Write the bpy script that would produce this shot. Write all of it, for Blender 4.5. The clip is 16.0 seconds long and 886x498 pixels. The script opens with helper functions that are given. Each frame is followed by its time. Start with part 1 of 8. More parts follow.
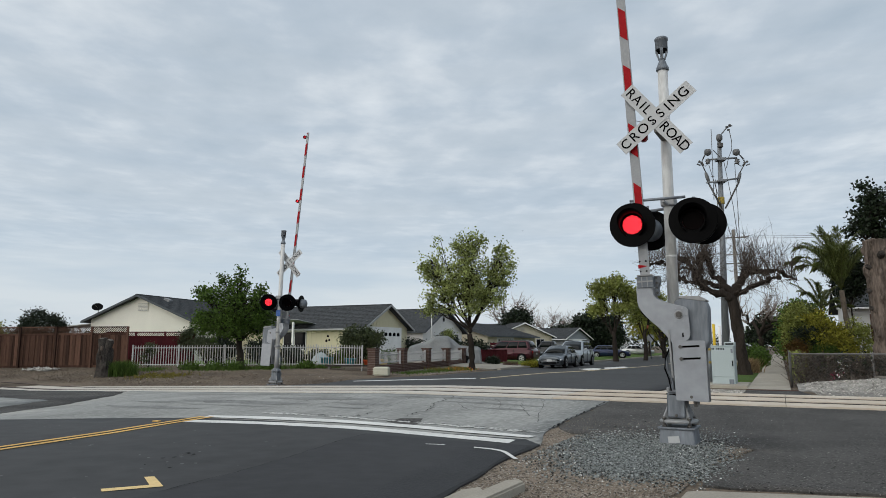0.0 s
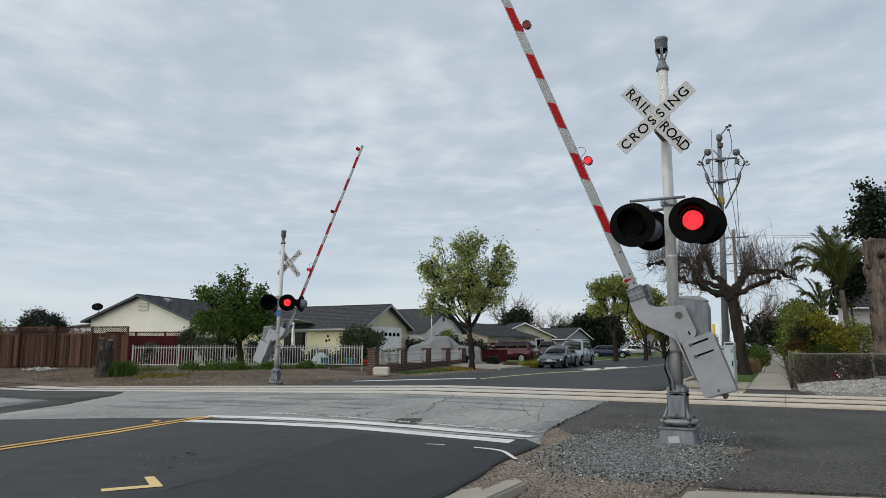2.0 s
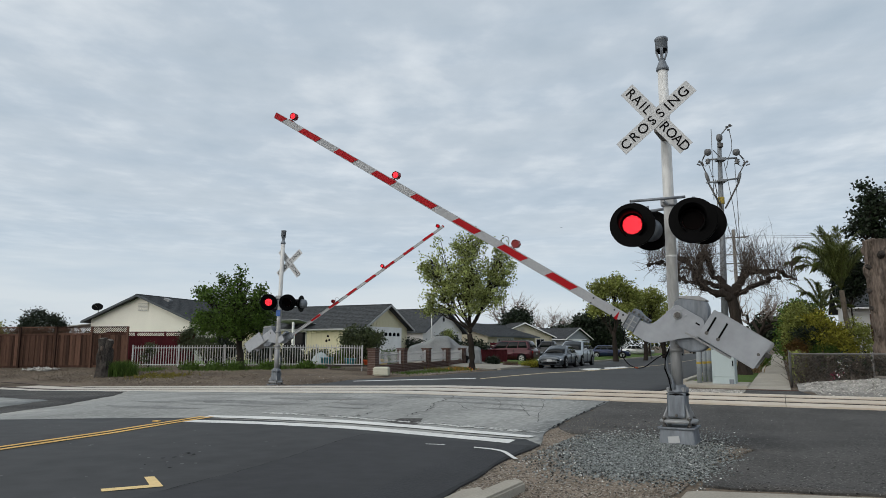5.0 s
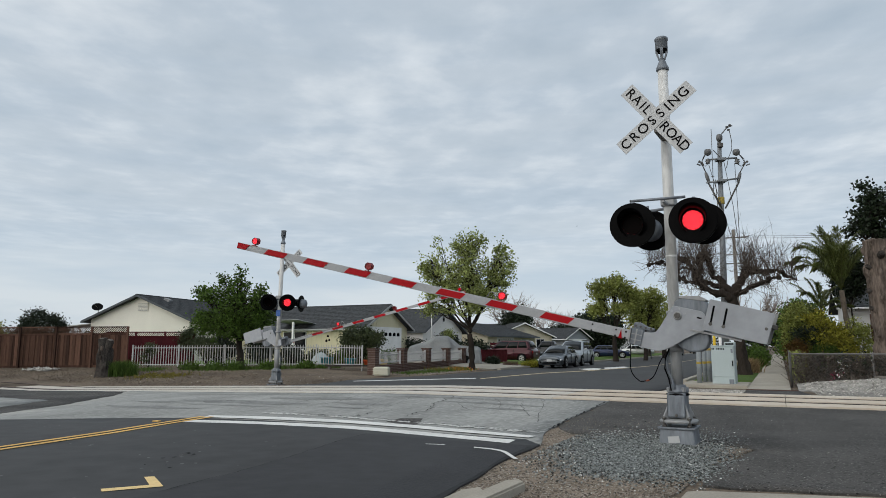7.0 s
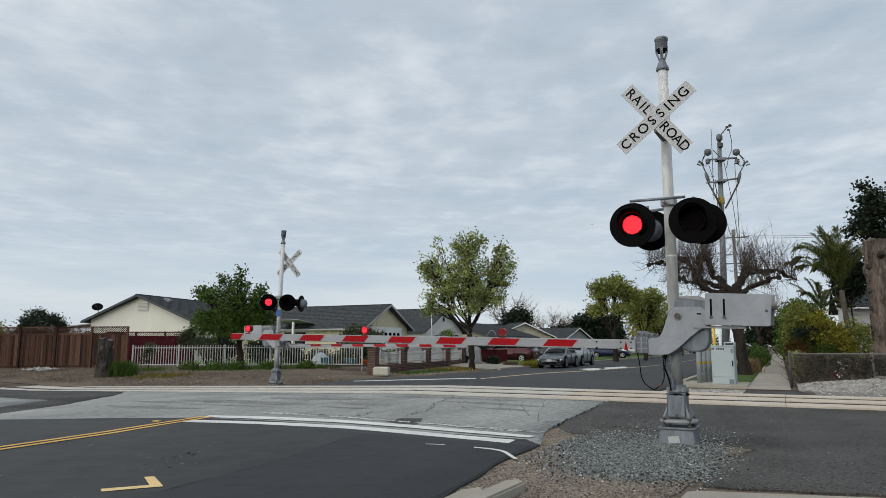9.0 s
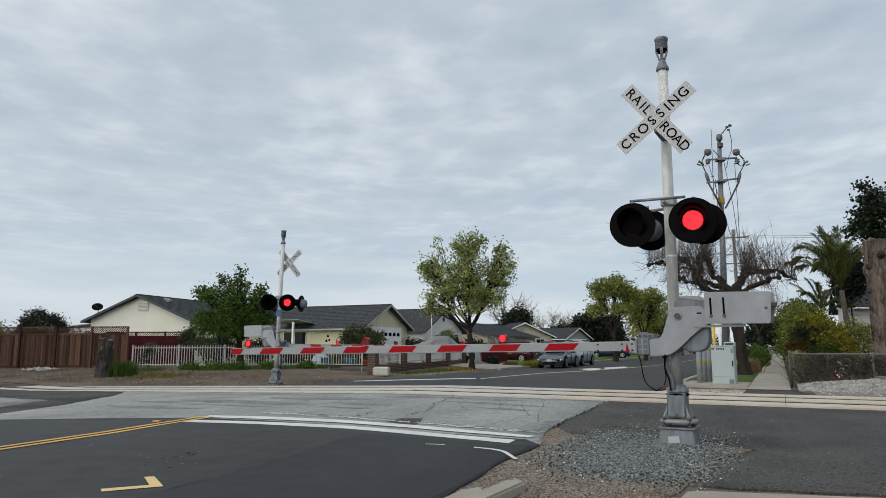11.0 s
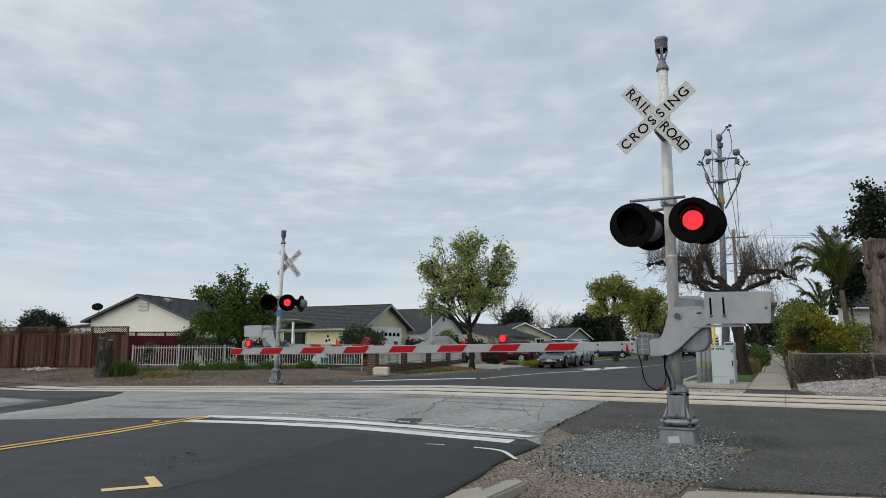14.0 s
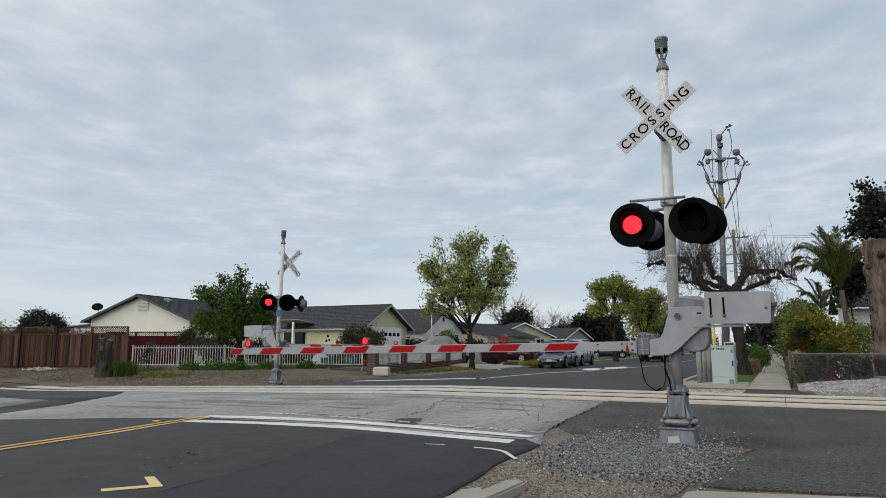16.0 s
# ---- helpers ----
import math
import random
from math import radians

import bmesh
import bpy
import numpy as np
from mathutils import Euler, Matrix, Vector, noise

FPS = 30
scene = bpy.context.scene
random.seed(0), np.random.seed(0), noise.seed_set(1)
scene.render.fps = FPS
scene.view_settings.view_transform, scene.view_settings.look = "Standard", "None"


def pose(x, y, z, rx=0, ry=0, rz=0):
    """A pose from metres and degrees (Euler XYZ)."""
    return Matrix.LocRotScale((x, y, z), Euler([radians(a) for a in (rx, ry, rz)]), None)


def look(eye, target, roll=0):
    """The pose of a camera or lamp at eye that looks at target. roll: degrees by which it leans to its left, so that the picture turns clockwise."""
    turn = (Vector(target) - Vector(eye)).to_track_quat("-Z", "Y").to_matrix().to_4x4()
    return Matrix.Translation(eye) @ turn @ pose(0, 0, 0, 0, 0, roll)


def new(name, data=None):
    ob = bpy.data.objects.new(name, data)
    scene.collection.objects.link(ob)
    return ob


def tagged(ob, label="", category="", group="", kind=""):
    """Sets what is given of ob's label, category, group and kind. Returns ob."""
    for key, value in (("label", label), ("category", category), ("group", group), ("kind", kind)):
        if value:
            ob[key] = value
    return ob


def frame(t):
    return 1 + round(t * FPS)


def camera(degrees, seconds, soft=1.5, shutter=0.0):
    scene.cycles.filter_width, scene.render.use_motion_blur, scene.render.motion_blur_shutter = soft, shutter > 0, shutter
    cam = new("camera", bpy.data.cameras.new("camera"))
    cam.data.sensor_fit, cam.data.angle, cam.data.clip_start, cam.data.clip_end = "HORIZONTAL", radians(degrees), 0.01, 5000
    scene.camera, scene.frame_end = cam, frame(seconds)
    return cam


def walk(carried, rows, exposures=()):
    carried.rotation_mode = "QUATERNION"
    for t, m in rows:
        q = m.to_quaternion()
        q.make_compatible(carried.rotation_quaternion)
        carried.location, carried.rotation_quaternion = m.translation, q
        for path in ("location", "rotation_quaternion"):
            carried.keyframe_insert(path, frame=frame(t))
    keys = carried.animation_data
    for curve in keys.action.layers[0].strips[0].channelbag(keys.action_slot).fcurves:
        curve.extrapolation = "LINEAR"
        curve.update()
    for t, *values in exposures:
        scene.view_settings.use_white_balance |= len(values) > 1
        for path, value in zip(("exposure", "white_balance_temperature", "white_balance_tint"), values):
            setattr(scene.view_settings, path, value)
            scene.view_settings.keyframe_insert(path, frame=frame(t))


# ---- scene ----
STILL = pose(0, 0, 1.33, 98.11, 0, 26.05)
cam = camera(66.0, 16.0, soft=0.5)
walk(cam, [(0, STILL), (16, STILL)])

# ---- daylight: overcast sky, weak broad sun ----
SUN_EL, SUN_AZ = radians(40), radians(205)
world = bpy.data.worlds.new("overcast_sky")
scene.world = world
world.use_nodes = True


def build_world():
    nt = world.node_tree
    nt.nodes.clear()
    out = nt.nodes.new("ShaderNodeOutputWorld")
    bg_sky = nt.nodes.new("ShaderNodeBackground")
    bg_cloud = nt.nodes.new("ShaderNodeBackground")
    mix = nt.nodes.new("ShaderNodeMixShader")
    sky = nt.nodes.new("ShaderNodeTexSky")
    sky.sky_type = "NISHITA"
    sky.sun_disc = False
    sky.sun_elevation, sky.sun_rotation = SUN_EL, SUN_AZ
    bg_sky.inputs["Strength"].default_value = 0.09
    nt.links.new(sky.outputs[0], bg_sky.inputs["Color"])
    co = nt.nodes.new("ShaderNodeTexCoord")
    sep = nt.nodes.new("ShaderNodeSeparateXYZ")
    nt.links.new(co.outputs["Generated"], sep.inputs[0])
    ramp = nt.nodes.new("ShaderNodeValToRGB")
    ramp.color_ramp.elements[0].position, ramp.color_ramp.elements[0].color = 0.0, (0.73, 0.785, 0.83, 1)
    ramp.color_ramp.elements[1].position, ramp.color_ramp.elements[1].color = 0.6, (0.46, 0.53, 0.61, 1)
    el = ramp.color_ramp.elements.new(0.12)
    el.color = (0.65, 0.725, 0.79, 1)
    nt.links.new(sep.outputs["Z"], ramp.inputs[0])
    # soft cloud banks low over the horizon
    mp = nt.nodes.new("ShaderNodeMapping")
    mp.inputs["Scale"].default_value = (2.2, 2.2, 15)
    nt.links.new(co.outputs["Generated"], mp.inputs[0])
    nz = nt.nodes.new("ShaderNodeTexNoise")
    nz.inputs["Scale"].default_value, nz.inputs["Detail"].default_value = 1.6, 5
    nt.links.new(mp.outputs[0], nz.inputs["Vector"])
    mr = nt.nodes.new("ShaderNodeMapRange")
    mr.inputs["From Min"].default_value, mr.inputs["From Max"].default_value = 0.40, 0.62
    nt.links.new(nz.outputs[0], mr.inputs[0])
    mx = nt.nodes.new("ShaderNodeMix")
    mx.data_type, mx.blend_type = "RGBA", "MULTIPLY"
    mx.inputs["B"].default_value = (0.83, 0.88, 0.93, 1)
    nt.links.new(mr.outputs[0], mx.inputs["Factor"])
    nt.links.new(ramp.outputs[0], mx.inputs["A"])
    nt.links.new(mx.outputs["Result"], bg_cloud.inputs["Color"])
    bg_cloud.inputs["Strength"].default_value = 1.0
    mix.inputs[0].default_value = 0.88
    nt.links.new(bg_sky.outputs[0], mix.inputs[1])
    nt.links.new(bg_cloud.outputs[0], mix.inputs[2])
    nt.links.new(mix.outputs[0], out.inputs[0])


build_world()
sun = new("sun", bpy.data.lights.new("sun", "SUN"))
sun.data.energy, sun.data.angle, sun.data.color = 4.5, radians(85), (1.0, 0.94, 0.83)
sun.matrix_world = look((0, 0, 0), (-math.sin(SUN_AZ) * math.cos(SUN_EL), -math.cos(SUN_AZ) * math.cos(SUN_EL), -math.sin(SUN_EL)))
scene.view_settings.exposure = 0.0


# ---- materials ----
def mat(name, color, rough=0.7, metal=0.0, vary=0.25, scale=3.0, fine=40.0, bump=0.15, tint=None, islands=0.0, objects=0.0, spec=None, coat=0.0, dark=None, streak=1.0, speck=0.0, speck_size=90.0, speck_color=None, grain=(1, 1), dark_specks=True):
    """A surface: base colour with two sizes of uneven tone and a fine relief."""
    m = bpy.data.materials.new(name)
    m.use_nodes = True
    nt = m.node_tree
    b = nt.nodes["Principled BSDF"]
    b.inputs["Roughness"].default_value = rough
    b.inputs["Metallic"].default_value = metal
    b.inputs["Specular IOR Level"].default_value = spec if spec is not None else (0.14 if rough >= 0.7 else 0.35)
    b.inputs["Coat Weight"].default_value = coat
    geo = nt.nodes.new("ShaderNodeNewGeometry")
    obc = nt.nodes.new("ShaderNodeTexCoord")
    mp = nt.nodes.new("ShaderNodeMapping")
    mp.inputs["Scale"].default_value = (grain[0], grain[1], 1 / streak)
    nt.links.new(obc.outputs["Object"], mp.inputs[0])
    if objects:
        # alike pieces take their grain from different places
        oi = nt.nodes.new("ShaderNodeObjectInfo")
        far = nt.nodes.new("ShaderNodeMath")
        far.operation = "MULTIPLY"
        far.inputs[1].default_value = 40.0
        nt.links.new(oi.outputs["Random"], far.inputs[0])
        nt.links.new(far.outputs[0], mp.inputs["Location"])
    n1 = nt.nodes.new("ShaderNodeTexNoise")
    n1.inputs["Scale"].default_value, n1.inputs["Detail"].default_value = scale, 5
    n2 = nt.nodes.new("ShaderNodeTexNoise")
    n2.inputs["Scale"].default_value, n2.inputs["Detail"].default_value = fine, 4
    for n in (n1, n2):
        nt.links.new(mp.outputs[0], n.inputs["Vector"])
    add = nt.nodes.new("ShaderNodeMath")
    add.operation = "ADD"
    nt.links.new(n1.outputs[0], add.inputs[0])
    nt.links.new(n2.outputs[0], add.inputs[1])
    rng = nt.nodes.new("ShaderNodeMapRange")
    rng.inputs["From Min"].default_value, rng.inputs["From Max"].default_value = 0.6, 1.4
    rng.inputs["To Min"].default_value, rng.inputs["To Max"].default_value = 0.0, 1.0
    nt.links.new(add.outputs[0], rng.inputs[0])
    mixc = nt.nodes.new("ShaderNodeMix")
    mixc.data_type = "RGBA"
    lo = dark or tuple(c * (1 - vary) for c in color)
    hi = tint or tuple(min(1, c * (1 + vary)) for c in color)
    mixc.inputs["A"].default_value, mixc.inputs["B"].default_value = (*lo, 1), (*hi, 1)
    nt.links.new(rng.outputs[0], mixc.inputs["Factor"])
    last = mixc.outputs["Result"]
    for amount, sock in ((islands, geo.outputs["Random Per Island"]), (objects, None)):
        if amount:
            if sock is None:
                sock = nt.nodes.new("ShaderNodeObjectInfo").outputs["Random"]
            hsv = nt.nodes.new("ShaderNodeHueSaturation")
            mr = nt.nodes.new("ShaderNodeMapRange")
            mr.inputs["To Min"].default_value, mr.inputs["To Max"].default_value = 1 - amount, 1 + amount
            nt.links.new(sock, mr.inputs[0])
            nt.links.new(mr.outputs[0], hsv.inputs["Value"])
            nt.links.new(last, hsv.inputs["Color"])
            last = hsv.outputs[0]
    if speck:
        # single light and dark grains
        for size, share, col in ((speck_size, 1 - speck, speck_color or tuple(min(1, c * 3.2 + 0.05) for c in color)), (speck_size * 0.6, 1 - speck * 1.4 if dark_specks else 2.0, tuple(c * 0.25 for c in color))):
            vo = nt.nodes.new("ShaderNodeTexVoronoi")
            vo.inputs["Scale"].default_value = size
            nt.links.new(mp.outputs[0], vo.inputs["Vector"])
            sp = nt.nodes.new("ShaderNodeSeparateColor")
            nt.links.new(vo.outputs["Color"], sp.inputs[0])
            gt = nt.nodes.new("ShaderNodeMath")
            gt.operation = "GREATER_THAN"
            gt.inputs[1].default_value = share
            nt.links.new(sp.outputs[0], gt.inputs[0])
            mx = nt.nodes.new("ShaderNodeMix")
            mx.data_type = "RGBA"
            mx.inputs["B"].default_value = (*col, 1)
            nt.links.new(gt.outputs[0], mx.inputs["Factor"])
            nt.links.new(last, mx.inputs["A"])
            last = mx.outputs["Result"]
    nt.links.new(last, b.inputs["Base Color"])
    if bump:
        bp = nt.nodes.new("ShaderNodeBump")
        bp.inputs["Strength"].default_value, bp.inputs["Distance"].default_value = bump, 0.02
        nt.links.new(n2.outputs[0], bp.inputs["Height"])
        nt.links.new(bp.outputs[0], b.inputs["Normal"])
    return m


def glow(name, color, strength):
    m = bpy.data.materials.new(name)
    m.use_nodes = True
    b = m.node_tree.nodes["Principled BSDF"]
    b.inputs["Base Color"].default_value = (0.2, 0.002, 0.004, 1)
    b.inputs["Specular IOR Level"].default_value = 0.05
    b.inputs["Emission Color"].default_value = (*color, 1)
    b.inputs["Emission Strength"].default_value = strength
    return m


def glass(name, color=(0.008, 0.009, 0.011), rough=0.06, spec=0.05):
    """Window glass before a dark room or car inside."""
    m = bpy.data.materials.new(name)
    m.use_nodes = True
    b = m.node_tree.nodes["Principled BSDF"]
    b.inputs["Base Color"].default_value = (*color, 1)
    b.inputs["Roughness"].default_value = rough
    b.inputs["Specular IOR Level"].default_value = spec
    return m


M = {}
M["dirt"] = mat("dirt", (0.128, 0.102, 0.078), 0.95, vary=0.65, scale=0.55, fine=14, bump=1.0)
M["soil"] = mat("soil", (0.212, 0.172, 0.135), 0.95, vary=0.6, scale=1.6, fine=24, bump=0.9, speck=0.14, speck_size=85, speck_color=(0.36, 0.33, 0.285))
M["asphalt_new"] = mat("asphalt_new", (0.0370, 0.0370, 0.0380), 0.74, vary=0.40, scale=0.22, fine=3.0, bump=0.25, spec=0.32, speck=0.0015, speck_size=32, speck_color=(0.12, 0.12, 0.12), dark_specks=False)
M["asphalt_old"] = mat("asphalt_old", (0.275, 0.278, 0.266), 0.9, vary=0.40, scale=0.9, fine=14, bump=0.5, spec=0.25, speck=0.03, speck_size=40, speck_color=(0.36, 0.36, 0.35), grain=(1, 0.3), dark_specks=False)
M["asphalt_mid"] = mat("asphalt_mid", (0.072, 0.069, 0.066), 0.9, vary=0.55, scale=0.8, fine=40, bump=0.8, spec=0.2, speck=0.035, speck_size=85, speck_color=(0.20, 0.195, 0.185))
M["concrete"] = mat("concrete", (0.33, 0.305, 0.26), 0.9, vary=0.22, scale=1.2, fine=50, bump=0.25)
M["panel"] = mat("panel", (0.55, 0.515, 0.465), 0.85, vary=0.35, scale=0.3, fine=4, bump=0.3, dark=(0.45, 0.405, 0.35), tint=(0.60, 0.58, 0.54))
M["gravel"] = mat("gravel", (0.152, 0.164, 0.162), 0.9, vary=0.4, scale=20, fine=120, bump=0.3, islands=0.95)
M["pale_gravel"] = mat("pale_gravel", (0.36, 0.345, 0.32), 0.95, vary=0.5, scale=3, fine=22, bump=0.8, islands=0.45)
M["grass"] = mat("grass", (0.088, 0.140, 0.034), 0.9, vary=0.4, scale=1.5, fine=30, bump=0.5)
M["blade"] = mat("blade", (0.080, 0.130, 0.030), 0.8, vary=0.3, scale=2, fine=10, bump=0, islands=0.45)
M["weed_gold"] = mat("weed_gold", (0.15, 0.13, 0.03), 0.9, vary=0.4, scale=4, fine=20, bump=0, islands=0.4)
M["white_paint"] = mat("white_paint", (0.80, 0.80, 0.79), 0.75, vary=0.12, scale=3, fine=30, bump=0.15)
M["road_white"] = mat("road_white", (0.66, 0.66, 0.64), 0.85, vary=0.2, scale=2, fine=25, bump=0.25)
M["road_yellow"] = mat("road_yellow", (0.60, 0.375, 0.13), 0.85, vary=0.3, scale=2, fine=25, bump=0.25)
M["band_yellow"] = mat("band_yellow", (0.34, 0.25, 0.06), 0.7, vary=0.2, bump=0.03)
M["road_cream"] = mat("road_cream", (0.48, 0.40, 0.27), 0.85, vary=0.2, scale=2, fine=25, bump=0.2)
M["mark_yellow"] = mat("mark_yellow", (0.74, 0.55, 0.27), 0.85, vary=0.2, scale=2, fine=25, bump=0.2)
M["steel"] = mat("steel", (0.265, 0.27, 0.275), 0.55, 0.25, vary=0.14, scale=3, fine=25, bump=0.06, streak=3)
M["mast_white"] = mat("mast_white", (0.56, 0.56, 0.55), 0.55, 0.05, vary=0.28, scale=2.5, fine=20, bump=0.05, streak=4)
M["aluminium"] = mat("aluminium", (0.285, 0.30, 0.325), 0.5, 0.25, vary=0.16, scale=1.6, fine=8, bump=0.05)
M["case_grey"] = mat("case_grey", (0.155, 0.172, 0.195), 0.55, 0.3, vary=0.4, scale=3, fine=22, bump=0.08, streak=5)
M["trim_pale"] = mat("trim_pale", (0.36, 0.37, 0.37), 0.75, vary=0.12, bump=0.05)
M["headlamp"] = mat("headlamp", (0.62, 0.64, 0.66), 0.15, vary=0.15, scale=14, fine=40, bump=0.05, coat=0.8)
M["petal"] = mat("petal", (0.55, 0.20, 0.05), 0.7, vary=0.5, scale=3, fine=20, bump=0, islands=0.4)
M["petal_white"] = mat("petal_white", (0.6, 0.58, 0.56), 0.7, vary=0.3, scale=3, fine=20, bump=0, islands=0.3)
M["petal_pink"] = mat("petal_pink", (0.30, 0.03, 0.09), 0.7, vary=0.4, scale=3, fine=20, bump=0, islands=0.4)
M["dark_steel"] = mat("dark_steel", (0.10, 0.095, 0.09), 0.6, 0.5, vary=0.35, scale=6, fine=40, bump=0.1)
M["rail_steel"] = mat("rail_steel", (0.035, 0.022, 0.018), 0.6, 0.3, vary=0.3, scale=6, fine=40, bump=0.1)
M["black_paint"] = mat("black_paint", (0.0016, 0.0016, 0.002), 0.28, vary=0.2, scale=3, fine=30, bump=0.0, spec=0.03)
M["black"] = mat("black", (0.004, 0.004, 0.0045), 0.75, vary=0.2, bump=0, spec=0.06)
M["red_sheet"] = mat("red_sheet", (0.32, 0.006, 0.011), 0.5, spec=0.1, vary=0.12, scale=4, fine=40, bump=0.04)
M["arm_white"] = mat("arm_white", (0.30, 0.31, 0.325), 0.5, vary=0.12, scale=2, fine=30, bump=0.04)
M["sign_white"] = mat("sign_white", (0.44, 0.45, 0.46), 0.5, vary=0.06, scale=4, fine=50, bump=0.02)
M["lens_dark"] = mat("lens_dark", (0.003, 0.001, 0.0012), 0.3, vary=0.2, scale=8, fine=90, bump=0.0, spec=0.02)
M["red_lens"] = mat("red_lens", (0.20, 0.006, 0.010), 0.3, spec=0.25, vary=0.2, scale=8, fine=90, bump=0.1)
M["led"] = glow("led", (0.62, 0.002, 0.008), 0.75)
M["led_hot"] = glow("led_hot", (1.0, 0.045, 0.065), 2.4)
M["cedar"] = mat("cedar", (0.082, 0.044, 0.031), 0.85, vary=0.5, scale=2.5, fine=36, bump=0.3, objects=0.55, streak=9)
M["bark"] = mat("bark", (0.031, 0.025, 0.021), 0.95, vary=0.5, scale=3, fine=18, bump=0.8, streak=3)
M["bark_pale"] = mat("bark_pale", (0.115, 0.092, 0.078), 0.95, vary=0.85, scale=4.5, fine=16, bump=1.0, streak=5)
M["bark_dark"] = mat("bark_dark", (0.050, 0.044, 0.040), 0.95, vary=0.75, scale=6, fine=22, bump=1.0, streak=2)
M["twig_pale"] = mat("twig_pale", (0.22, 0.185, 0.165), 0.95, vary=0.3, scale=3, fine=18, bump=0.2)
M["bollard_grey"] = mat("bollard_grey", (0.23, 0.25, 0.265), 0.7, vary=0.2, bump=0.1)
M["twig"] = mat("twig", (0.085, 0.068, 0.058), 0.95, vary=0.3, scale=3, fine=18, bump=0.2)
M["leaf_maple"] = mat("leaf_maple", (0.275, 0.315, 0.105), 0.55, vary=0.5, scale=0.6, fine=6, bump=0, islands=0.5, spec=0.3)
M["leaf_dark"] = mat("leaf_dark", (0.070, 0.120, 0.021), 0.55, vary=0.55, scale=0.9, fine=6, bump=0, islands=0.5, spec=0.25)
# dark evergreen leaf colour; also serves as painted shade inside the fence shrubs
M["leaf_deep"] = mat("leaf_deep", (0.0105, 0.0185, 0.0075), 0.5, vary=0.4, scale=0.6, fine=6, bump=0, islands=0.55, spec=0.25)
M["leaf_olive"] = mat("leaf_olive", (0.225, 0.250, 0.066), 0.55, vary=0.6, scale=0.8, fine=6, bump=0, islands=0.55, spec=0.25)
M["leaf_gold"] = mat("leaf_gold", (0.245, 0.232, 0.034), 0.55, vary=0.65, scale=0.8, fine=6, bump=0, islands=0.6, spec=0.2)
M["leaf_bush"] = mat("leaf_bush", (0.050, 0.064, 0.026), 0.55, vary=0.5, scale=0.8, fine=6, bump=0, islands=0.5, spec=0.25)
M["straw"] = mat("straw", (0.26, 0.185, 0.10), 0.8, vary=0.3, scale=2, fine=10, bump=0, islands=0.4)
M["leaf_rust"] = mat("leaf_rust", (0.080, 0.045, 0.012), 0.7, vary=0.4, scale=0.8, fine=6, bump=0, islands=0.5)
M["ivy"] = mat("ivy", (0.080, 0.066, 0.054), 0.8, vary=0.4, scale=1.5, fine=9, bump=0, islands=0.6)
M["frond"] = mat("frond", (0.105, 0.125, 0.036), 0.45, vary=0.5, scale=1, fine=9, bump=0, islands=0.6)
M["stucco_cream"] = mat("stucco_cream", (0.74, 0.715, 0.645), 0.95, vary=0.10, scale=0.8, fine=60, bump=0.2)
M["stucco_yellow"] = mat("stucco_yellow", (0.66, 0.61, 0.43), 0.95, vary=0.07, scale=0.8, fine=60, bump=0.2)
M["stucco_white"] = mat("stucco_white", (0.74, 0.73, 0.71), 0.95, vary=0.08, scale=0.8, fine=60, bump=0.2)
M["stucco_tan"] = mat("stucco_tan", (0.60, 0.55, 0.43), 0.95, vary=0.08, scale=0.8, fine=60, bump=0.2)
M["stucco_grey"] = mat("stucco_grey", (0.30, 0.32, 0.34), 0.95, vary=0.08, scale=0.8, fine=60, bump=0.2)
M["shingle"] = mat("shingle", (0.056, 0.060, 0.064), 0.95, vary=0.7, scale=4.5, fine=22, bump=0.6)
M["shingle_brown"] = mat("shingle_brown", (0.13, 0.115, 0.105), 0.95, vary=0.3, scale=1.5, fine=14, bump=0.4, objects=0.12)
M["trim_grey"] = mat("trim_grey", (0.085, 0.095, 0.105), 0.8, vary=0.12, bump=0.05)
M["glass"] = glass("glass")
M["car_glass"] = glass("car_glass", (0.007, 0.009, 0.010), spec=0.20)
M["maroon_fence"] = mat("maroon_fence", (0.062, 0.010, 0.013), 0.85, vary=0.25, scale=2, fine=30, bump=0.1, objects=0.15)
M["brick"] = mat("brick", (0.105, 0.066, 0.055), 0.9, vary=0.3, scale=5, fine=40, bump=0.25, objects=0.25)
M["asphalt_dark"] = mat("asphalt_dark", (0.0255, 0.0255, 0.0275), 0.74, vary=0.35, scale=0.35, fine=4.0, bump=0.25, spec=0.32)
M["stain"] = mat("stain", (0.205, 0.207, 0.202), 0.9, vary=0.4, scale=1.4, fine=12, bump=0.3, spec=0.25)
M["panel_rust"] = mat("panel_rust", (0.54, 0.48, 0.405), 0.85, vary=0.35, scale=0.4, fine=5, bump=0.3, dark=(0.46, 0.37, 0.28), tint=(0.60, 0.55, 0.48))
M["mortar"] = mat("mortar", (0.26, 0.23, 0.21), 0.95, vary=0.2, scale=8, fine=50, bump=0.3)
M["iron_white"] = mat("iron_white", (0.45, 0.45, 0.45), 0.6, vary=0.12, scale=3, fine=30, bump=0.03)
M["cabinet_paint"] = mat("cabinet_paint", (0.36, 0.42, 0.43), 0.5, vary=0.06, scale=1.5, fine=40, bump=0.03)
M["tarp"] = mat("tarp", (0.40, 0.415, 0.425), 0.75, vary=0.25, scale=1.5, fine=20, bump=0.1)
M["tan_plastic"] = mat("tan_plastic", (0.52, 0.51, 0.42), 0.6, vary=0.08, bump=0.03)
M["rubber"] = mat("rubber", (0.014, 0.014, 0.014), 0.85, vary=0.2, bump=0.05)
M["chrome"] = mat("chrome", (0.5, 0.51, 0.52), 0.3, 0.9, vary=0.05, bump=0)
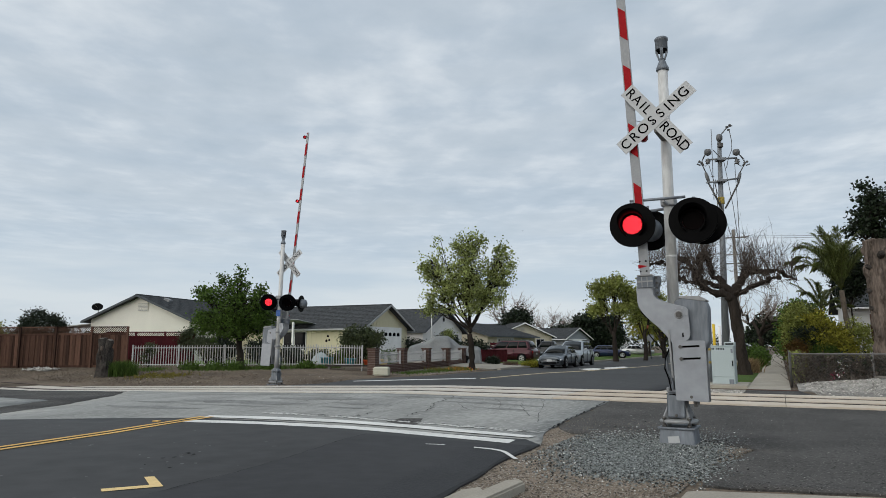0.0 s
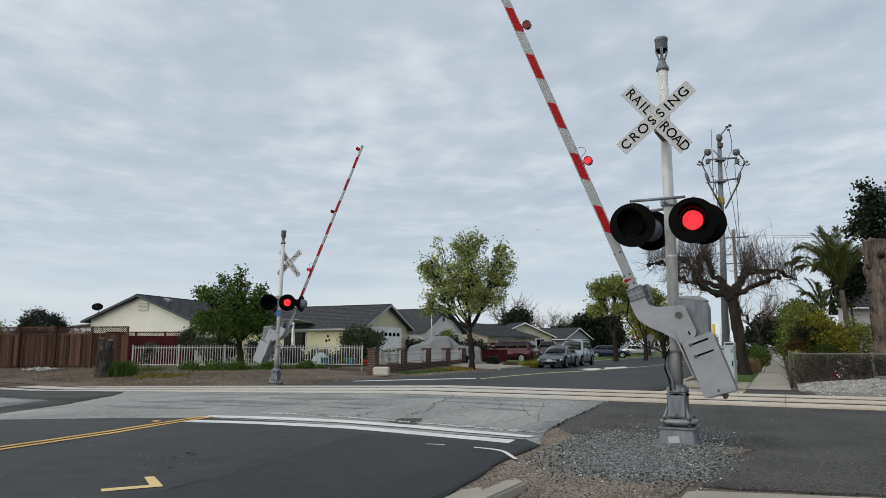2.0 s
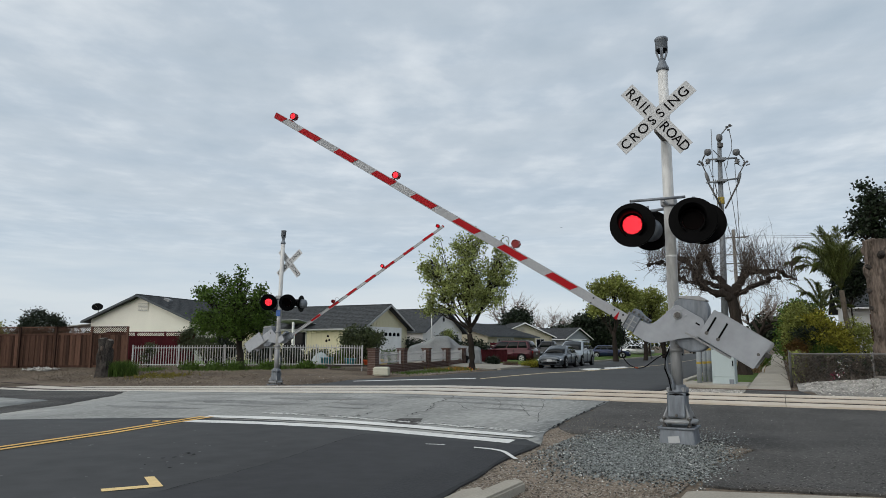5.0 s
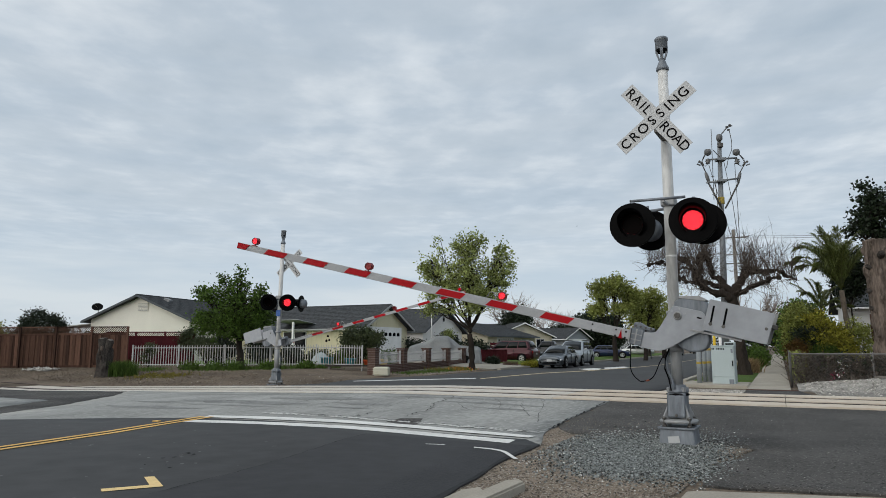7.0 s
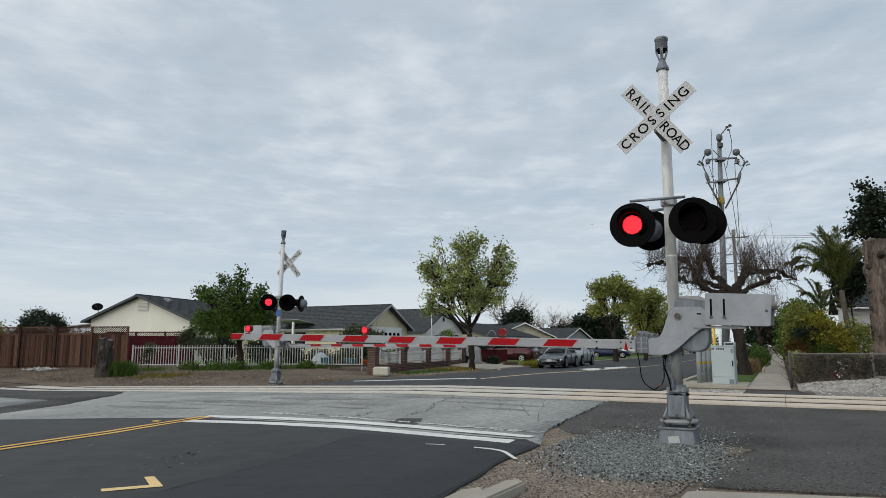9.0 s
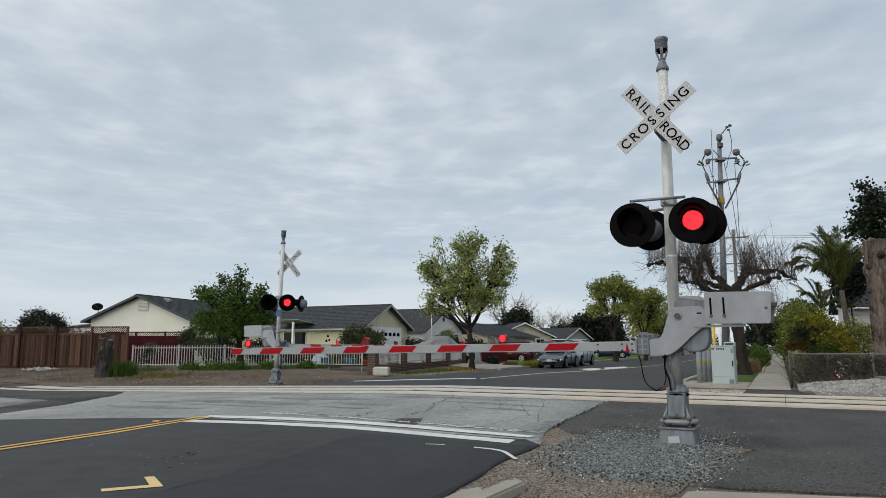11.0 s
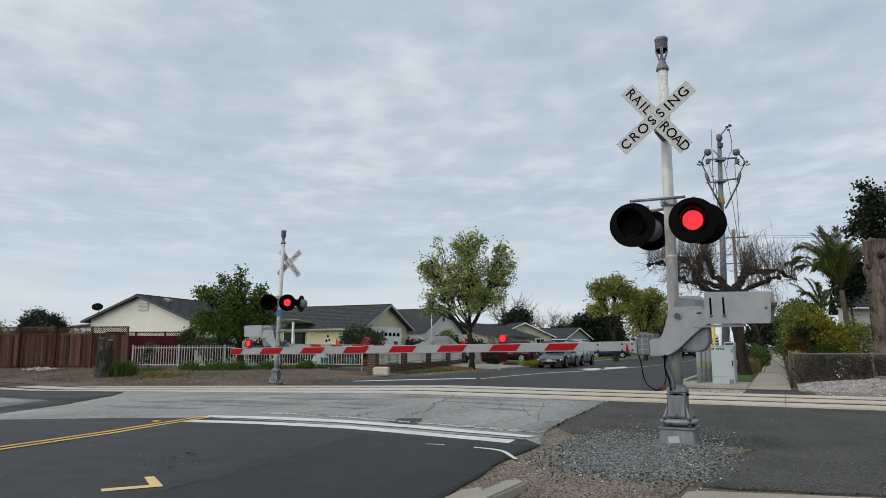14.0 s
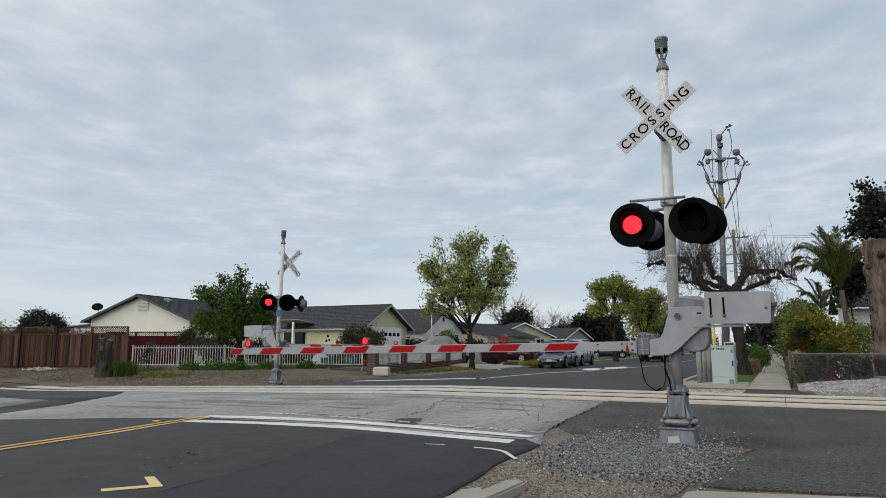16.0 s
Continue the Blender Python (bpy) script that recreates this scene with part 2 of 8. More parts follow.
M["yellow_plastic"] = mat("yellow_plastic", (0.62, 0.42, 0.03), 0.6, vary=0.1, bump=0.03)
M["orange_plastic"] = mat("orange_plastic", (0.6, 0.10, 0.03), 0.6, vary=0.1, bump=0.03)
M["pipe_grey"] = mat("pipe_grey", (0.36, 0.36, 0.345), 0.8, vary=0.15, bump=0.1)
M["joint_red"] = mat("joint_red", (0.22, 0.055, 0.03), 0.6, vary=0.2, bump=0.03)
M["teal"] = mat("teal", (0.03, 0.24, 0.28), 0.6, vary=0.1, bump=0.0)
M["blue_sign"] = mat("blue_sign", (0.03, 0.10, 0.32), 0.5, vary=0.1, bump=0.0)
M["porcelain"] = mat("porcelain", (0.115, 0.118, 0.122), 0.3, vary=0.15, bump=0.0)
M["galv_pole"] = mat("galv_pole", (0.20, 0.215, 0.23), 0.6, 0.3, vary=0.16, scale=2, fine=20, bump=0.05, streak=4)
M["chainlink"] = mat("chainlink", (0.14, 0.135, 0.13), 0.6, 0.3, vary=0.25, bump=0)
M["palm_bark"] = mat("palm_bark", (0.12, 0.098, 0.078), 0.95, vary=0.4, scale=4, fine=20, bump=0.4)
M["asphalt_seal"] = mat("asphalt_seal", (0.020, 0.020, 0.022), 0.7, vary=0.4, scale=1.2, fine=30, bump=0.3, spec=0.3)
M["wood_grey"] = mat("wood_grey", (0.17, 0.155, 0.14), 0.9, vary=0.35, scale=3, fine=25, bump=0.3, streak=4)
for tone, rgb in (("silver", (0.125, 0.142, 0.160)), ("pale_silver", (0.36, 0.39, 0.415)), ("burgundy", (0.042, 0.005, 0.010)), ("red", (0.16, 0.018, 0.018)), ("navy", (0.012, 0.022, 0.06)), ("white", (0.62, 0.63, 0.64)), ("charcoal", (0.022, 0.023, 0.026))):
    M["car_" + tone] = mat("car_" + tone, rgb, 0.28, 0.55, vary=0.05, bump=0, coat=0.5, spec=0.25)


def thin_leaf(name, share=0.45):
    """Lets a share of the light through a leaf."""
    nt = M[name].node_tree
    b, out = nt.nodes["Principled BSDF"], nt.nodes["Material Output"]
    tr = nt.nodes.new("ShaderNodeBsdfTranslucent")
    mix = nt.nodes.new("ShaderNodeMixShader")
    mix.inputs[0].default_value = share
    nt.links.new(b.inputs["Base Color"].links[0].from_socket, tr.inputs["Color"])
    nt.links.new(b.outputs[0], mix.inputs[1])
    nt.links.new(tr.outputs[0], mix.inputs[2])
    nt.links.new(mix.outputs[0], out.inputs["Surface"])


for leaf_name in ("leaf_maple", "leaf_dark", "leaf_olive", "leaf_gold", "leaf_rust", "frond", "blade"):
    thin_leaf(leaf_name)


# ---- mesh helpers ----
def ground_height(x, y):
    """The lie of the land: a low hump at the rails, a road crown, a bank to the houses."""
    s = min(1, max(0, (-9 - x) / 15))
    t = 0.12 * (1 - s) - 0.17 * s
    hump = t * math.exp(-((y - 17.3) / 3.6) ** 2)
    crown = 0.06 * math.exp(-((x + 7.5) / 3.2) ** 2) * max(0.0, min(1, (16 - y) / 5))
    d = -0.439 * x + 0.898 * y
    b = min(1, max(0, (d - 26.5) / 8))
    e = min(1, max(0, (-15.5 - x) / 5))
    left = -0.10 * s * math.exp(-((y - 19) / 12) ** 2)
    return hump + crown + left + 0.32 * b * b * (3 - 2 * b) * e


def mesh_of(name, bm, material):
    me = bpy.data.meshes.new(name)
    bm.to_mesh(me)
    bm.free()
    for mm in material if isinstance(material, (list, tuple)) else [material]:
        me.materials.append(mm)
    return me


def part(name, bm, material, parent, label="", m=None):
    ob = new(name, mesh_of(name, bm, material))
    ob.parent = parent
    if m is not None:
        ob.matrix_basis = m
    if label:
        ob["label"] = label
    return ob


def shared(name, me, parent, m):
    ob = new(name, me)
    ob.parent = parent
    ob.matrix_basis = m
    return ob


def thing(name, m, label, category, group="", kind=""):
    ob = new(name)
    ob.empty_display_size = 0.2
    ob.matrix_basis = m
    return tagged(ob, label, category, group, kind)


def add_box(bm, x0, x1, y0, y1, z0, z1, bevel=0.0, mi=0):
    r = bmesh.ops.create_cube(bm, size=1)
    vs = r["verts"]
    for v in vs:
        v.co = Vector(((x0 + x1) / 2 + v.co.x * (x1 - x0), (y0 + y1) / 2 + v.co.y * (y1 - y0), (z0 + z1) / 2 + v.co.z * (z1 - z0)))
    faces = {f for v in vs for f in v.link_faces}
    for f in faces:
        f.material_index = mi
    if bevel:
        edges = list({e for f in faces for e in f.edges})
        bmesh.ops.bevel(bm, geom=edges, offset=bevel, segments=2, affect="EDGES", profile=0.5)
    return bm


def box(x0, x1, y0, y1, z0, z1, bevel=0.0):
    return add_box(bmesh.new(), x0, x1, y0, y1, z0, z1, bevel)


def add_tube(bm, p0, p1, r0, r1=None, sides=12, caps=True, mi=0):
    p0, p1 = Vector(p0), Vector(p1)
    r1 = r0 if r1 is None else r1
    q = (p1 - p0).to_track_quat("Z", "Y")
    rings = []
    for p, r in ((p0, r0), (p1, r1)):
        rings.append([bm.verts.new(p + q @ Vector((r * math.cos(2 * math.pi * i / sides), r * math.sin(2 * math.pi * i / sides), 0))) for i in range(sides)])
    for i in range(sides):
        f = bm.faces.new((rings[0][i], rings[0][(i + 1) % sides], rings[1][(i + 1) % sides], rings[1][i]))
        f.smooth, f.material_index = True, mi
    if caps:
        bm.faces.new(rings[0][::-1]).material_index = mi
        bm.faces.new(rings[1]).material_index = mi
    return bm


def tube(p0, p1, r0, r1=None, sides=12):
    return add_tube(bmesh.new(), p0, p1, r0, r1, sides)


def add_lathe(bm, profile, sides=24, m=None, mi=0):
    """Turns (radius, height) pairs round the z axis."""
    m = m or Matrix()
    rings = []
    for r, z in profile:
        rings.append([bm.verts.new(m @ Vector((r * math.cos(2 * math.pi * i / sides), r * math.sin(2 * math.pi * i / sides), z))) for i in range(sides)])
    for a, b in zip(rings, rings[1:]):
        for i in range(sides):
            f = bm.faces.new((a[i], a[(i + 1) % sides], b[(i + 1) % sides], b[i]))
            f.smooth, f.material_index = True, mi
    bm.faces.new(rings[0][::-1]).material_index = mi
    bm.faces.new(rings[-1]).material_index = mi
    return bm


def lathe(profile, sides=24, m=None):
    return add_lathe(bmesh.new(), profile, sides, m)


def plate(points, y0, y1, bevel=0.0):
    """A flat piece from an outline in x and z, between two depths."""
    bm = bmesh.new()
    a = [bm.verts.new((x, y0, z)) for x, z in points]
    b = [bm.verts.new((x, y1, z)) for x, z in points]
    n = len(points)
    bm.faces.new(a)
    bm.faces.new(b[::-1])
    for i in range(n):
        bm.faces.new((a[i], b[i], b[(i + 1) % n], a[(i + 1) % n]))
    bmesh.ops.recalc_face_normals(bm, faces=bm.faces[:])
    if bevel:
        bmesh.ops.bevel(bm, geom=bm.edges[:], offset=bevel, segments=2, affect="EDGES", profile=0.5)
    return bm


def cable(points, r, sides=6):
    """One bent wire through the points."""
    bm = bmesh.new()
    pts = [Vector(p) for p in points]
    prev = None
    for i, p in enumerate(pts):
        q = (pts[min(i + 1, len(pts) - 1)] - pts[max(i - 1, 0)]).to_track_quat("Z", "Y")
        row = [bm.verts.new(p + q @ Vector((r * math.cos(2 * math.pi * k / sides), r * math.sin(2 * math.pi * k / sides), 0))) for k in range(sides)]
        if prev:
            for k in range(sides):
                bm.faces.new((prev[k], prev[(k + 1) % sides], row[(k + 1) % sides], row[k])).smooth = True
        prev = row
    return bm


def sheet(name, outline, step, lift, material, label="", kind="structure", category="", parent=None, ragged=0.0):
    """A patch of ground cover that follows the land."""
    bm = bmesh.new()
    pts = []
    n = len(outline)
    for i in range(n):
        a, b = Vector(outline[i]), Vector(outline[(i + 1) % n])
        k = max(1, int((b - a).length / 0.35)) if ragged else 1
        side = Vector((-(b - a).y, (b - a).x)).normalized()
        for j in range(k):
            p = a.lerp(b, j / k)
            if ragged and j:
                p = p + side * ragged * (noise.noise((p.x * 1.7, p.y * 1.7, 3.0)) + 0.6 * noise.noise((p.x * 5.3, p.y * 5.3, 7.0)))
            pts.append(p)
    bm.faces.new([bm.verts.new((p.x, p.y, 0)) for p in pts])
    for ax in (0, 1):
        lo, hi = min(p[ax] for p in pts), max(p[ax] for p in pts)
        k = math.ceil(lo / step + 1e-6)
        while k * step < hi - 1e-6:
            co, no = [0, 0, 0], [0, 0, 0]
            co[ax], no[ax] = k * step, 1
            bmesh.ops.bisect_plane(bm, geom=bm.verts[:] + bm.edges[:] + bm.faces[:], plane_co=co, plane_no=no)
            k += 1
    for v in bm.verts:
        v.co.z = ground_height(v.co.x, v.co.y) + lift
    rim = [] if parent else bmesh.ops.extrude_edge_only(bm, edges=[e for e in bm.edges if e.is_boundary])["geom"]
    for v in rim:
        if isinstance(v, bmesh.types.BMVert):
            v.co.z -= 0.03
    bmesh.ops.triangulate(bm, faces=[f for f in bm.faces if len(f.verts) > 4])
    bmesh.ops.recalc_face_normals(bm, faces=bm.faces[:])
    for f in bm.faces:
        f.smooth = f.normal.z > 0.7
    ob = new(name, mesh_of(name, bm, material))
    ob.parent = parent
    if not parent:
        tagged(ob, label, category, kind=kind)
    elif label:
        ob["label"] = label
    return ob


def facing(text, size, depth, material, parent, m, name="lettering", label=""):
    """Lettering as a thin mesh in the x-z plane, facing -y."""
    cu = bpy.data.curves.new(name, "FONT")
    cu.body, cu.size, cu.extrude, cu.align_x, cu.align_y, cu.offset = text, size, depth, "CENTER", "CENTER", size * 0.006
    tmp = bpy.data.objects.new(name, cu)
    me = bpy.data.meshes.new_from_object(tmp)
    bpy.data.objects.remove(tmp)
    me.materials.clear()
    me.materials.append(material)
    me.transform(pose(0, 0, 0, 90, 0, 0))
    ob = shared(name, me, parent, m)
    if label:
        ob["label"] = label
    return ob
# ---- sky layer, ground, roads ----
def cloud_layer():
    m = bpy.data.materials.new("cloud_cover")
    m.use_nodes = True
    nt = m.node_tree
    nt.nodes.clear()
    out = nt.nodes.new("ShaderNodeOutputMaterial")
    co = nt.nodes.new("ShaderNodeTexCoord")
    mp = nt.nodes.new("ShaderNodeMapping")
    mp.vector_type = "TEXTURE"
    mp.inputs["Rotation"].default_value = (0, 0, radians(26))
    mp.inputs["Scale"].default_value = (270, 330, 1)
    mp.inputs["Location"].default_value = (330, 140, 0)
    nt.links.new(co.outputs["Object"], mp.inputs[0])
    big = nt.nodes.new("ShaderNodeTexNoise")
    big.inputs["Scale"].default_value, big.inputs["Detail"].default_value, big.inputs["Roughness"].default_value = 0.75, 3, 0.5
    fine = nt.nodes.new("ShaderNodeTexNoise")
    fine.inputs["Scale"].default_value, fine.inputs["Detail"].default_value, fine.inputs["Roughness"].default_value = 2.9, 5, 0.52
    for n in (big, fine):
        nt.links.new(mp.outputs[0], n.inputs["Vector"])
    add = nt.nodes.new("ShaderNodeMath")
    add.operation = "MULTIPLY_ADD"
    add.inputs[1].default_value = 0.7
    nt.links.new(fine.outputs[0], add.inputs[0])
    nt.links.new(big.outputs[0], add.inputs[2])
    half = nt.nodes.new("ShaderNodeMath")
    half.operation = "MULTIPLY"
    half.inputs[1].default_value = 0.588
    nt.links.new(add.outputs[0], half.inputs[0])
    ramp = nt.nodes.new("ShaderNodeValToRGB")
    e = ramp.color_ramp.elements
    e[0].position, e[0].color = 0.32, (0.40, 0.485, 0.565, 1)
    e[1].position, e[1].color = 0.68, (0.84, 0.885, 0.92, 1)
    mid = e.new(0.50)
    mid.color = (0.535, 0.61, 0.685, 1)
    nt.links.new(half.outputs[0], ramp.inputs[0])
    em = nt.nodes.new("ShaderNodeEmission")
    nt.links.new(ramp.outputs[0], em.inputs[0])
    em.inputs[1].default_value = 1.0
    tr = nt.nodes.new("ShaderNodeBsdfTransparent")
    ln = nt.nodes.new("ShaderNodeVectorMath")
    ln.operation = "LENGTH"
    nt.links.new(co.outputs["Object"], ln.inputs[0])
    fade = nt.nodes.new("ShaderNodeMapRange")
    fade.inputs["From Min"].default_value, fade.inputs["From Max"].default_value = 1100, 4200
    fade.inputs["To Min"].default_value, fade.inputs["To Max"].default_value = 0.62, 0.0
    nt.links.new(ln.outputs["Value"], fade.inputs[0])
    mix = nt.nodes.new("ShaderNodeMixShader")
    nt.links.new(fade.outputs[0], mix.inputs[0])
    nt.links.new(tr.outputs[0], mix.inputs[1])
    nt.links.new(em.outputs[0], mix.inputs[2])
    nt.links.new(mix.outputs[0], out.inputs[0])
    m.cycles.emission_sampling = "NONE"
    bm = bmesh.new()
    bmesh.ops.create_circle(bm, cap_ends=True, segments=64, radius=4500)
    ob = new("cloud_layer", mesh_of("cloud_layer", bm, m))
    ob.matrix_basis = pose(0, 0, 420)
    return tagged(ob, "drifting layer of broken grey overcast cloud", "cloud", kind="structure")


CLOUDS = cloud_layer()


def ground_sheet():
    def axis(lo, hi, step, far):
        a = list(np.arange(lo, hi + 0.01, step))
        g, d = step, hi
        up = []
        while d < far:
            g *= 1.35
            d += g
            up.append(d)
        g, d = step, lo
        dn = []
        while d > -far:
            g *= 1.35
            d -= g
            dn.append(d)
        return dn[::-1] + a + up
    xs, ys = axis(-60, 20, 0.8, 4500), axis(-6, 70, 0.8, 4500)
    vs = [(x, y, ground_height(x, y) - 0.012) for y in ys for x in xs]
    n = len(xs)
    fs = [(j * n + i, j * n + i + 1, (j + 1) * n + i + 1, (j + 1) * n + i) for j in range(len(ys) - 1) for i in range(n - 1)]
    me = bpy.data.meshes.new("ground")
    me.from_pydata(vs, [], fs)
    me.materials.append(M["dirt"])
    for p in me.polygons:
        p.use_smooth = True
    return tagged(new("ground", me), "bare brown dirt ground with small stones", "ground", kind="structure")


ground_sheet()
# roads and paved patches
ROAD_NEAR = sheet("road", [(-2.2, -8), (-2.45, 3), (-2.72, 5.63), (-2.80, 6.5), (-2.95, 7.7), (-2.96, 9.0), (-3.3, 9.4), (-9.6, 9.3), (-11.0, 8.83), (-12.77, 7.86), (-24, 1), (-30, -8)], 0.8, 0.022, M["asphalt_new"], "smooth dark grey new asphalt road", category="road", ragged=0.05)
APRON = sheet("crossing_apron", [(-2.95, 9.0), (-3.35, 10.6), (-3.5, 12.0), (-3.5, 15.75), (-19.0, 15.75), (-16.69, 13.32), (-14.77, 10.33), (-13.6, 7.5), (-12.4, 7.6), (-9.6, 9.1), (-3.2, 9.2)], 0.8, 0.014, M["asphalt_old"], "worn pale grey cracked asphalt before the rails", category="road", ragged=0.07)
ROAD_FAR = sheet("road", [(-3.2, 19.15), (-3.3, 26), (-3.3, 60), (-3.3, 420), (-14.0, 420), (-14.0, 60), (-14.0, 36), (-14.4, 28.5), (-15.5, 25), (-15.7, 23.5), (-15.2, 21.0), (-15.6, 19.15)], 2.0, 0.018, M["asphalt_new"], "dark asphalt street beyond the rails", category="road")
sheet("pavement", [(-3.5, 12.6), (-3.36, 11.2), (-2.95, 10.45), (-2.0, 10.25), (-1.0, 10.5), (-0.35, 9.9), (-0.75, 8.4), (-0.75, 7.2), (8, 8.6), (16, 9), (16, 15.8), (-3.5, 15.75)], 0.4, 0.010, M["asphalt_mid"], "dark worn asphalt path beside the signal", category="pavement", ragged=0.18)
sheet("pavement", [(-19.4, 15.75), (-18.6, 15.7), (-16.5, 13.3), (-14.6, 10.2), (-13.4, 7.4), (-20, 3.5), (-40, 6), (-40, 15.75)], 1.6, 0.006, M["asphalt_mid"], "dark worn asphalt patch beside the rails", category="pavement", ragged=0.12)
sheet("gravel_patch", [(-16.8, 11.5), (-15.7, 9.6), (-22, 7.0), (-34, 8), (-26, 12.0)], 1.6, 0.012, M["asphalt_old"], "pale compacted gravel patch", category="gravel", ragged=0.15)
sheet("gravel_patch", [(0.9, 19.2), (0.6, 26.3), (14, 27.5), (24, 22), (24, 19.4)], 1.2, 0.006, M["pale_gravel"], "pale crushed stone ground beside the fence", category="gravel", ragged=0.12)
sheet("gravel_patch", [(-3.1, 19.0), (-3.1, 22.3), (-1.2, 22.9), (-0.9, 19.3)], 0.8, 0.010, M["pale_gravel"], "pale crushed stone strip beside the rails", category="gravel", ragged=0.1)
sheet("path_ramp", [(-0.95, 18.8), (-1.0, 22.9), (0.45, 22.9), (0.9, 18.9)], 0.8, 0.016, M["asphalt_mid"], "dark asphalt ramp down to the rails", category="pavement")
sheet("dirt_verge", [(-2.72, 5.0), (-3.0, 7.9), (-3.3, 9.9), (-3.5, 13.0), (-2.6, 11.1), (-0.9, 11.2), (-0.4, 9.9), (-0.8, 8.4), (-0.9, 6.9), (-1.2, 5.0)], 0.4, 0.003, M["soil"], "brown earth with scattered stones", category="dirt", ragged=0.06)
sheet("lawn", [(-3.1, 27.2), (-1.02, 27.2), (-1.02, 120), (-3.1, 120)], 3.0, 0.016, M["grass"], "rough green grass strip beside the path", category="lawn")
sheet("lawn", [(-15.2, 46), (-15.4, 120), (-24, 120), (-24, 60), (-21, 46)], 3.0, 0.03, M["grass"], "green front lawns", category="lawn")
sheet("lawn", [(-21, 33.2), (-37.5, 25.2), (-45, 38), (-27, 45)], 2.0, 0.02, M["grass"], "green yard lawn behind the fence", category="lawn")
sheet("driveway", [(-14.9, 37), (-15.0, 44.5), (-27, 46.5), (-27, 40)], 1.5, 0.03, M["concrete"], "pale concrete driveway", category="driveway")
sheet("verge", [(-14.9, 29.5), (-15.0, 37), (-17.6, 40), (-17.3, 29.3), (-16.6, 27.6)], 0.8, 0.012, M["soil"], "patchy worn verge along the kerb", category="verge")


def stripe(parent, name, pts, material, lift=0.026, label=""):
    return sheet(name, pts, 0.4, lift, material, label, parent=parent, ragged=0.012)


# painted lines
stripe(APRON, "stop_line", [(-9.55, 9.72), (-8.0, 9.89), (-6.63, 9.98), (-5.4, 9.98), (-4.19, 9.88), (-3.27, 9.77), (-3.31, 9.55), (-4.07, 9.59), (-5.34, 9.65), (-6.41, 9.65), (-7.65, 9.52), (-9.4, 9.40)], M["road_white"], 0.027, "white painted stop line")
stripe(ROAD_NEAR, "stop_line", [(-9.25, 8.95), (-7.43, 9.2), (-6.2, 9.34), (-5.18, 9.34), (-3.93, 9.27), (-3.39, 9.24), (-3.36, 8.89), (-3.8, 8.93), (-5.0, 9.0), (-6.0, 9.03), (-7.22, 8.88), (-9.09, 8.62)], M["road_white"], 0.027, "white painted stop line")
for dx in (0.0, 0.22):
    stripe(ROAD_NEAR, "yellow_line", [(-8.53 - dx, -6), (-8.41 - dx, -6), (-8.55 - dx, 5.0), (-8.77 - dx, 7.1), (-8.98 - dx, 8.1), (-9.22 - dx, 9.5), (-9.34 - dx, 9.5), (-9.10 - dx, 8.1), (-8.89 - dx, 7.1), (-8.67 - dx, 5.0)], M["road_yellow"], 0.030, "yellow painted centre line")
stripe(ROAD_NEAR, "lane_arrow", [(-5.53, 4.35), (-5.43, 4.28), (-5.14, 4.70), (-5.58, 4.98), (-5.64, 4.91), (-5.30, 4.68)], M["mark_yellow"], 0.028, "yellow painted corner mark")
stripe(ROAD_NEAR, "white_mark", [(-3.63, 8.34), (-3.38, 8.33), (-3.22, 8.27), (-3.12, 8.18), (-2.96, 7.95), (-2.81, 7.73), (-2.86, 7.71), (-2.98, 7.88), (-3.12, 8.08), (-3.22, 8.18), (-3.37, 8.25), (-3.60, 8.27)], M["road_white"], 0.030, "white sprayed curved mark")
stripe(ROAD_NEAR, "asphalt_patch", [(-2.76, 5.0), (-2.84, 6.5), (-3.0, 7.7), (-3.02, 8.75), (-3.3, 8.85), (-3.6, 8.3), (-3.5, 7.2), (-3.45, 6.0), (-3.4, 5.0)], M["asphalt_seal"], 0.0245, "fresh black asphalt edge")
stripe(ROAD_NEAR, "paint_chip", [(-4.3, 8.28), (-4.05, 8.36), (-4.05, 8.31), (-4.3, 8.24)], M["road_white"], 0.028)
stripe(ROAD_FAR, "stop_line", [(-15.0, 22.75), (-14.2, 23.75), (-13.0, 25.05), (-11.5, 26.5), (-11.2, 26.0), (-12.7, 24.5), (-13.9, 23.2), (-14.75, 22.35)], M["road_white"], 0.03, "white painted stop line")
stripe(ROAD_FAR, "yellow_line", [(-11.15, 26.25), (-10.94, 29.4), (-10.62, 32.9), (-9.53, 36.6), (-8.43, 42.9), (-7.6, 50.0), (-7.4, 110), (-7.28, 110), (-7.47, 50.0), (-8.25, 42.2), (-9.32, 35.7), (-10.35, 32.25), (-10.68, 29.0), (-10.92, 25.85)], M["road_cream"], 0.03, "faded yellow painted centre line")
stripe(ROAD_FAR, "white_mark", [(-10.5, 39.3), (-9.5, 37.6), (-9.15, 38.6), (-9.5, 40.6), (-10.1, 41.2)], M["road_white"], 0.03, "white painted road legend")
stripe(ROAD_FAR, "white_mark", [(-9.75, 42.4), (-9.2, 40.2), (-8.75, 41.2), (-8.5, 43.8), (-9.1, 45.2)], M["road_white"], 0.03, "white painted road legend")
stripe(ROAD_NEAR, "asphalt_patch", [(-4.95, 2.0), (-5.02, 4.4), (-5.07, 5.5), (-5.22, 6.7), (-5.47, 8.0), (-5.52, 8.7), (-4.3, 8.75), (-3.5, 8.7), (-3.46, 7.2), (-3.40, 5.0), (-3.2, 2.0)], M["asphalt_dark"], 0.0235, "darker asphalt lane beside the seam")
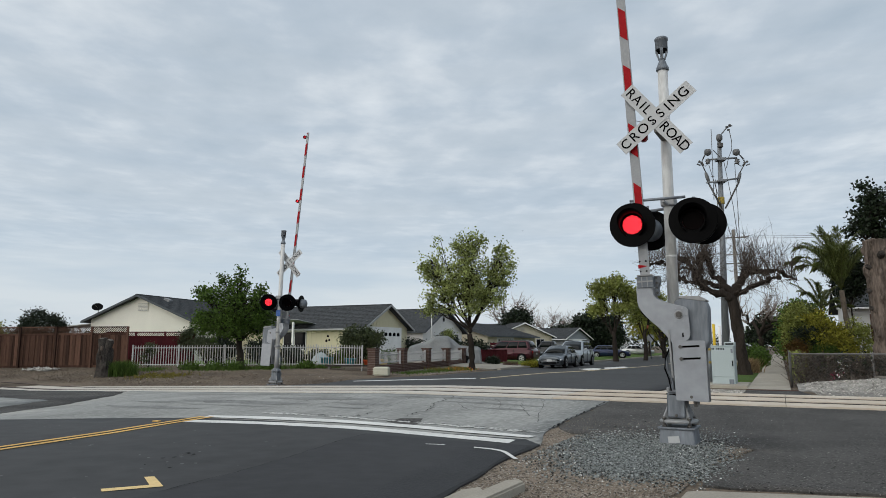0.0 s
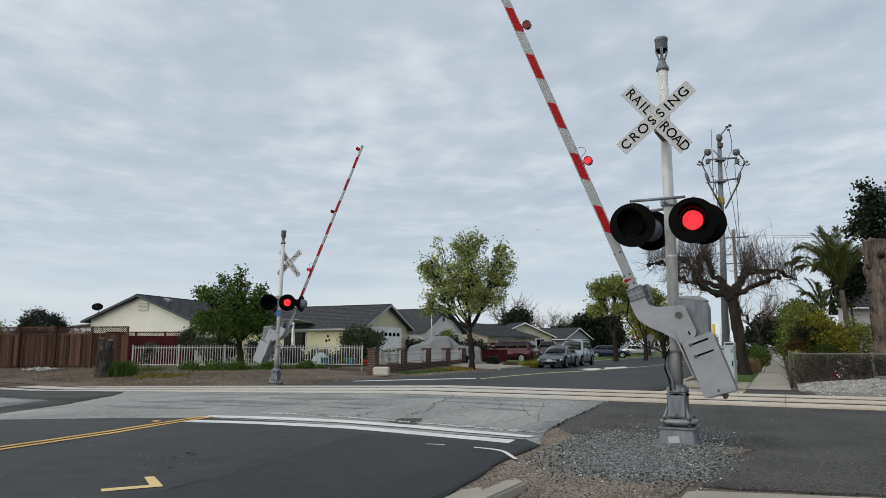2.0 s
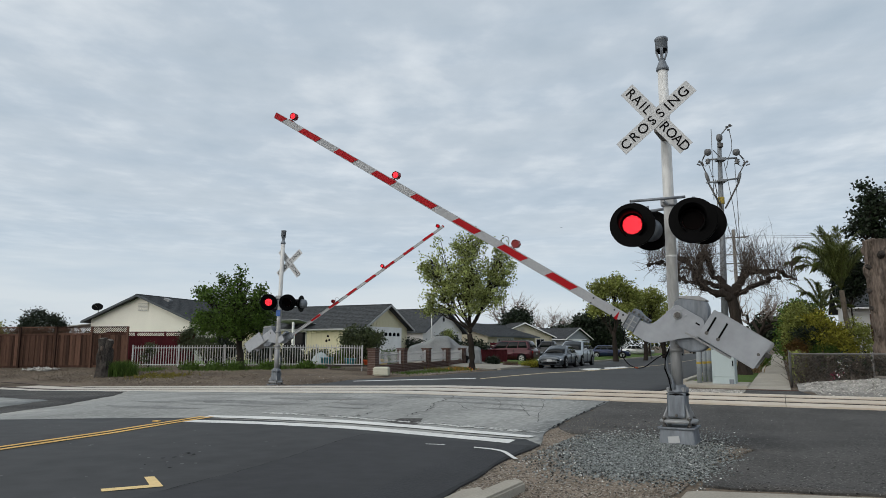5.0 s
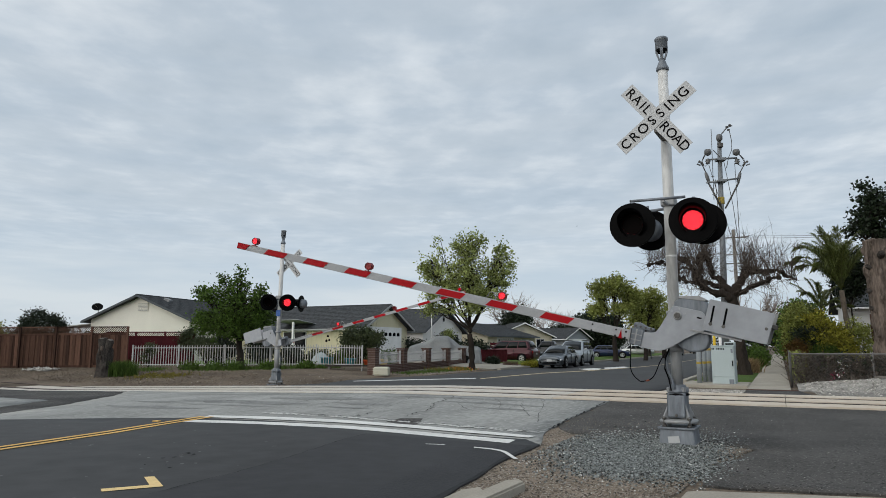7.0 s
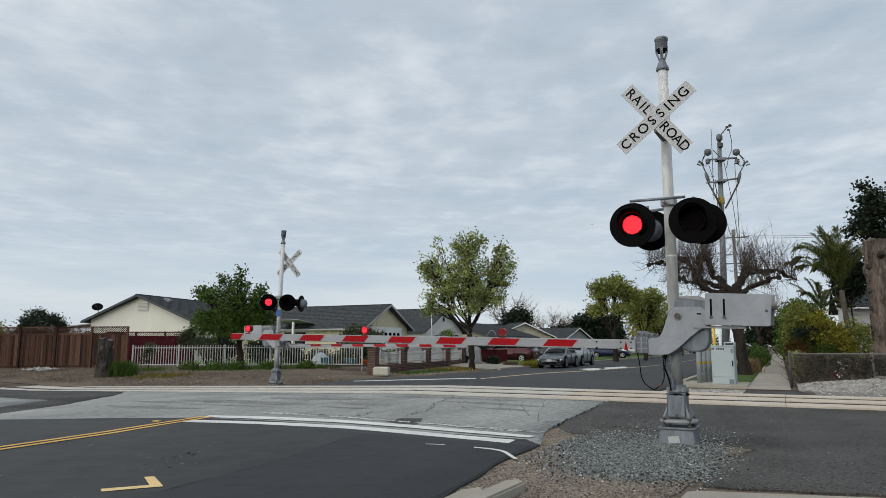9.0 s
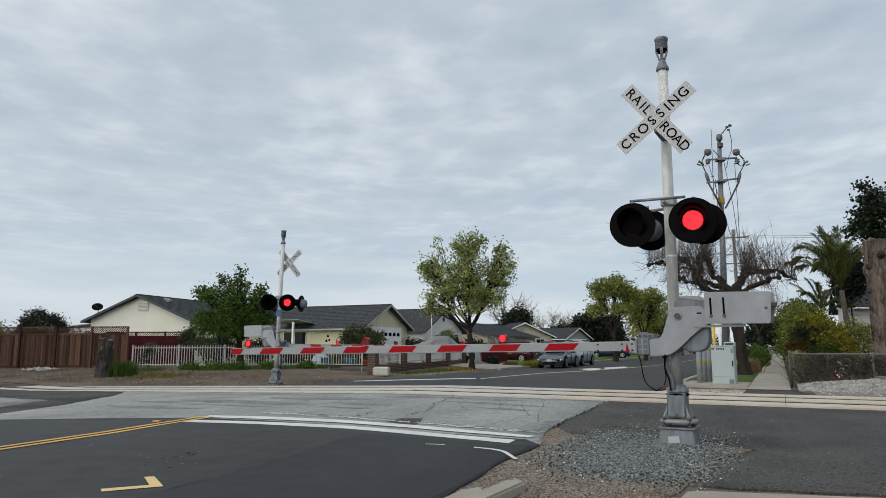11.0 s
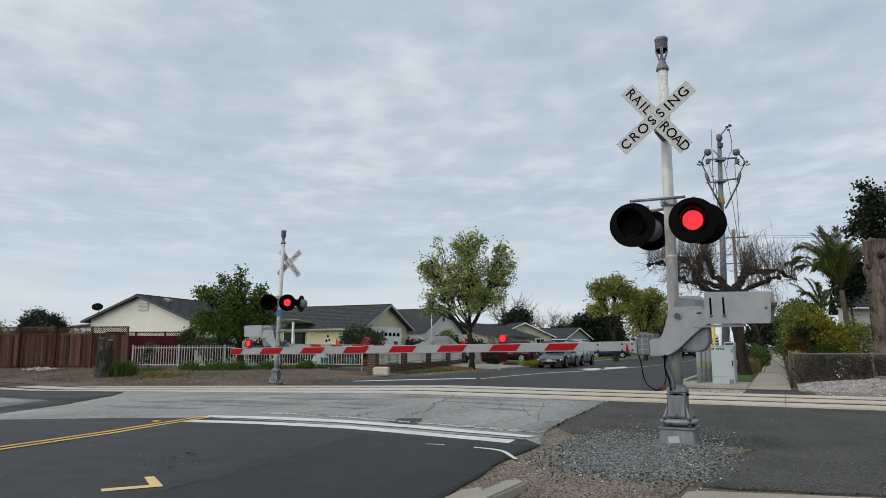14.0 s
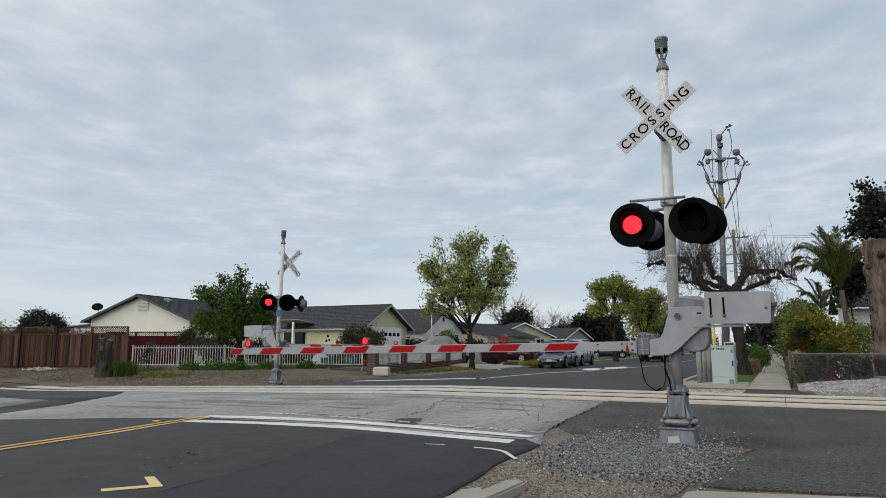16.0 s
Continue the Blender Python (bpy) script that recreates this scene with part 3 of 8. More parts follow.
for pts in ([(-13.6, 12.9), (-12.2, 13.1), (-10.6, 13.0), (-9.4, 12.6), (-10.2, 12.2), (-11.8, 12.3), (-13.0, 12.5)], [(-11.8, 14.1), (-10.0, 14.3), (-8.6, 14.2), (-8.9, 13.8), (-10.4, 13.7), (-11.6, 13.8)], [(-9.2, 13.1), (-7.9, 13.2), (-7.5, 12.9), (-8.4, 12.7)], [(-13.9, 10.9), (-12.4, 11.2), (-11.0, 11.1), (-11.4, 10.8), (-13.2, 10.6)]):
    sheet("stain", pts, 0.4, 0.019, M["stain"], "dark tyre stain on the old asphalt", parent=APRON, ragged=0.22)
sheet("driveway", [(-14.0, 50.5), (-14.0, 57.5), (-16.5, 60.5), (-24, 61), (-24, 56.5), (-17, 55.5)], 1.5, 0.034, M["concrete"], "pale concrete driveway apron", category="driveway")
for pts in ([(-15.2, 14.6), (-12.6, 15.0), (-10.4, 14.9), (-12.8, 14.75)], [(-9.2, 14.9), (-6.9, 15.2), (-5.2, 15.0), (-7.2, 14.85)], [(-12.6, 11.9), (-11.0, 12.0), (-9.3, 11.7), (-11.0, 11.7)], [(-7.0, 14.2), (-5.6, 14.3), (-4.3, 14.0), (-5.6, 14.0)], [(-14.6, 12.1), (-13.4, 12.4), (-12.9, 12.2), (-13.8, 11.9)], [(-6.0, 13.3), (-4.9, 13.4), (-4.1, 13.2), (-5.0, 13.1)], [(-8.8, 12.1), (-8.0, 12.2), (-7.4, 12.0), (-8.1, 11.9)]):
    sheet("stain", pts, 0.4, 0.0185, M["stain"], "dark tyre stain on the old asphalt", parent=APRON, ragged=0.16)
# dark patch, sealed cracks and skid marks on the old asphalt
stripe(APRON, "asphalt_patch", [(-6.05, 10.2), (-6.1, 10.75), (-5.75, 10.95), (-5.42, 10.2), (-5.45, 10.0)], M["asphalt_mid"], 0.019, "dark asphalt repair patch")
rng = random.Random(5)


def crack(parent, pts, w=0.02, wobble=0.06, material="black"):
    bm = bmesh.new()
    line = []
    for a, b in zip(pts, pts[1:]):
        for k in range(8):
            p = Vector(a).lerp(Vector(b), k / 8)
            line.append(p + Vector((rng.uniform(-wobble, wobble), rng.uniform(-wobble, wobble))))
    side = Vector((0.6, 0.8))
    prev = None
    for p in line:
        ww = w * rng.uniform(0.3, 1.3)
        z = ground_height(p.x, p.y) + 0.030
        row = (bm.verts.new((p.x - side.x * ww, p.y - side.y * ww, z)), bm.verts.new((p.x + side.x * ww, p.y + side.y * ww, z)))
        if prev:
            bm.faces.new((prev[0], prev[1], row[1], row[0]))
        prev = row
    part("crack", bm, M[material], parent, "dark crack in the asphalt")


for pts in ([(-7.22, 15.3), (-6.86, 13.6), (-6.42, 12.6), (-6.2, 11.5), (-6.18, 10.9)], [(-6.95, 12.1), (-6.96, 11.0), (-6.93, 10.5), (-7.7, 10.46), (-8.2, 10.5)], [(-8.2, 10.5), (-6.9, 10.5), (-5.6, 10.4), (-4.4, 10.3), (-3.3, 10.2)],
            [(-4.4, 15.4), (-5.2, 15.0)], [(-12.5, 13.0), (-10.8, 12.6)]):
    crack(APRON, pts, 0.013)
for pts in ([(-8.26, 15.3), (-7.58, 13.24), (-7.24, 11.92), (-7.15, 11.0)], [(-5.45, 12.39), (-5.27, 12.89), (-5.0, 13.23), (-5.04, 13.88)], [(-6.3, 15.6), (-5.55, 14.24), (-4.97, 12.63)], [(-5.5, 15.6), (-4.96, 13.92), (-4.14, 12.11)], [(-9.94, 12.74), (-10.09, 13.82)], [(-7.78, 11.25), (-7.73, 12.0), (-8.15, 13.61)], [(-4.87, 15.22), (-4.25, 12.98), (-3.76, 11.25)], [(-6.74, 14.3), (-5.45, 12.39)], [(-9.9, 15.4), (-9.3, 13.9), (-9.0, 12.6), (-9.1, 11.2)], [(-5.45, 12.39), (-4.6, 12.2), (-3.7, 12.4)]):
    crack(APRON, pts, 0.0048, 0.028)
crack(APRON, [(-3.52, 15.7), (-3.50, 14.4), (-3.48, 13.2), (-3.46, 12.3), (-3.38, 11.2), (-3.3, 10.5)], 0.022, 0.035)
crack(ROAD_NEAR, [(-5.0, 4.4), (-5.05, 5.5), (-5.2, 6.7), (-5.45, 8.0), (-5.5, 8.8)], 0.006, 0.012)
for x, y in ((-9.6, 8.55),):
    mk = thing("road_marker", pose(x, y, ground_height(x, y) + 0.024, 0, 0, 10), "small yellow raised road marker", "road marker", "raised road markers")
    part("dome", box(-0.06, 0.06, -0.05, 0.05, 0, 0.018, 0.008), M["road_yellow"], mk)
# worn paint flecks of an older line
bm = bmesh.new()
for k in range(950):
    u = rng.random()
    x, y = -3.35 - 5.6 * u, 10.22 + 0.27 * u + rng.gauss(0, 0.05)
    if rng.random() < 0.3 + 1.2 * noise.noise((x * 2.3, 0.0, 2.0)):
        continue
    s = rng.uniform(0.008, 0.042)
    z = ground_height(x, y) + 0.0245
    vs = [bm.verts.new((x + s * 1.6 * math.cos(a) * rng.uniform(0.5, 1), y + 0.7 * s * math.sin(a) * rng.uniform(0.5, 1), z)) for a in (0, 1.2, 2.4, 3.6, 4.9)]
    bm.faces.new(vs)
flecks = part("paint_flecks", bm, M["road_white"], APRON, "worn flecks of white paint")
flecks["kind"] = "stuff"
bm = bmesh.new()
for k in range(12):
    x, y = rng.choice([(-6.31, 6.1), (-6.06, 5.38), (-6.28, 5.81)])
    x, y = x + rng.gauss(0, 0.12), y + rng.gauss(0, 0.05)
    z = ground_height(x, y) + 0.0265
    s = rng.uniform(0.012, 0.035)
    bm.faces.new([bm.verts.new((x + s * math.cos(a) * rng.uniform(0.4, 1), y + s * math.sin(a) * rng.uniform(0.4, 1.6), z)) for a in (0, 1.2, 2.4, 3.6, 4.9)])
part("tar_spot", bm, M["black"], ROAD_NEAR, "black tar spots")["kind"] = "stuff"


# kerbs and slabs in the foreground
def concrete_block(name, pts, h, label, category, dip=0.0):
    bm = bmesh.new()
    lo = [bm.verts.new((x, y, ground_height(x, y) - 0.1)) for x, y in pts]
    hi = [bm.verts.new((x, y, ground_height(x, y) + h - dip * i)) for i, (x, y) in enumerate(pts)]
    n = len(pts)
    bm.faces.new(hi)
    for i in range(n):
        bm.faces.new((lo[i], lo[(i + 1) % n], hi[(i + 1) % n], hi[i]))
    bmesh.ops.recalc_face_normals(bm, faces=bm.faces[:])
    bmesh.ops.bevel(bm, geom=[e for e in bm.edges if all(v in hi for v in e.verts)], offset=0.02, segments=2, affect="EDGES")
    ob = new(name, mesh_of(name, bm, M["concrete"]))
    return tagged(ob, label, category, kind="structure")


concrete_block("kerb", [(-2.50, 4.0), (-2.32, 4.0), (-2.19, 6.20), (-2.28, 6.32), (-2.39, 6.18)], 0.09, "broken end of a concrete kerb", "kerb")
concrete_block("gutter", [(-2.72, 4.0), (-2.42, 4.0), (-2.48, 5.95), (-2.59, 6.1), (-2.70, 5.9)], 0.03, "concrete gutter edge", "gutter")
concrete_block("pavement_slab", [(-0.95, 4.0), (8, 4.0), (8, 8.9), (0.73, 7.11), (-0.72, 6.73), (-0.84, 6.63)], 0.05, "pale concrete pavement slab", "pavement")


# rails and concrete crossing panels
def track_y():
    return 17.45


def crossing():
    track = thing("railway_track", Matrix(), "railway track across the road in tan concrete panels", "railway track", kind="structure")
    k = 0
    for band, (a, b) in (("near", (-1.74, -0.98)), ("middle", (-0.47, 0.47)), ("far", (0.98, 1.74))):
        x = -26.8
        while x < 16:
            w = 2.44
            rusty = x > -3 or (x > -9 and (k * 5) % 3 == 0)
            bm = bmesh.new()
            nseg = 4
            for i in range(nseg):
                xa, xb = x + w * i / nseg + (0.006 if i == 0 else 0), x + w * (i + 1) / nseg - (0.006 if i == nseg - 1 else 0)
                cor = [(xa, track_y() + a), (xb, track_y() + a), (xb, track_y() + b), (xa, track_y() + b)]
                top = [bm.verts.new((p, q, ground_height(p, track_y()) + 0.026)) for p, q in cor]
                low = [bm.verts.new((p, q, ground_height(p, track_y()) - 0.12)) for p, q in cor]
                bm.faces.new(top)
                for j in range(4):
                    bm.faces.new((low[j], low[(j + 1) % 4], top[(j + 1) % 4], top[j]))
            bmesh.ops.remove_doubles(bm, verts=bm.verts[:], dist=0.0005)
            part("panel", bm, M["panel_rust" if rusty else "panel"], track, "rust-stained tan concrete crossing panel" if rusty else "pale concrete crossing panel")
            x += w
            k += 1
    for s in (-0.7175, 0.7175):
        bm = bmesh.new()
        xs = [-70 + 1.5 * i for i in range(66)]
        prev = None
        for x in xs:
            z = ground_height(x, track_y()) + (0.022 if x > -27 else 0.05)
            row = [bm.verts.new((x, track_y() + s + o, z + h)) for o, h in ((-0.07, -0.15), (-0.012, -0.13), (-0.012, -0.035), (-0.036, -0.03), (-0.036, -0.004), (-0.025, 0), (0.025, 0), (0.036, -0.004), (0.036, -0.03), (0.012, -0.035), (0.012, -0.13), (0.07, -0.15))]
            if prev:
                for i in range(11):
                    bm.faces.new((prev[i], prev[i + 1], row[i + 1], row[i]))
            prev = row
        part("rail", bm, M["rail_steel"], track, "brown steel rail")
    for x0, x1 in ((-26.8, 16.0),):
        for s in (-0.7175, 0.7175):
            bm = bmesh.new()
            prev = None
            for i in range(30):
                x = x0 + (x1 - x0) * i / 29
                z = ground_height(x, track_y()) + 0.008
                row = (bm.verts.new((x, track_y() + s - 0.27, z)), bm.verts.new((x, track_y() + s + 0.27, z)))
                if prev:
                    bm.faces.new((prev[0], prev[1], row[1], row[0]))
                prev = row
            part("flangeway", bm, M["black"], track, "dark rubber flangeway")
    me = mesh_of("sleeper", box(-0.11, 0.11, -1.25, 1.25, -0.1, 0.0, 0.01), M["wood_grey"])
    x = -27.2
    while x > -60:
        shared("sleeper", me, track, pose(x, track_y(), ground_height(x, track_y()) - 0.06, 0, 0, 1))
        x -= 0.6
    return track


crossing()
# ---- level crossing signals ----
KEYED = []


def disc_lens(name, r, lit, unlit, dots, both=False):
    """A round lens, lit on the -y face and dark on the +y face."""
    bm = bmesh.new()
    add_lathe(bm, [(r * 0.97, -0.011), (r, -0.006), (r, 0.006), (r * 0.97, 0.011)], 28, pose(0, 0, 0, 90, 0, 0))
    for f in bm.faces:
        c = f.calc_center_median()
        f.material_index = 0 if (c.y < -0.0105 or (both and abs(c.y) > 0.0105)) else 1
    if dots:
        step, size = r / 6.6, r / 17
        for i in range(-8, 9):
            for j in range(-8, 9):
                x, z = (i + 0.5 * (j % 2)) * step, j * step * 0.87
                if x * x + z * z < (r * 0.93) ** 2:
                    vs = [bm.verts.new((x + size * math.cos(a * math.pi / 3), -0.0135, z + size * math.sin(a * math.pi / 3))) for a in range(6)]
                    bm.faces.new(vs).material_index = 2
    me = mesh_of(name, bm, [M[lit], M[unlit], M["led_hot"]])
    return me


LENS_BIG = disc_lens("lens", 0.1335, "led", "lens_dark", True)
LENS_ARM = disc_lens("arm_light", 0.052, "led", "red_lens", True)
LENS_ARM_STEADY = disc_lens("arm_light", 0.052, "led", "led", True, both=True)


def signal_lamp(parent, m, phase):
    """A black round background with housing, hood and a lens that turns its lit face out."""
    bm = bmesh.new()
    turn = pose(0, 0, 0, 90, 0, 0)
    sides = 40
    rings = []
    for r, y in ((0.305, 0.012), (0.305, -0.002), (0.298, -0.006), (0.135, -0.006), (0.135, 0.012)):
        rings.append([bm.verts.new((r * math.cos(2 * math.pi * i / sides), y, r * math.sin(2 * math.pi * i / sides))) for i in range(sides)])
    for a, b in zip(rings, rings[1:] + rings[:1]):
        for i in range(sides):
            bm.faces.new((a[i], a[(i + 1) % sides], b[(i + 1) % sides], b[i]))
    bmesh.ops.recalc_face_normals(bm, faces=bm.faces[:])
    lamp = part("lamp", bm, M["black_paint"], parent, "black round signal lamp with hood", m)
    part("housing", lathe([(0.17, -0.012), (0.172, -0.06), (0.15, -0.17), (0.09, -0.21), (0.02, -0.215)], 28, turn), M["case_grey"], lamp, "grey lamp housing")
    cup = bmesh.new()
    rings = []
    for r, y in ((0.135, 0.004), (0.133, 0.15), (0.01, 0.16)):
        rings.append([cup.verts.new((r * math.cos(2 * math.pi * i / 28), y, r * math.sin(2 * math.pi * i / 28))) for i in range(28)])
    for a, b in zip(rings, rings[1:]):
        for i in range(28):
            cup.faces.new((a[i], b[i], b[(i + 1) % 28], a[(i + 1) % 28]))
    part("reflector", cup, M["black_paint"], lamp, "dark lamp inside")
    hood = bmesh.new()
    n = 36
    grid = []
    for i in range(n + 1):
        a = radians(-62) + radians(304) * i / n
        k = math.sin(max(0, min(1, (math.sin(a) + 0.95) / 1.75)) * math.pi / 2)
        row = []
        for rr, yy in ((0.160, -0.004), (0.172, -0.04 - 0.32 * k), (0.166, -0.04 - 0.32 * k), (0.154, -0.004)):
            row.append(hood.verts.new((rr * math.cos(a), yy, rr * math.sin(a))))
        grid.append(row)
    for a, b in zip(grid, grid[1:]):
        for k in range(3):
            hood.faces.new((a[k], b[k], b[k + 1], a[k + 1])).smooth = True
    part("hood", hood, M["black_paint"], lamp, "black lamp hood")
    lens = shared("lens", LENS_BIG, lamp, Matrix())
    lens["label"] = "round red light-emitting lens"
    KEYED.append(("flash", lens, (0, -0.004, 0), phase))
    return lamp


def crossbuck(parent, m):
    """Two crossed white blades with black lettering."""
    sign = part("crossbuck", box(-0.655, 0.655, -0.003, 0.003, -0.114, 0.114, 0.002), M["sign_white"], parent, "white crossed boards with black lettering", m @ pose(0, -0.008, 0, 0, -42, 0))
    back = pose(0, 0.010, 0, 0, 89, 0)
    part("blade", box(-0.655, 0.655, -0.003, 0.003, -0.114, 0.114, 0.002), M["sign_white"], sign, "white board of the crossed sign", back)
    k = 0.205
    for i, ch in enumerate("CROSSING"):
        x = (-0.555, -0.395, -0.225, -0.06, 0.095, 0.22, 0.345, 0.515)[i]
        facing(ch, k, 0.0012, M["black"], sign, pose(x, -0.0055, 0), label="black letter")
    for word, x0, dx in (("RAIL", -0.555, 0.135), ("ROAD", 0.19, 0.135)):
        for i, ch in enumerate(word):
            x = x0 + i * dx + (0.0, 0.01, -0.002 if word == "RAIL" else 0.012, -0.04 if word == "RAIL" else 0.012)[i]
            facing(ch, k * 0.97, 0.0012, M["black"], sign, back @ pose(x, -0.0055, 0), label="black letter")
    for z in (-0.07, 0.07):
        part("bolt", tube((0, -0.02, 0), (0, 0.05, 0), 0.012, sides=8), M["dark_steel"], sign, "", pose(z, 0, z * 0.4))
    return sign


def boom_section(x0, x1, h0, h1, t0, t1):
    bm = bmesh.new()
    a = [bm.verts.new((x0, s * t0 / 2, z * h0 / 2)) for s, z in ((-1, -1), (1, -1), (1, 1), (-1, 1))]
    b = [bm.verts.new((x1, s * t1 / 2, z * h1 / 2)) for s, z in ((-1, -1), (1, -1), (1, 1), (-1, 1))]
    bm.faces.new(a)
    bm.faces.new(b[::-1])
    for i in range(4):
        bm.faces.new((a[i], b[i], b[(i + 1) % 4], a[(i + 1) % 4]))
    bmesh.ops.recalc_face_normals(bm, faces=bm.faces[:])
    bmesh.ops.bevel(bm, geom=[e for e in bm.edges if abs((e.verts[0].co - e.verts[1].co).x) > 0.05], offset=0.006, segments=2, affect="EDGES", profile=0.5)
    return bm


def gate_arm(signal, length, lights, bands, z0, root, tip, light_lift):
    """The bracket that swings on the mast's pivot, with boom, bands, lights and counterweights.
    bands: first, pitch, length, slant and height; root, tip: the boom's height at its ends."""
    out = [(-0.13, 0.06), (-0.115, 0.10), (-0.078, 0.125), (0.27, 0.125), (0.315, 0.10), (0.35, 0.04), (0.37, -0.07), (0.345, -0.145), (0.30, -0.165), (0.256, -0.19), (0.20, -0.235), (0.137, -0.287), (0.06, -0.365), (-0.026, -0.441), (-0.09, -0.49), (-0.15, -0.522),
           (-0.22, -0.535), (-0.42, -0.535), (-0.42, -0.315), (-0.30, -0.306), (-0.255, -0.275), (-0.22, -0.21), (-0.165, -0.053)]
    arm = part("gate_arm", plate(out, -0.012, 0.012, 0.004), M["aluminium"], signal, "grey metal bracket arm on the pivot")
    # second bracket plate behind
    part("back_plate", plate(out, 0.33, 0.35, 0.004), M["aluminium"], arm, "grey metal bracket plate")
    bm = bmesh.new()
    add_tube(bm, (0, -0.045, 0), (0, 0.36, 0), 0.028, sides=16)
    add_tube(bm, (0, -0.03, 0), (0, -0.012, 0), 0.045, sides=6)
    part("pivot_pin", bm, M["dark_steel"], arm, "dark pivot pin", pose(-0.02, 0, 0))
    part("pin_washer", lathe([(0.058, 0.010), (0.058, 0.022), (0.045, 0.026)], 20, pose(-0.02, 0, 0, 90, 0, 0)), M["steel"], arm)
    for i in range(6):
        a = 2 * math.pi * (i + 0.5) / 6
        part("bolt", tube((0, -0.028, 0), (0, -0.012, 0), 0.017, sides=6), M["aluminium"], arm, "", pose(-0.02 + 0.10 * math.cos(a), 0, 0.098 * math.sin(a)))
    clamp = part("clamp", box(-0.575, -0.415, -0.035, 0.11, z0 - 0.12, z0 + 0.105, 0.01), M["case_grey"], arm, "grey boom clamp")
    for k in range(2):
        part("clamp_rib", box(-0.57, -0.42, -0.043, -0.033, z0 - 0.055 + 0.075 * k, z0 - 0.045 + 0.075 * k), M["steel"], clamp)
    part("clamp_strap", box(-0.60, -0.58, -0.045, 0.12, z0 - 0.11, z0 + 0.10, 0.004), M["steel"], arm)
    part("clamp_strap", box(-0.515, -0.495, -0.04, -0.034, z0 - 0.115, z0 + 0.10), M["steel"], arm)
    part("shear_bracket", plate([(-0.58, z0 + 0.10), (-0.58, z0 + 0.175), (-0.50, z0 + 0.185), (-0.40, z0 + 0.15), (-0.30, z0 + 0.14), (-0.30, z0 + 0.10)], 0.10, 0.28, 0.008), M["case_grey"], arm, "bolted grey breakaway bracket")
    for i in range(4):
        part("bolt", tube((0, 0.08, 0), (0, 0.11, 0), 0.016, sides=8), M["dark_steel"], arm, "", pose(-0.55 + 0.07 * i, 0, z0 + 0.135))
    # boom
    drop = 0.5 * (root - tip)
    part("boom", boom_section(-length, -0.605, tip, root, 0.03, 0.045), M["arm_white"], arm, "long white gate boom", pose(0, 0.02, z0 - 0.3 * drop))
    for x in (-0.65, -0.79, -1.13):
        for z in (-0.042, 0.042):
            part("bolt", tube((0, -0.008, 0), (0, 0.0, 0), 0.013, sides=8), M["black"], arm, "", pose(x, 0, z0 - 0.016 + z))
    part("bolt", tube((0, -0.008, 0), (0, 0.004, 0), 0.013, sides=8), M["dark_steel"], arm, "", pose(-0.745 * length, 0, z0))
    k, pitch, run, slant, high = bands
    f = high / 2
    while k < length:
        e = min(k + run, length)
        for y0, y1 in ((-0.0045, -0.0005), (0.041, 0.0445)):
            pts = [(-k, f), (-e, f), (-e - (slant if e < length else 0), -f), (-k - slant, -f)]
            part("red_band", plate(pts, y0, y1), M["red_sheet"], arm, "red reflective band", pose(0, 0, z0))
        k += pitch
    part("red_band", plate([(-0.72, 0.066), (-0.745, -0.066), (-0.69, -0.066)], -0.0065, -0.0035), M["red_sheet"], arm, "", pose(0, 0, z0 - 0.016))
    for x, kind in lights:
        lz = z0 + light_lift
        part("light_stalk", tube((0, 0.02, -light_lift + 0.045), (0, 0.02, -0.05), 0.014, sides=8), M["dark_steel"], arm, "", pose(-x, 0, lz))
        part("light_foot", box(-0.06, 0.05, 0.0, 0.045, -light_lift + 0.05, -light_lift + 0.066, 0.003), M["red_lens"], arm, "", pose(-x, 0, lz))
        bm = bmesh.new()
        sides = 8
        rings = []
        for r, y in ((0.058, -0.02), (0.066, -0.02), (0.066, 0.07), (0.058, 0.07)):
            rings.append([bm.verts.new((r * math.cos(2 * math.pi * (i + 0.5) / sides), y, r * math.sin(2 * math.pi * (i + 0.5) / sides))) for i in range(sides)])
        for a, b in zip(rings, rings[1:] + rings[:1]):
            for i in range(sides):
                bm.faces.new((a[i], a[(i + 1) % sides], b[(i + 1) % sides], b[i]))
        part("light_rim", bm, M["red_lens"], arm, "red light rim", pose(-x, 0, lz))
        ob = shared("arm_light", LENS_ARM_STEADY if kind == 2 else LENS_ARM, arm, pose(-x, 0.0, lz))
        ob["label"] = "small round red boom light"
        if kind != 2:
            KEYED.append(("flash", ob, (-x, 0.0, lz), kind))
    # wire along the boom's back, rising in a loop to the first light
    x1 = lights[0][0]
    pts = [(-x, 0.055, z0 + 0.02 + 0.01 * math.sin(x * 9)) for x in [0.7 + 0.25 * i for i in range(int((x1 + 0.1) / 0.25))]]
    loop = [(-x1 - 0.27 + 0.17 * t, 0.05, z0 + 0.04 + 0.13 * math.sin(math.pi * t) ** 0.7) for t in [i / 8 for i in range(9)]]
    part("wire", cable(pts + [(-x1 - 0.10, 0.05, z0 + 0.04)], 0.005, 5), M["dark_steel"], arm)
    part("wire", cable(loop, 0.006, 5), M["steel"], arm, "pale wire loop")
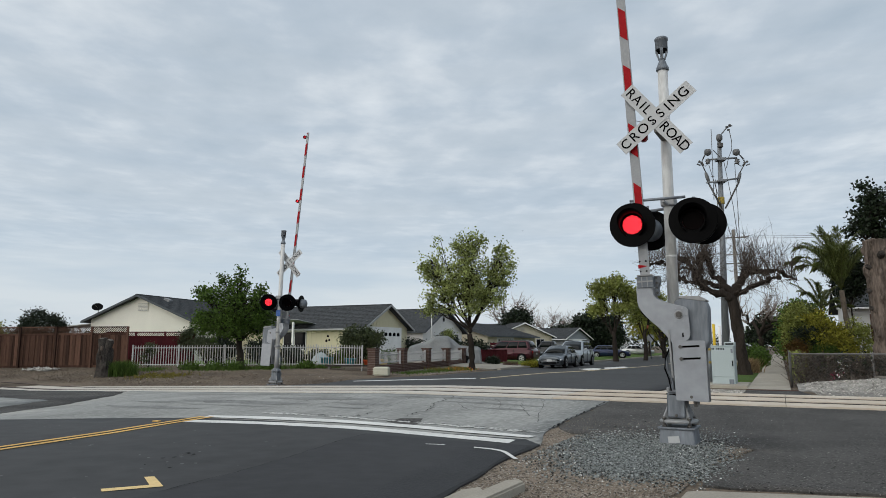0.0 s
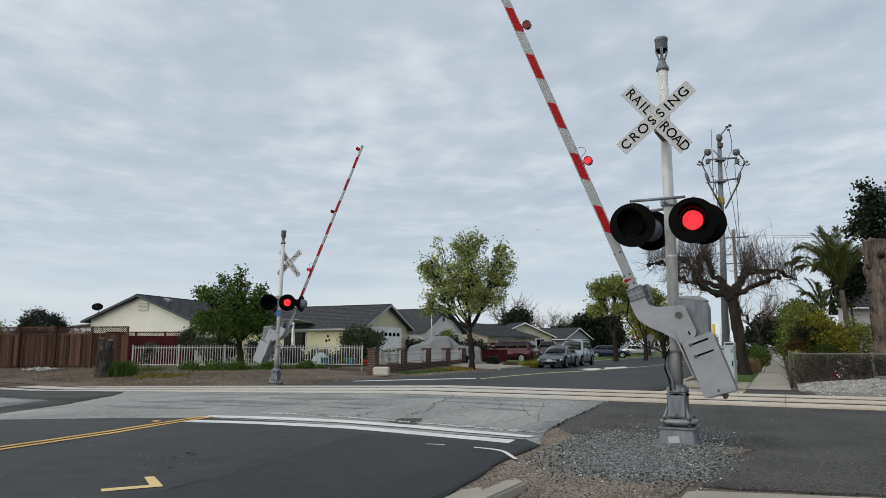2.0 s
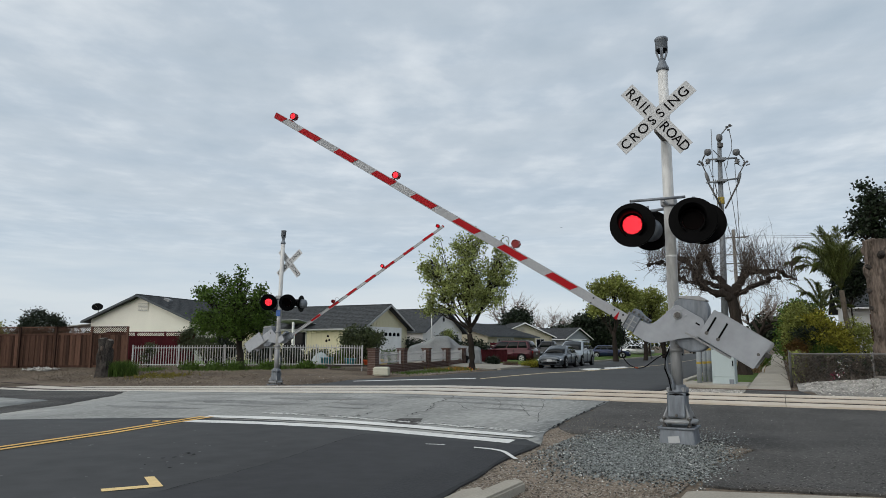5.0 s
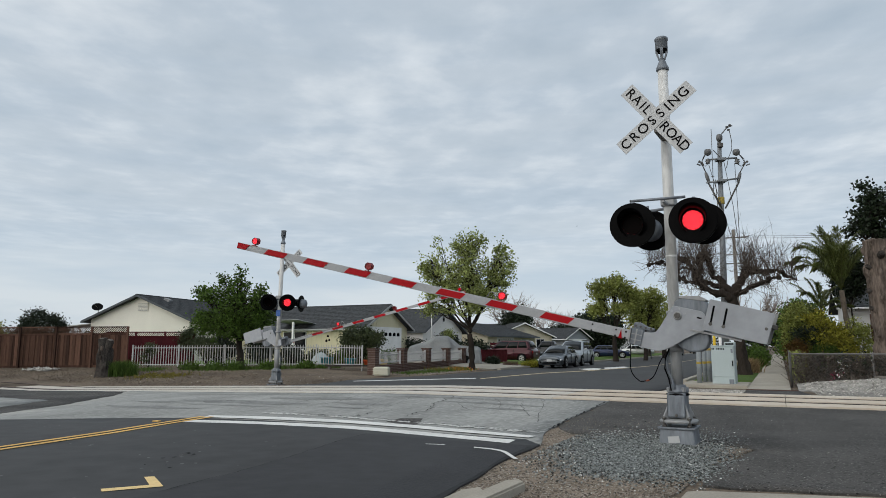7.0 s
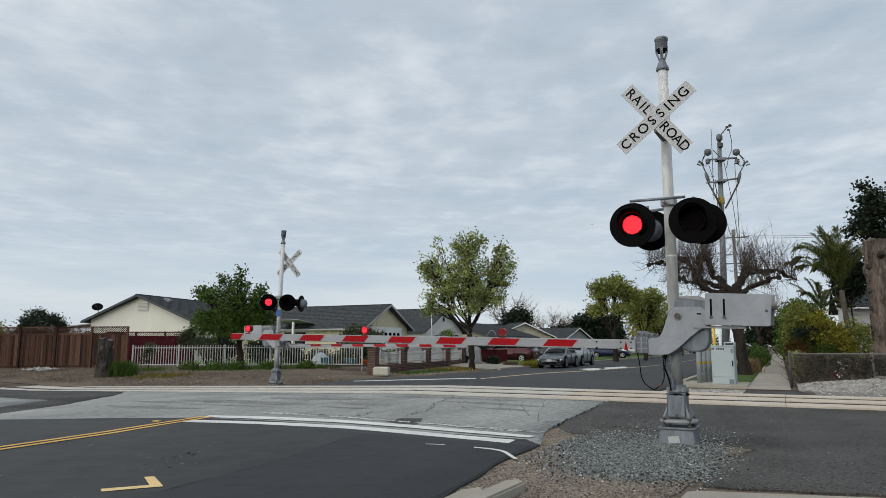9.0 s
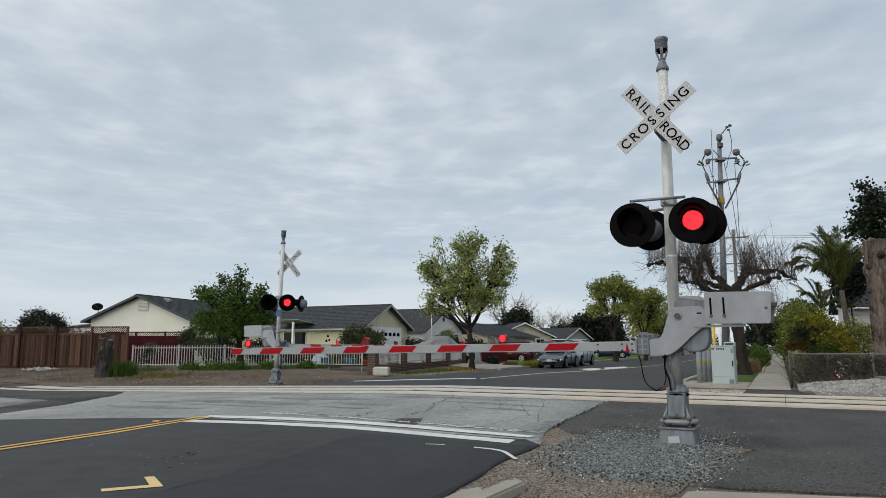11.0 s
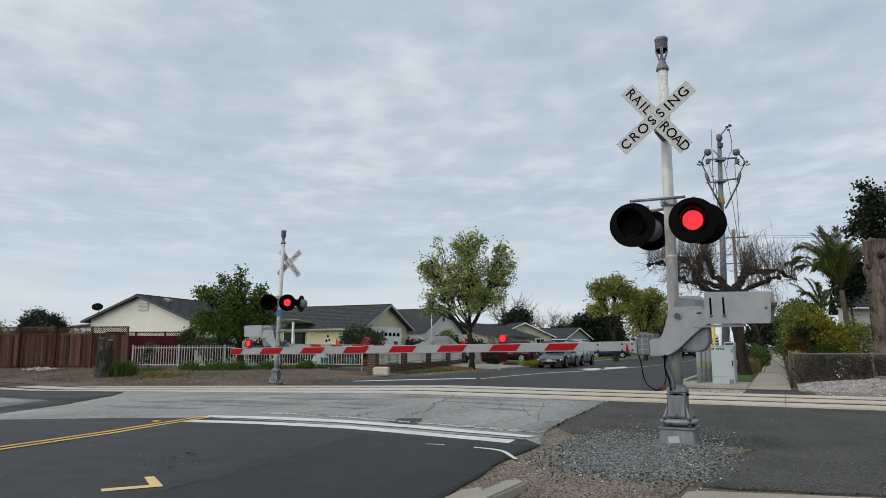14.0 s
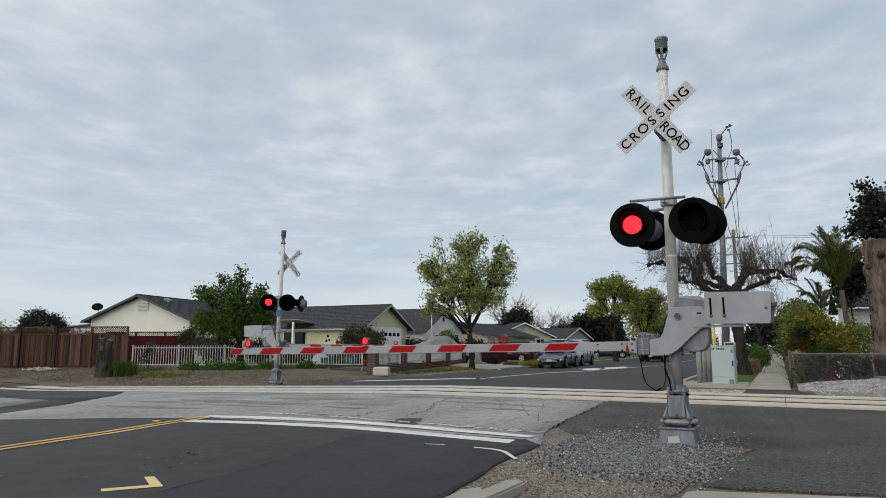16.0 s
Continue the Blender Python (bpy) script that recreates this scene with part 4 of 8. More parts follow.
    # counterweights
    for y, dx in ((-0.04, 0), (0.36, 0.05)):
        o = [(0.345, 0.295), (0.36, 0.31), (1.14, 0.285), (1.155, 0.27), (1.13, -0.115), (1.115, -0.13), (0.345, -0.115), (0.33, -0.10)]
        cw = plate([(a + dx, b) for a, b in o], y - 0.025, y, 0.004)
        part("counterweight", cw, M["aluminium"] if y < 0 or length < 7.75 else M["steel"], arm, "flat grey metal counterweight plate")
    for y in (-0.066,):
        for x in (0.415, 0.577):
            part("slot", box(x - 0.013, x + 0.013, y - 0.002, y + 0.006, -0.025, 0.23), M["black"], arm, "dark adjusting slot")
            part("bolt", tube((0, y - 0.02, 0), (0, y, 0), 0.024, sides=10), M["dark_steel"], arm, "", pose(x, 0, -0.015))
        part("bolt", tube((0, y - 0.015, 0), (0, y, 0), 0.020, sides=10), M["dark_steel"], arm, "", pose(1.085, 0, 0.07))
    part("slot", box(0.23, 0.29, -0.0155, -0.0115, 0.02, 0.04), M["black"], arm)
    part("weight_bar", box(0.18, 0.83, -0.03, 0.40, -0.165, -0.138, 0.004), M["steel"], arm, "grey counterweight bar")
    part("spacer", box(0.80, 1.22, 0.0, 0.33, 0.08, 0.14, 0.01), M["dark_steel"], arm)
    return arm


def crossing_signal(m, label, buck, lamps, pivot, length, lights, boom, reach=-0.08, size=1.0):
    s = thing("crossing_signal", m, label, "crossing signal", "crossing signals")
    # foundation
    bm = bmesh.new()
    r = bmesh.ops.create_cube(bm, size=1)
    for v in r["verts"]:
        w = 0.248 if v.co.z < 0 else 0.215
        v.co = Vector((v.co.x * 2 * w, v.co.y * 2 * w, -0.12 if v.co.z < 0 else 0.21))
    bmesh.ops.bevel(bm, geom=bm.edges[:], offset=0.012, segments=2, affect="EDGES")
    part("foundation", bm, M["case_grey"], s, "galvanised foundation box")
    part("foundation_lip", box(-0.245, 0.245, -0.245, 0.245, 0.21, 0.235, 0.006), M["case_grey"], s)
    part("sticker", box(-0.10, 0.05, -0.248, -0.238, 0.05, 0.14), M["sign_white"], s, "white paper sticker", pose(0, 0, 0, 4, -6, 0))
    for x in (-0.165, 0.165):
        for y in (-0.165, 0.165):
            bm = tube((x, y, 0.22), (x, y, 0.375), 0.016, sides=8)
            add_tube(bm, (x, y, 0.335), (x, y, 0.36), 0.03, sides=6)
            add_tube(bm, (x, y, 0.235), (x, y, 0.262), 0.034, sides=6)
            part("anchor_bolt", bm, M["dark_steel"], s)
    part("base_plate", lathe([(0.25, 0.285), (0.262, 0.29), (0.262, 0.318), (0.25, 0.326), (0.2, 0.34)], 8, pose(0, 0, 0, 0, 0, 22.5)), M["steel"], s, "cast base plate")
    for a in range(4):
        part("gusset", plate([(0.09, 0.33), (0.255, 0.33), (0.255, 0.35), (0.15, 0.56), (0.09, 0.56)], -0.014, 0.014, 0.004), M["steel"], s, "", pose(0, 0, 0, 0, 0, 45 + 90 * a))
    jb = part("junction_base", box(-0.125, 0.125, -0.125, 0.125, 0.37, 0.70, 0.03), M["case_grey"], s, "grey cast junction box base")
    part("cover", box(-0.12, 0.12, -0.157, -0.137, 0.36, 0.665, 0.02), M["case_grey"], jb, "ribbed grey cover")
    for i in range(5):
        part("rib", box(-0.05, 0.05, -0.163, -0.156, 0.42 + 0.035 * i, 0.432 + 0.035 * i), M["case_grey"], jb)
    part("latch", tube((0, -0.18, 0.39), (0, -0.15, 0.39), 0.02, sides=8), M["dark_steel"], jb)
    cap = part("top_cap", lathe([(0.135, 0.685), (0.15, 0.70), (0.15, 0.725), (0.12, 0.745), (0.115, 0.79), (0.10, 0.80)], 12), M["case_grey"], s, "grey bolted mast socket")
    for i in range(4):
        part("lug", box(0.10, 0.165, -0.025, 0.025, 0.70, 0.765, 0.008), M["steel"], cap, "", pose(0, 0, 0, 0, 0, 45 + 90 * i))
    part("band", lathe([(0.152, 0.655), (0.158, 0.66), (0.158, 0.675), (0.152, 0.68)], 12), M["black"], cap)
    # mast
    part("lower_mast", tube((0, 0, 0.70), (0, 0, 1.6), 0.078, 0.078, 24), M["steel"], s, "galvanised lower mast")
    part("upper_mast", tube((0, 0, 1.5), (0, 0, 5.43), 0.0795, 0.072, 24), M["mast_white"], s, "white painted upper mast")
    for z in (2.6,):
        part("collar", lathe([(0.079, z - 0.02), (0.082, z - 0.015), (0.082, z + 0.015), (0.079, z + 0.02)], 20), M["mast_white"], s)
    bell = part("bell", lathe([(0.082, 5.40), (0.092, 5.41), (0.092, 5.445), (0.078, 5.47), (0.05, 5.545), (0.036, 5.585), (0.03, 5.60)], 24), M["case_grey"], s, "grey electronic bell on the mast top")
    part("bell_striker", tube((0, 0, 5.59), (0, 0, 5.74), 0.016, sides=8), M["dark_steel"], bell)
    part("bell_grille", lathe([(0.078, 5.70), (0.078, 5.735)], 24), M["black"], bell, "dark bell grille")
    part("bell_body", lathe([(0.085, 5.73), (0.09, 5.735), (0.09, 5.87), (0.098, 5.875), (0.098, 5.905), (0.085, 5.92)], 24), M["case_grey"], bell)
    for a in (10, 100, 190, 280):
        c, d = math.cos(radians(a)), math.sin(radians(a))
        part("strut", plate([(0.028, 5.575), (0.05, 5.575), (0.09, 5.70), (0.09, 5.74), (0.07, 5.74)], -0.022, 0.022), M["case_grey"], bell, "", pose(0, 0, 0, 0, 0, a))
    # crossbuck
    crossbuck(s, pose(*buck) @ Matrix.Scale(0.96 if size > 1 else 1.0, 4))
    part("sign_bracket", box(-0.05, 0.05, min(0, buck[1]), max(0, buck[1]) , buck[2] - 0.2, buck[2] - 0.14, 0.004), M["dark_steel"], s)
    # lamp crossarm
    part("lamp_crossarm", tube((-0.46, reach, 3.435 + 0.15 * (reach + 0.08)), (0.30, reach, 3.42 + 0.15 * (reach + 0.08)), 0.020, sides=10), M["case_grey"], s, "grey lamp crossarm")
    part("lamp_crossarm", tube((-0.40, 0.10, 3.31), (0.50, 0.10, 3.36), 0.022, sides=10), M["case_grey"], s)
    part("crossarm_clamp", box(-0.10, 0.10, -0.11, 0.13, 3.33, 3.46, 0.02), M["steel"], s)
    if reach < -0.1:
        part("crossarm_bracket", box(-0.02, 0.02, reach, -0.10, 3.325, 3.365, 0.008), M["steel"], s, "forward bracket of the crossarm")
    for x, y, z, turn, phase in lamps:
        front = y < 0 and reach < -0.1
        signal_lamp(s, pose(x, y, z, 0, 0, turn) @ Matrix.Scale(size if front else 1.0, 4), phase)
        part("lamp_hanger", tube((x, y + 0.12, z + 0.05), (x, reach, 3.36), 0.018, sides=8) if front else tube((x, y * 0.55, z + 0.05), (x, y * 0.4, 3.40), 0.018, sides=8), M["case_grey"], s)
    # mechanism case behind the bracket
    px, py, pz = pivot
    o = [(-0.02, -0.43), (0.10, -0.49), (0.24, -0.485), (0.32, -0.44), (0.362, -0.35), (0.37, 0.02), (0.37, 0.12), (0.335, 0.20), (0.25, 0.255), (0.02, 0.265), (-0.07, 0.21), (-0.11, 0.08), (-0.11, -0.30)]
    case = part("mechanism_case", plate([(px + a, pz + b) for a, b in o], py + 0.09, py + 0.33, 0.02), M["case_grey"], s, "grey gate mechanism case")
    part("case_lid", plate([(px + a, pz + b) for a, b in ((-0.02, 0.25), (0.0, 0.28), (0.26, 0.272), (0.35, 0.215), (0.34, 0.195))], py + 0.08, py + 0.34, 0.006), M["steel"], case)
    for z in (pz - 0.46, pz + 0.06):
        part("mast_clamp", lathe([(0.085, z - 0.03), (0.11, z - 0.025), (0.11, z + 0.025), (0.085, z + 0.03)], 20), M["steel"], s)
    # conduit and cable down the mast
    pts = [(-0.09, -0.05, 1.25), (-0.115, -0.09, 1.15), (-0.11, -0.10, 1.0), (-0.05, -0.12, 0.88), (-0.02, -0.13, 0.76), (-0.03, -0.12, 0.70)]
    part("conduit", cable(pts, 0.02, 8), M["case_grey"], s, "grey flexible conduit")
    pts = [(-0.07, -0.08, 1.30), (-0.125, -0.11, 1.17), (-0.135, -0.13, 1.02), (-0.08, -0.15, 0.88), (-0.06, -0.14, 0.72)]
    part("cable", cable(pts, 0.011, 6), M["black"], s, "black cable")
    arm = gate_arm(s, length, lights, *boom)
    return s, arm


NEAR_PIVOT = (0.124, -0.316, 1.740)
NEAR_SIGNAL, NEAR_ARM = crossing_signal(
    pose(-1.32, 10.17, 0, 0, 0, -3.5), "grey railway crossing signal with red lamps and striped gate on gravel",
    (-0.018, -0.55, 4.508, 0, 4.4, 0), ((-0.405, -0.535, 3.018, 8, 0), (0.405, -0.535, 3.012, 8, 1), (-0.33, 0.28, 3.05, 186, 1), (0.43, 0.28, 3.09, 186, 0)),
    NEAR_PIVOT, 7.795, ((2.56, 1), (4.97, 0), (7.41, 2)), ((1.40, 0.873, 0.439, 0.087, 0.10), -0.398, 0.134, 0.116, 0.142), reach=-0.40, size=1.03)
FAR_PIVOT = (0.32, -0.30, 2.06)
FAR_SIGNAL, FAR_ARM = crossing_signal(
    pose(-16.67, 20.13, -0.27, 0, -1.5, 183), "weathered railway crossing signal with red flashing lamps beside the dirt verge",
    (-0.26, -0.10, 4.69, 0, 0, 180), ((0.30, 0.28, 3.20, 210, 0), (-0.52, 0.26, 3.19, 210, 1), (-0.86, -0.12, 3.17, 100, 2), (0.30, -0.26, 3.15, 5, 2)),
    FAR_PIVOT, 7.72, ((2.72, 0), (5.05, 1), (7.55, 2)), ((1.55, 0.876, 0.45, 0.05, 0.085), -0.425, 0.11, 0.09, 0.125))
part("blue_sign", box(-0.11, 0.08, 0.082, 0.09, 2.70, 2.93), M["blue_sign"], FAR_SIGNAL, "small blue emergency notice plate")


# slack supply cable between the near mast and the gate arm, in two stiff pieces
def slack_cable(signal):
    out = []
    for length, sag, k in ((0.51, 0.085, 1), (0.56, 0.085, 0)):
        pts = [(length * t, 0.0, sag * math.sin(math.pi * (t ** 1.8 if k else 1 - (1 - t) ** 1.8))) for t in [i / 14 for i in range(15)]]
        out.append(part("cable_piece", cable(pts, 0.0075, 6), M["black"], signal, "black slack supply cable"))
    part("cable_joint", tube((0.41, 0, 0.074), (0.45, 0, 0.050), 0.012, sides=8), M["joint_red"], out[0], "dull red cable joint")
    return out


SLACK = slack_cable(NEAR_SIGNAL)
# ---- plants ----
def leaf_mesh(name, centres, size, material, rng2, droop=0.0, long=1.6):
    """Many small folded leaves round the given clump centres (x, y, z, spread, count)."""
    pts = []
    for x, y, z, s, c in centres:
        d = rng2.normal(0, 1, (int(c), 3)) * s
        d[:, 2] *= 0.8
        pts.append(d + (x, y, z))
    p = np.concatenate(pts)
    n = len(p)
    a = rng2.normal(0, 1, (n, 3))
    a[:, 2] -= droop
    a /= np.linalg.norm(a, axis=1)[:, None]
    b = np.cross(a, rng2.normal(0, 1, (n, 3)))
    b /= np.linalg.norm(b, axis=1)[:, None] + 1e-9
    s = size * rng2.uniform(0.6, 1.35, n)[:, None]
    nr = np.cross(a, b)
    v = np.stack([p - a * s * long / 2, p + b * s * 0.5 + nr * s * 0.12, p + a * s * long / 2, p - b * s * 0.5 + nr * s * 0.12], 1).reshape(-1, 3)
    me = bpy.data.meshes.new(name)
    f = np.arange(4 * n).reshape(-1, 4)
    me.from_pydata(v.tolist(), [], f.tolist())
    me.materials.append(material)
    return me


def limb_path(p0, p1, bend, rng2, n=6):
    p0, p1 = Vector(p0), Vector(p1)
    mid = p0.lerp(p1, 0.5) + Vector(bend)
    out = []
    for i in range(n + 1):
        t = i / n
        q = p0 * (1 - t) ** 2 + mid * 2 * t * (1 - t) + p1 * t * t
        if 0 < i < n:
            q += Vector(rng2.normal(0, 0.03 * (p1 - p0).length / n * 3, 3))
        out.append(q)
    return out


def add_limb(bm, path, r0, r1, sides=7):
    n = len(path) - 1
    prev = None
    for i, p in enumerate(path):
        d = (path[min(i + 1, n)] - path[max(i - 1, 0)])
        q = d.to_track_quat("Z", "Y")
        r = r0 + (r1 - r0) * (i / n) ** 0.8
        ring = [bm.verts.new(p + q @ Vector((r * math.cos(2 * math.pi * k / sides), r * math.sin(2 * math.pi * k / sides), 0))) for k in range(sides)]
        if prev:
            for k in range(sides):
                bm.faces.new((prev[k], prev[(k + 1) % sides], ring[(k + 1) % sides], ring[k])).smooth = True
        prev = ring
    bm.faces.new(prev)


def broadleaf(name, m, label, category, seed, fork, trunk_r, crown, leaves, size, leaf, bark="bark", limbs=16, gap=0.0, group="", sparse=0.55, trunks=1):
    """A tapered trunk, limbs towards an uneven crown, clumps of leaves on the outer limbs.
    crown: centre height, half width, half height."""
    rng2 = np.random.default_rng(seed)
    t = thing(name, m, label, category, group)
    cz, rw, rh = crown
    bm = bmesh.new()
    clumps = []
    forks = []
    for k in range(trunks):
        off = Vector((rng2.normal(0, 0.12), rng2.normal(0, 0.12), 0)) * (trunks > 1)
        top = Vector((rng2.normal(0, 0.06) * fork, rng2.normal(0, 0.06) * fork, fork)) + off * 3
        path = limb_path(off + Vector((0, 0, -0.15)), top, (rng2.normal(0, 0.08), rng2.normal(0, 0.08), 0), rng2)
        add_limb(bm, path, trunk_r * (1.15 if trunks == 1 else 0.8), trunk_r * 0.7, 10)
        forks.append(top)
    part("trunk", bm, M[bark], t, "tapered grey-brown trunk")
    for i in range(limbs):
        lb = bmesh.new()
        ph = 2 * math.pi * (i + rng2.uniform(-0.3, 0.3)) * 0.618 * 1.0
        u = rng2.uniform(-0.75, 1.0)
        k = math.sqrt(max(0.05, 1 - u * u)) * rng2.uniform(0.75, 1.08)
        tip = Vector((rw * k * math.cos(ph), rw * k * math.sin(ph), cz + rh * u * rng2.uniform(0.85, 1.05)))
        start = forks[i % len(forks)].lerp(Vector((0, 0, cz)), rng2.uniform(-0.12, 0.45) if u > -0.2 else rng2.uniform(-0.2, 0.1))
        path = limb_path(start, tip, (0, 0, 0.22 * rh), rng2)
        add_limb(lb, path, trunk_r * rng2.uniform(0.3, 0.5), 0.012, 6)
        for j in range(5):
            a = path[rng2.integers(2, 7)]
            e = a + Vector(rng2.normal(0, 0.33, 3)) * rw * 0.7 + Vector((0, 0, 0.15 * rh))
            add_limb(lb, limb_path(a, e, (0, 0, 0.1), rng2, 3), trunk_r * 0.12, 0.006, 4)
            for w in (0.45, 0.75, 1.0):
                c = a.lerp(e, w)
                clumps.append((c.x, c.y, c.z, size * rng2.uniform(1.3, 2.8), 1))
        for j in range(2, 7):
            c = path[j]
            clumps.append((c.x, c.y, c.z, size * rng2.uniform(1.5, 3.2), 1))
        part("limb", lb, M[bark], t)
    for i in range(int(limbs * 13)):
        u = rng2.normal(0, 1, 3)
        u /= np.linalg.norm(u)
        k = rng2.uniform(0.45, 1.0) ** 0.6
        bulge = 0.82 + 0.36 * noise.noise((u[0] * 1.6 + seed, u[1] * 1.6, u[2] * 1.6))
        c = Vector((u[0] * rw * k * bulge, u[1] * rw * k * bulge, cz + u[2] * rh * k * bulge))
        if noise.noise((c.x * 0.9, c.y * 0.9, c.z * 0.9 + seed)) < gap - 0.25:
            continue
        clumps.append((c.x, c.y, c.z, size * rng2.uniform(1.4, 3.4), 1))
    per = max(1, leaves / len(clumps))
    clumps = [(x, y, z, s, max(1, per * rng2.uniform(1 - sparse, 1 + sparse))) for x, y, z, s, _ in clumps]
    ob = new("crown", leaf_mesh("crown", clumps, size, M[leaf], rng2))
    ob.parent = t
    ob["label"] = "crown of many small leaves"
    return t


def lobed_tree(name, m, label, seed, trunk, trunk_r, lobes, leaf, size, per, twigs, group="", bark="bark", leaders=3, droop=0.0):
    """A trunk that divides into leaders, a limb to each lobe of the crown, twigs through the lobe and leaves at their ends.
    trunk: (x, y, z) from foot to fork; lobes: centre (x, y, z), half width, half height, fullness."""
    rng2 = np.random.default_rng(seed)
    t = thing(name, m, label, "tree", group)
    fork = Vector(trunk[-1])
    bm = bmesh.new()
    path = []
    for a, b in zip(trunk, trunk[1:]):
        path += [Vector(a).lerp(Vector(b), k / 3) + Vector(rng2.normal(0, trunk_r * 0.08, 3)) for k in range(3)]
    path.append(fork)
    add_limb(bm, path, trunk_r * 1.2, trunk_r * 0.75, 12)
    part("trunk", bm, M[bark], t, "tapered grey-brown trunk")
    clumps = []
    for k, (lx, ly, lz, rw, rh, full) in enumerate(lobes):
        lb = bmesh.new()
        c = Vector((lx, ly, lz))
        start = path[-1 - int(rng2.integers(0, 2))] if lz > fork.z + 0.5 else path[-2]
        main = limb_path(start, c + Vector((0, 0, rh * 0.5)), (0.25 * (lx - start.x) * 0.3, 0, -0.12 * (lz - start.z)), rng2, 8)
        add_limb(lb, main, trunk_r * rng2.uniform(0.34, 0.48), 0.014, 7)
        n = max(4, int(twigs * full * rw * rh))
        for j in range(n):
            u = rng2.normal(0, 1, 3)
            u /= np.linalg.norm(u)
            q = rng2.uniform(0.25, 1.0) ** 0.45 * (0.86 + 0.4 * noise.noise((u[0] * 2.1 + seed, u[1] * 2.1 + k, u[2] * 2.1)))
            e = c + Vector((u[0] * rw * q, u[1] * rw * q, u[2] * rh * q - droop * rw * q * q * (1 - abs(u[2]))))
            a = main[int(rng2.integers(3, 9))]
            if (e - a).length > 0.25:
                tw = limb_path(a, e, (0, 0, 0.12 * (e - a).length), rng2, 4)
                add_limb(lb, tw, 0.022 if (e - a).length > 0.8 else 0.012, 0.005, 4)
            else:
                tw = [a, e]
            clumps.append((e.x, e.y, e.z, size * rng2.uniform(1.0, 2.2), per * rng2.uniform(0.5, 1.5)))
            g = tw[len(tw) // 2 + (len(tw) > 2)]
            clumps.append((g.x, g.y, g.z, size * rng2.uniform(0.8, 1.8), per * rng2.uniform(0.2, 0.6)))
        part("limb", lb, M[bark], t)
    ob = new("crown", leaf_mesh("crown", clumps, size, M[leaf], rng2, droop=0.3, long=1.5))
    ob.parent = t
    ob["label"] = "crown of many small leaves"
    return t


def shrub(name, m, label, seed, rx, ry, rz, leaves, size, leaf, category="shrub", stems=True, low=0.0):
    rng2 = np.random.default_rng(seed)
    t = thing(name, m, label, category)
    if stems:
        bm = bmesh.new()
        for i in range(9):
            a = rng2.uniform(0, 6.28)
            add_limb(bm, limb_path((0, 0, -0.05), (0.7 * rx * math.cos(a), 0.7 * ry * math.sin(a), rz * rng2.uniform(0.9, 1.7)), (0, 0, 0.2), rng2, 4), 0.035, 0.008, 5)
        part("stem", bm, M["bark"], t)
    clumps = []
    for i in range(max(30, int(leaves / 28))):
        u = rng2.normal(0, 1, 3)
        u /= np.linalg.norm(u)
        k = rng2.uniform(0.5, 1.0) ** 0.5
        bulge = 0.85 + 0.45 * noise.noise((u[0] * 2 + seed, u[1] * 2, u[2] * 2))
        z = rz + u[2] * rz * k * bulge + low
        clumps.append((u[0] * rx * k * bulge, u[1] * ry * k * bulge, max(0.03, z), size * rng2.uniform(1.2, 2.6), 28))
    ob = new("foliage", leaf_mesh("foliage", clumps, size, M[leaf], rng2))
    ob.parent = t
    return t


def bare_tree(name, m, label, seed, fork, trunk_r, heads, whips, whip_len, group="", lean=(0, 0), fine=1.0):
    """A leafless pollard: heavy crooked limbs to the given heads, thin shoots from each."""
    rng2 = np.random.default_rng(seed)
    t = thing(name, m, label, "tree", group)
    bm = bmesh.new()
    top = Vector((lean[0], lean[1], fork))
    add_limb(bm, limb_path((0, 0, -0.15), top, (0.05, 0.05, 0), rng2), trunk_r * 1.25, trunk_r * 0.7, 12)
    part("trunk", bm, M["bark"], t, "dark furrowed trunk")
    for hx, hy, hz in heads:
        lb, wb = bmesh.new(), bmesh.new()
        h = Vector((hx, hy, hz))
        path = limb_path(top - Vector((0, 0, 0.12)), h, (0.1 * rng2.normal(), 0.1 * rng2.normal(), rng2.uniform(-0.1, 0.5)), rng2, 8)
        for k in range(2, 8):
            path[k] += Vector(rng2.normal(0, 0.17, 3))
        add_limb(lb, path, trunk_r * 0.55, trunk_r * 0.26, 8)
        for j in range(int(whips)):
            a = path[rng2.integers(4, 9)]
            out = Vector((h.x - top.x, h.y - top.y, 0)).normalized()
            d = Vector((rng2.normal(0, 0.5), rng2.normal(0, 0.5), rng2.uniform(0.25, 1.3))) + out * rng2.uniform(0, 0.7)
            L = whip_len * rng2.uniform(0.4, 1.15)
            e = a + d.normalized() * L
            p = limb_path(a, e, Vector(rng2.normal(0, 0.14 * L, 3)) + Vector((0, 0, -0.08 * L)), rng2, 5)
            add_limb(wb, p, 0.028 * fine, 0.006 * fine, 4)
            for q in range(3):
                s = p[rng2.integers(1, 5)]
                e2 = s + Vector((rng2.normal(0, 0.35), rng2.normal(0, 0.35), rng2.uniform(-0.1, 0.6))) * L * 0.5
                add_limb(wb, limb_path(s, e2, Vector(rng2.normal(0, 0.05 * L, 3)), rng2, 3), 0.012 * fine, 0.004 * fine, 3)
        part("limb", lb, M["bark"], t, "heavy crooked bare limb")
        part("twig", wb, M["twig_pale"], t, "thin pale leafless shoots")["kind"] = "stuff"
    return t


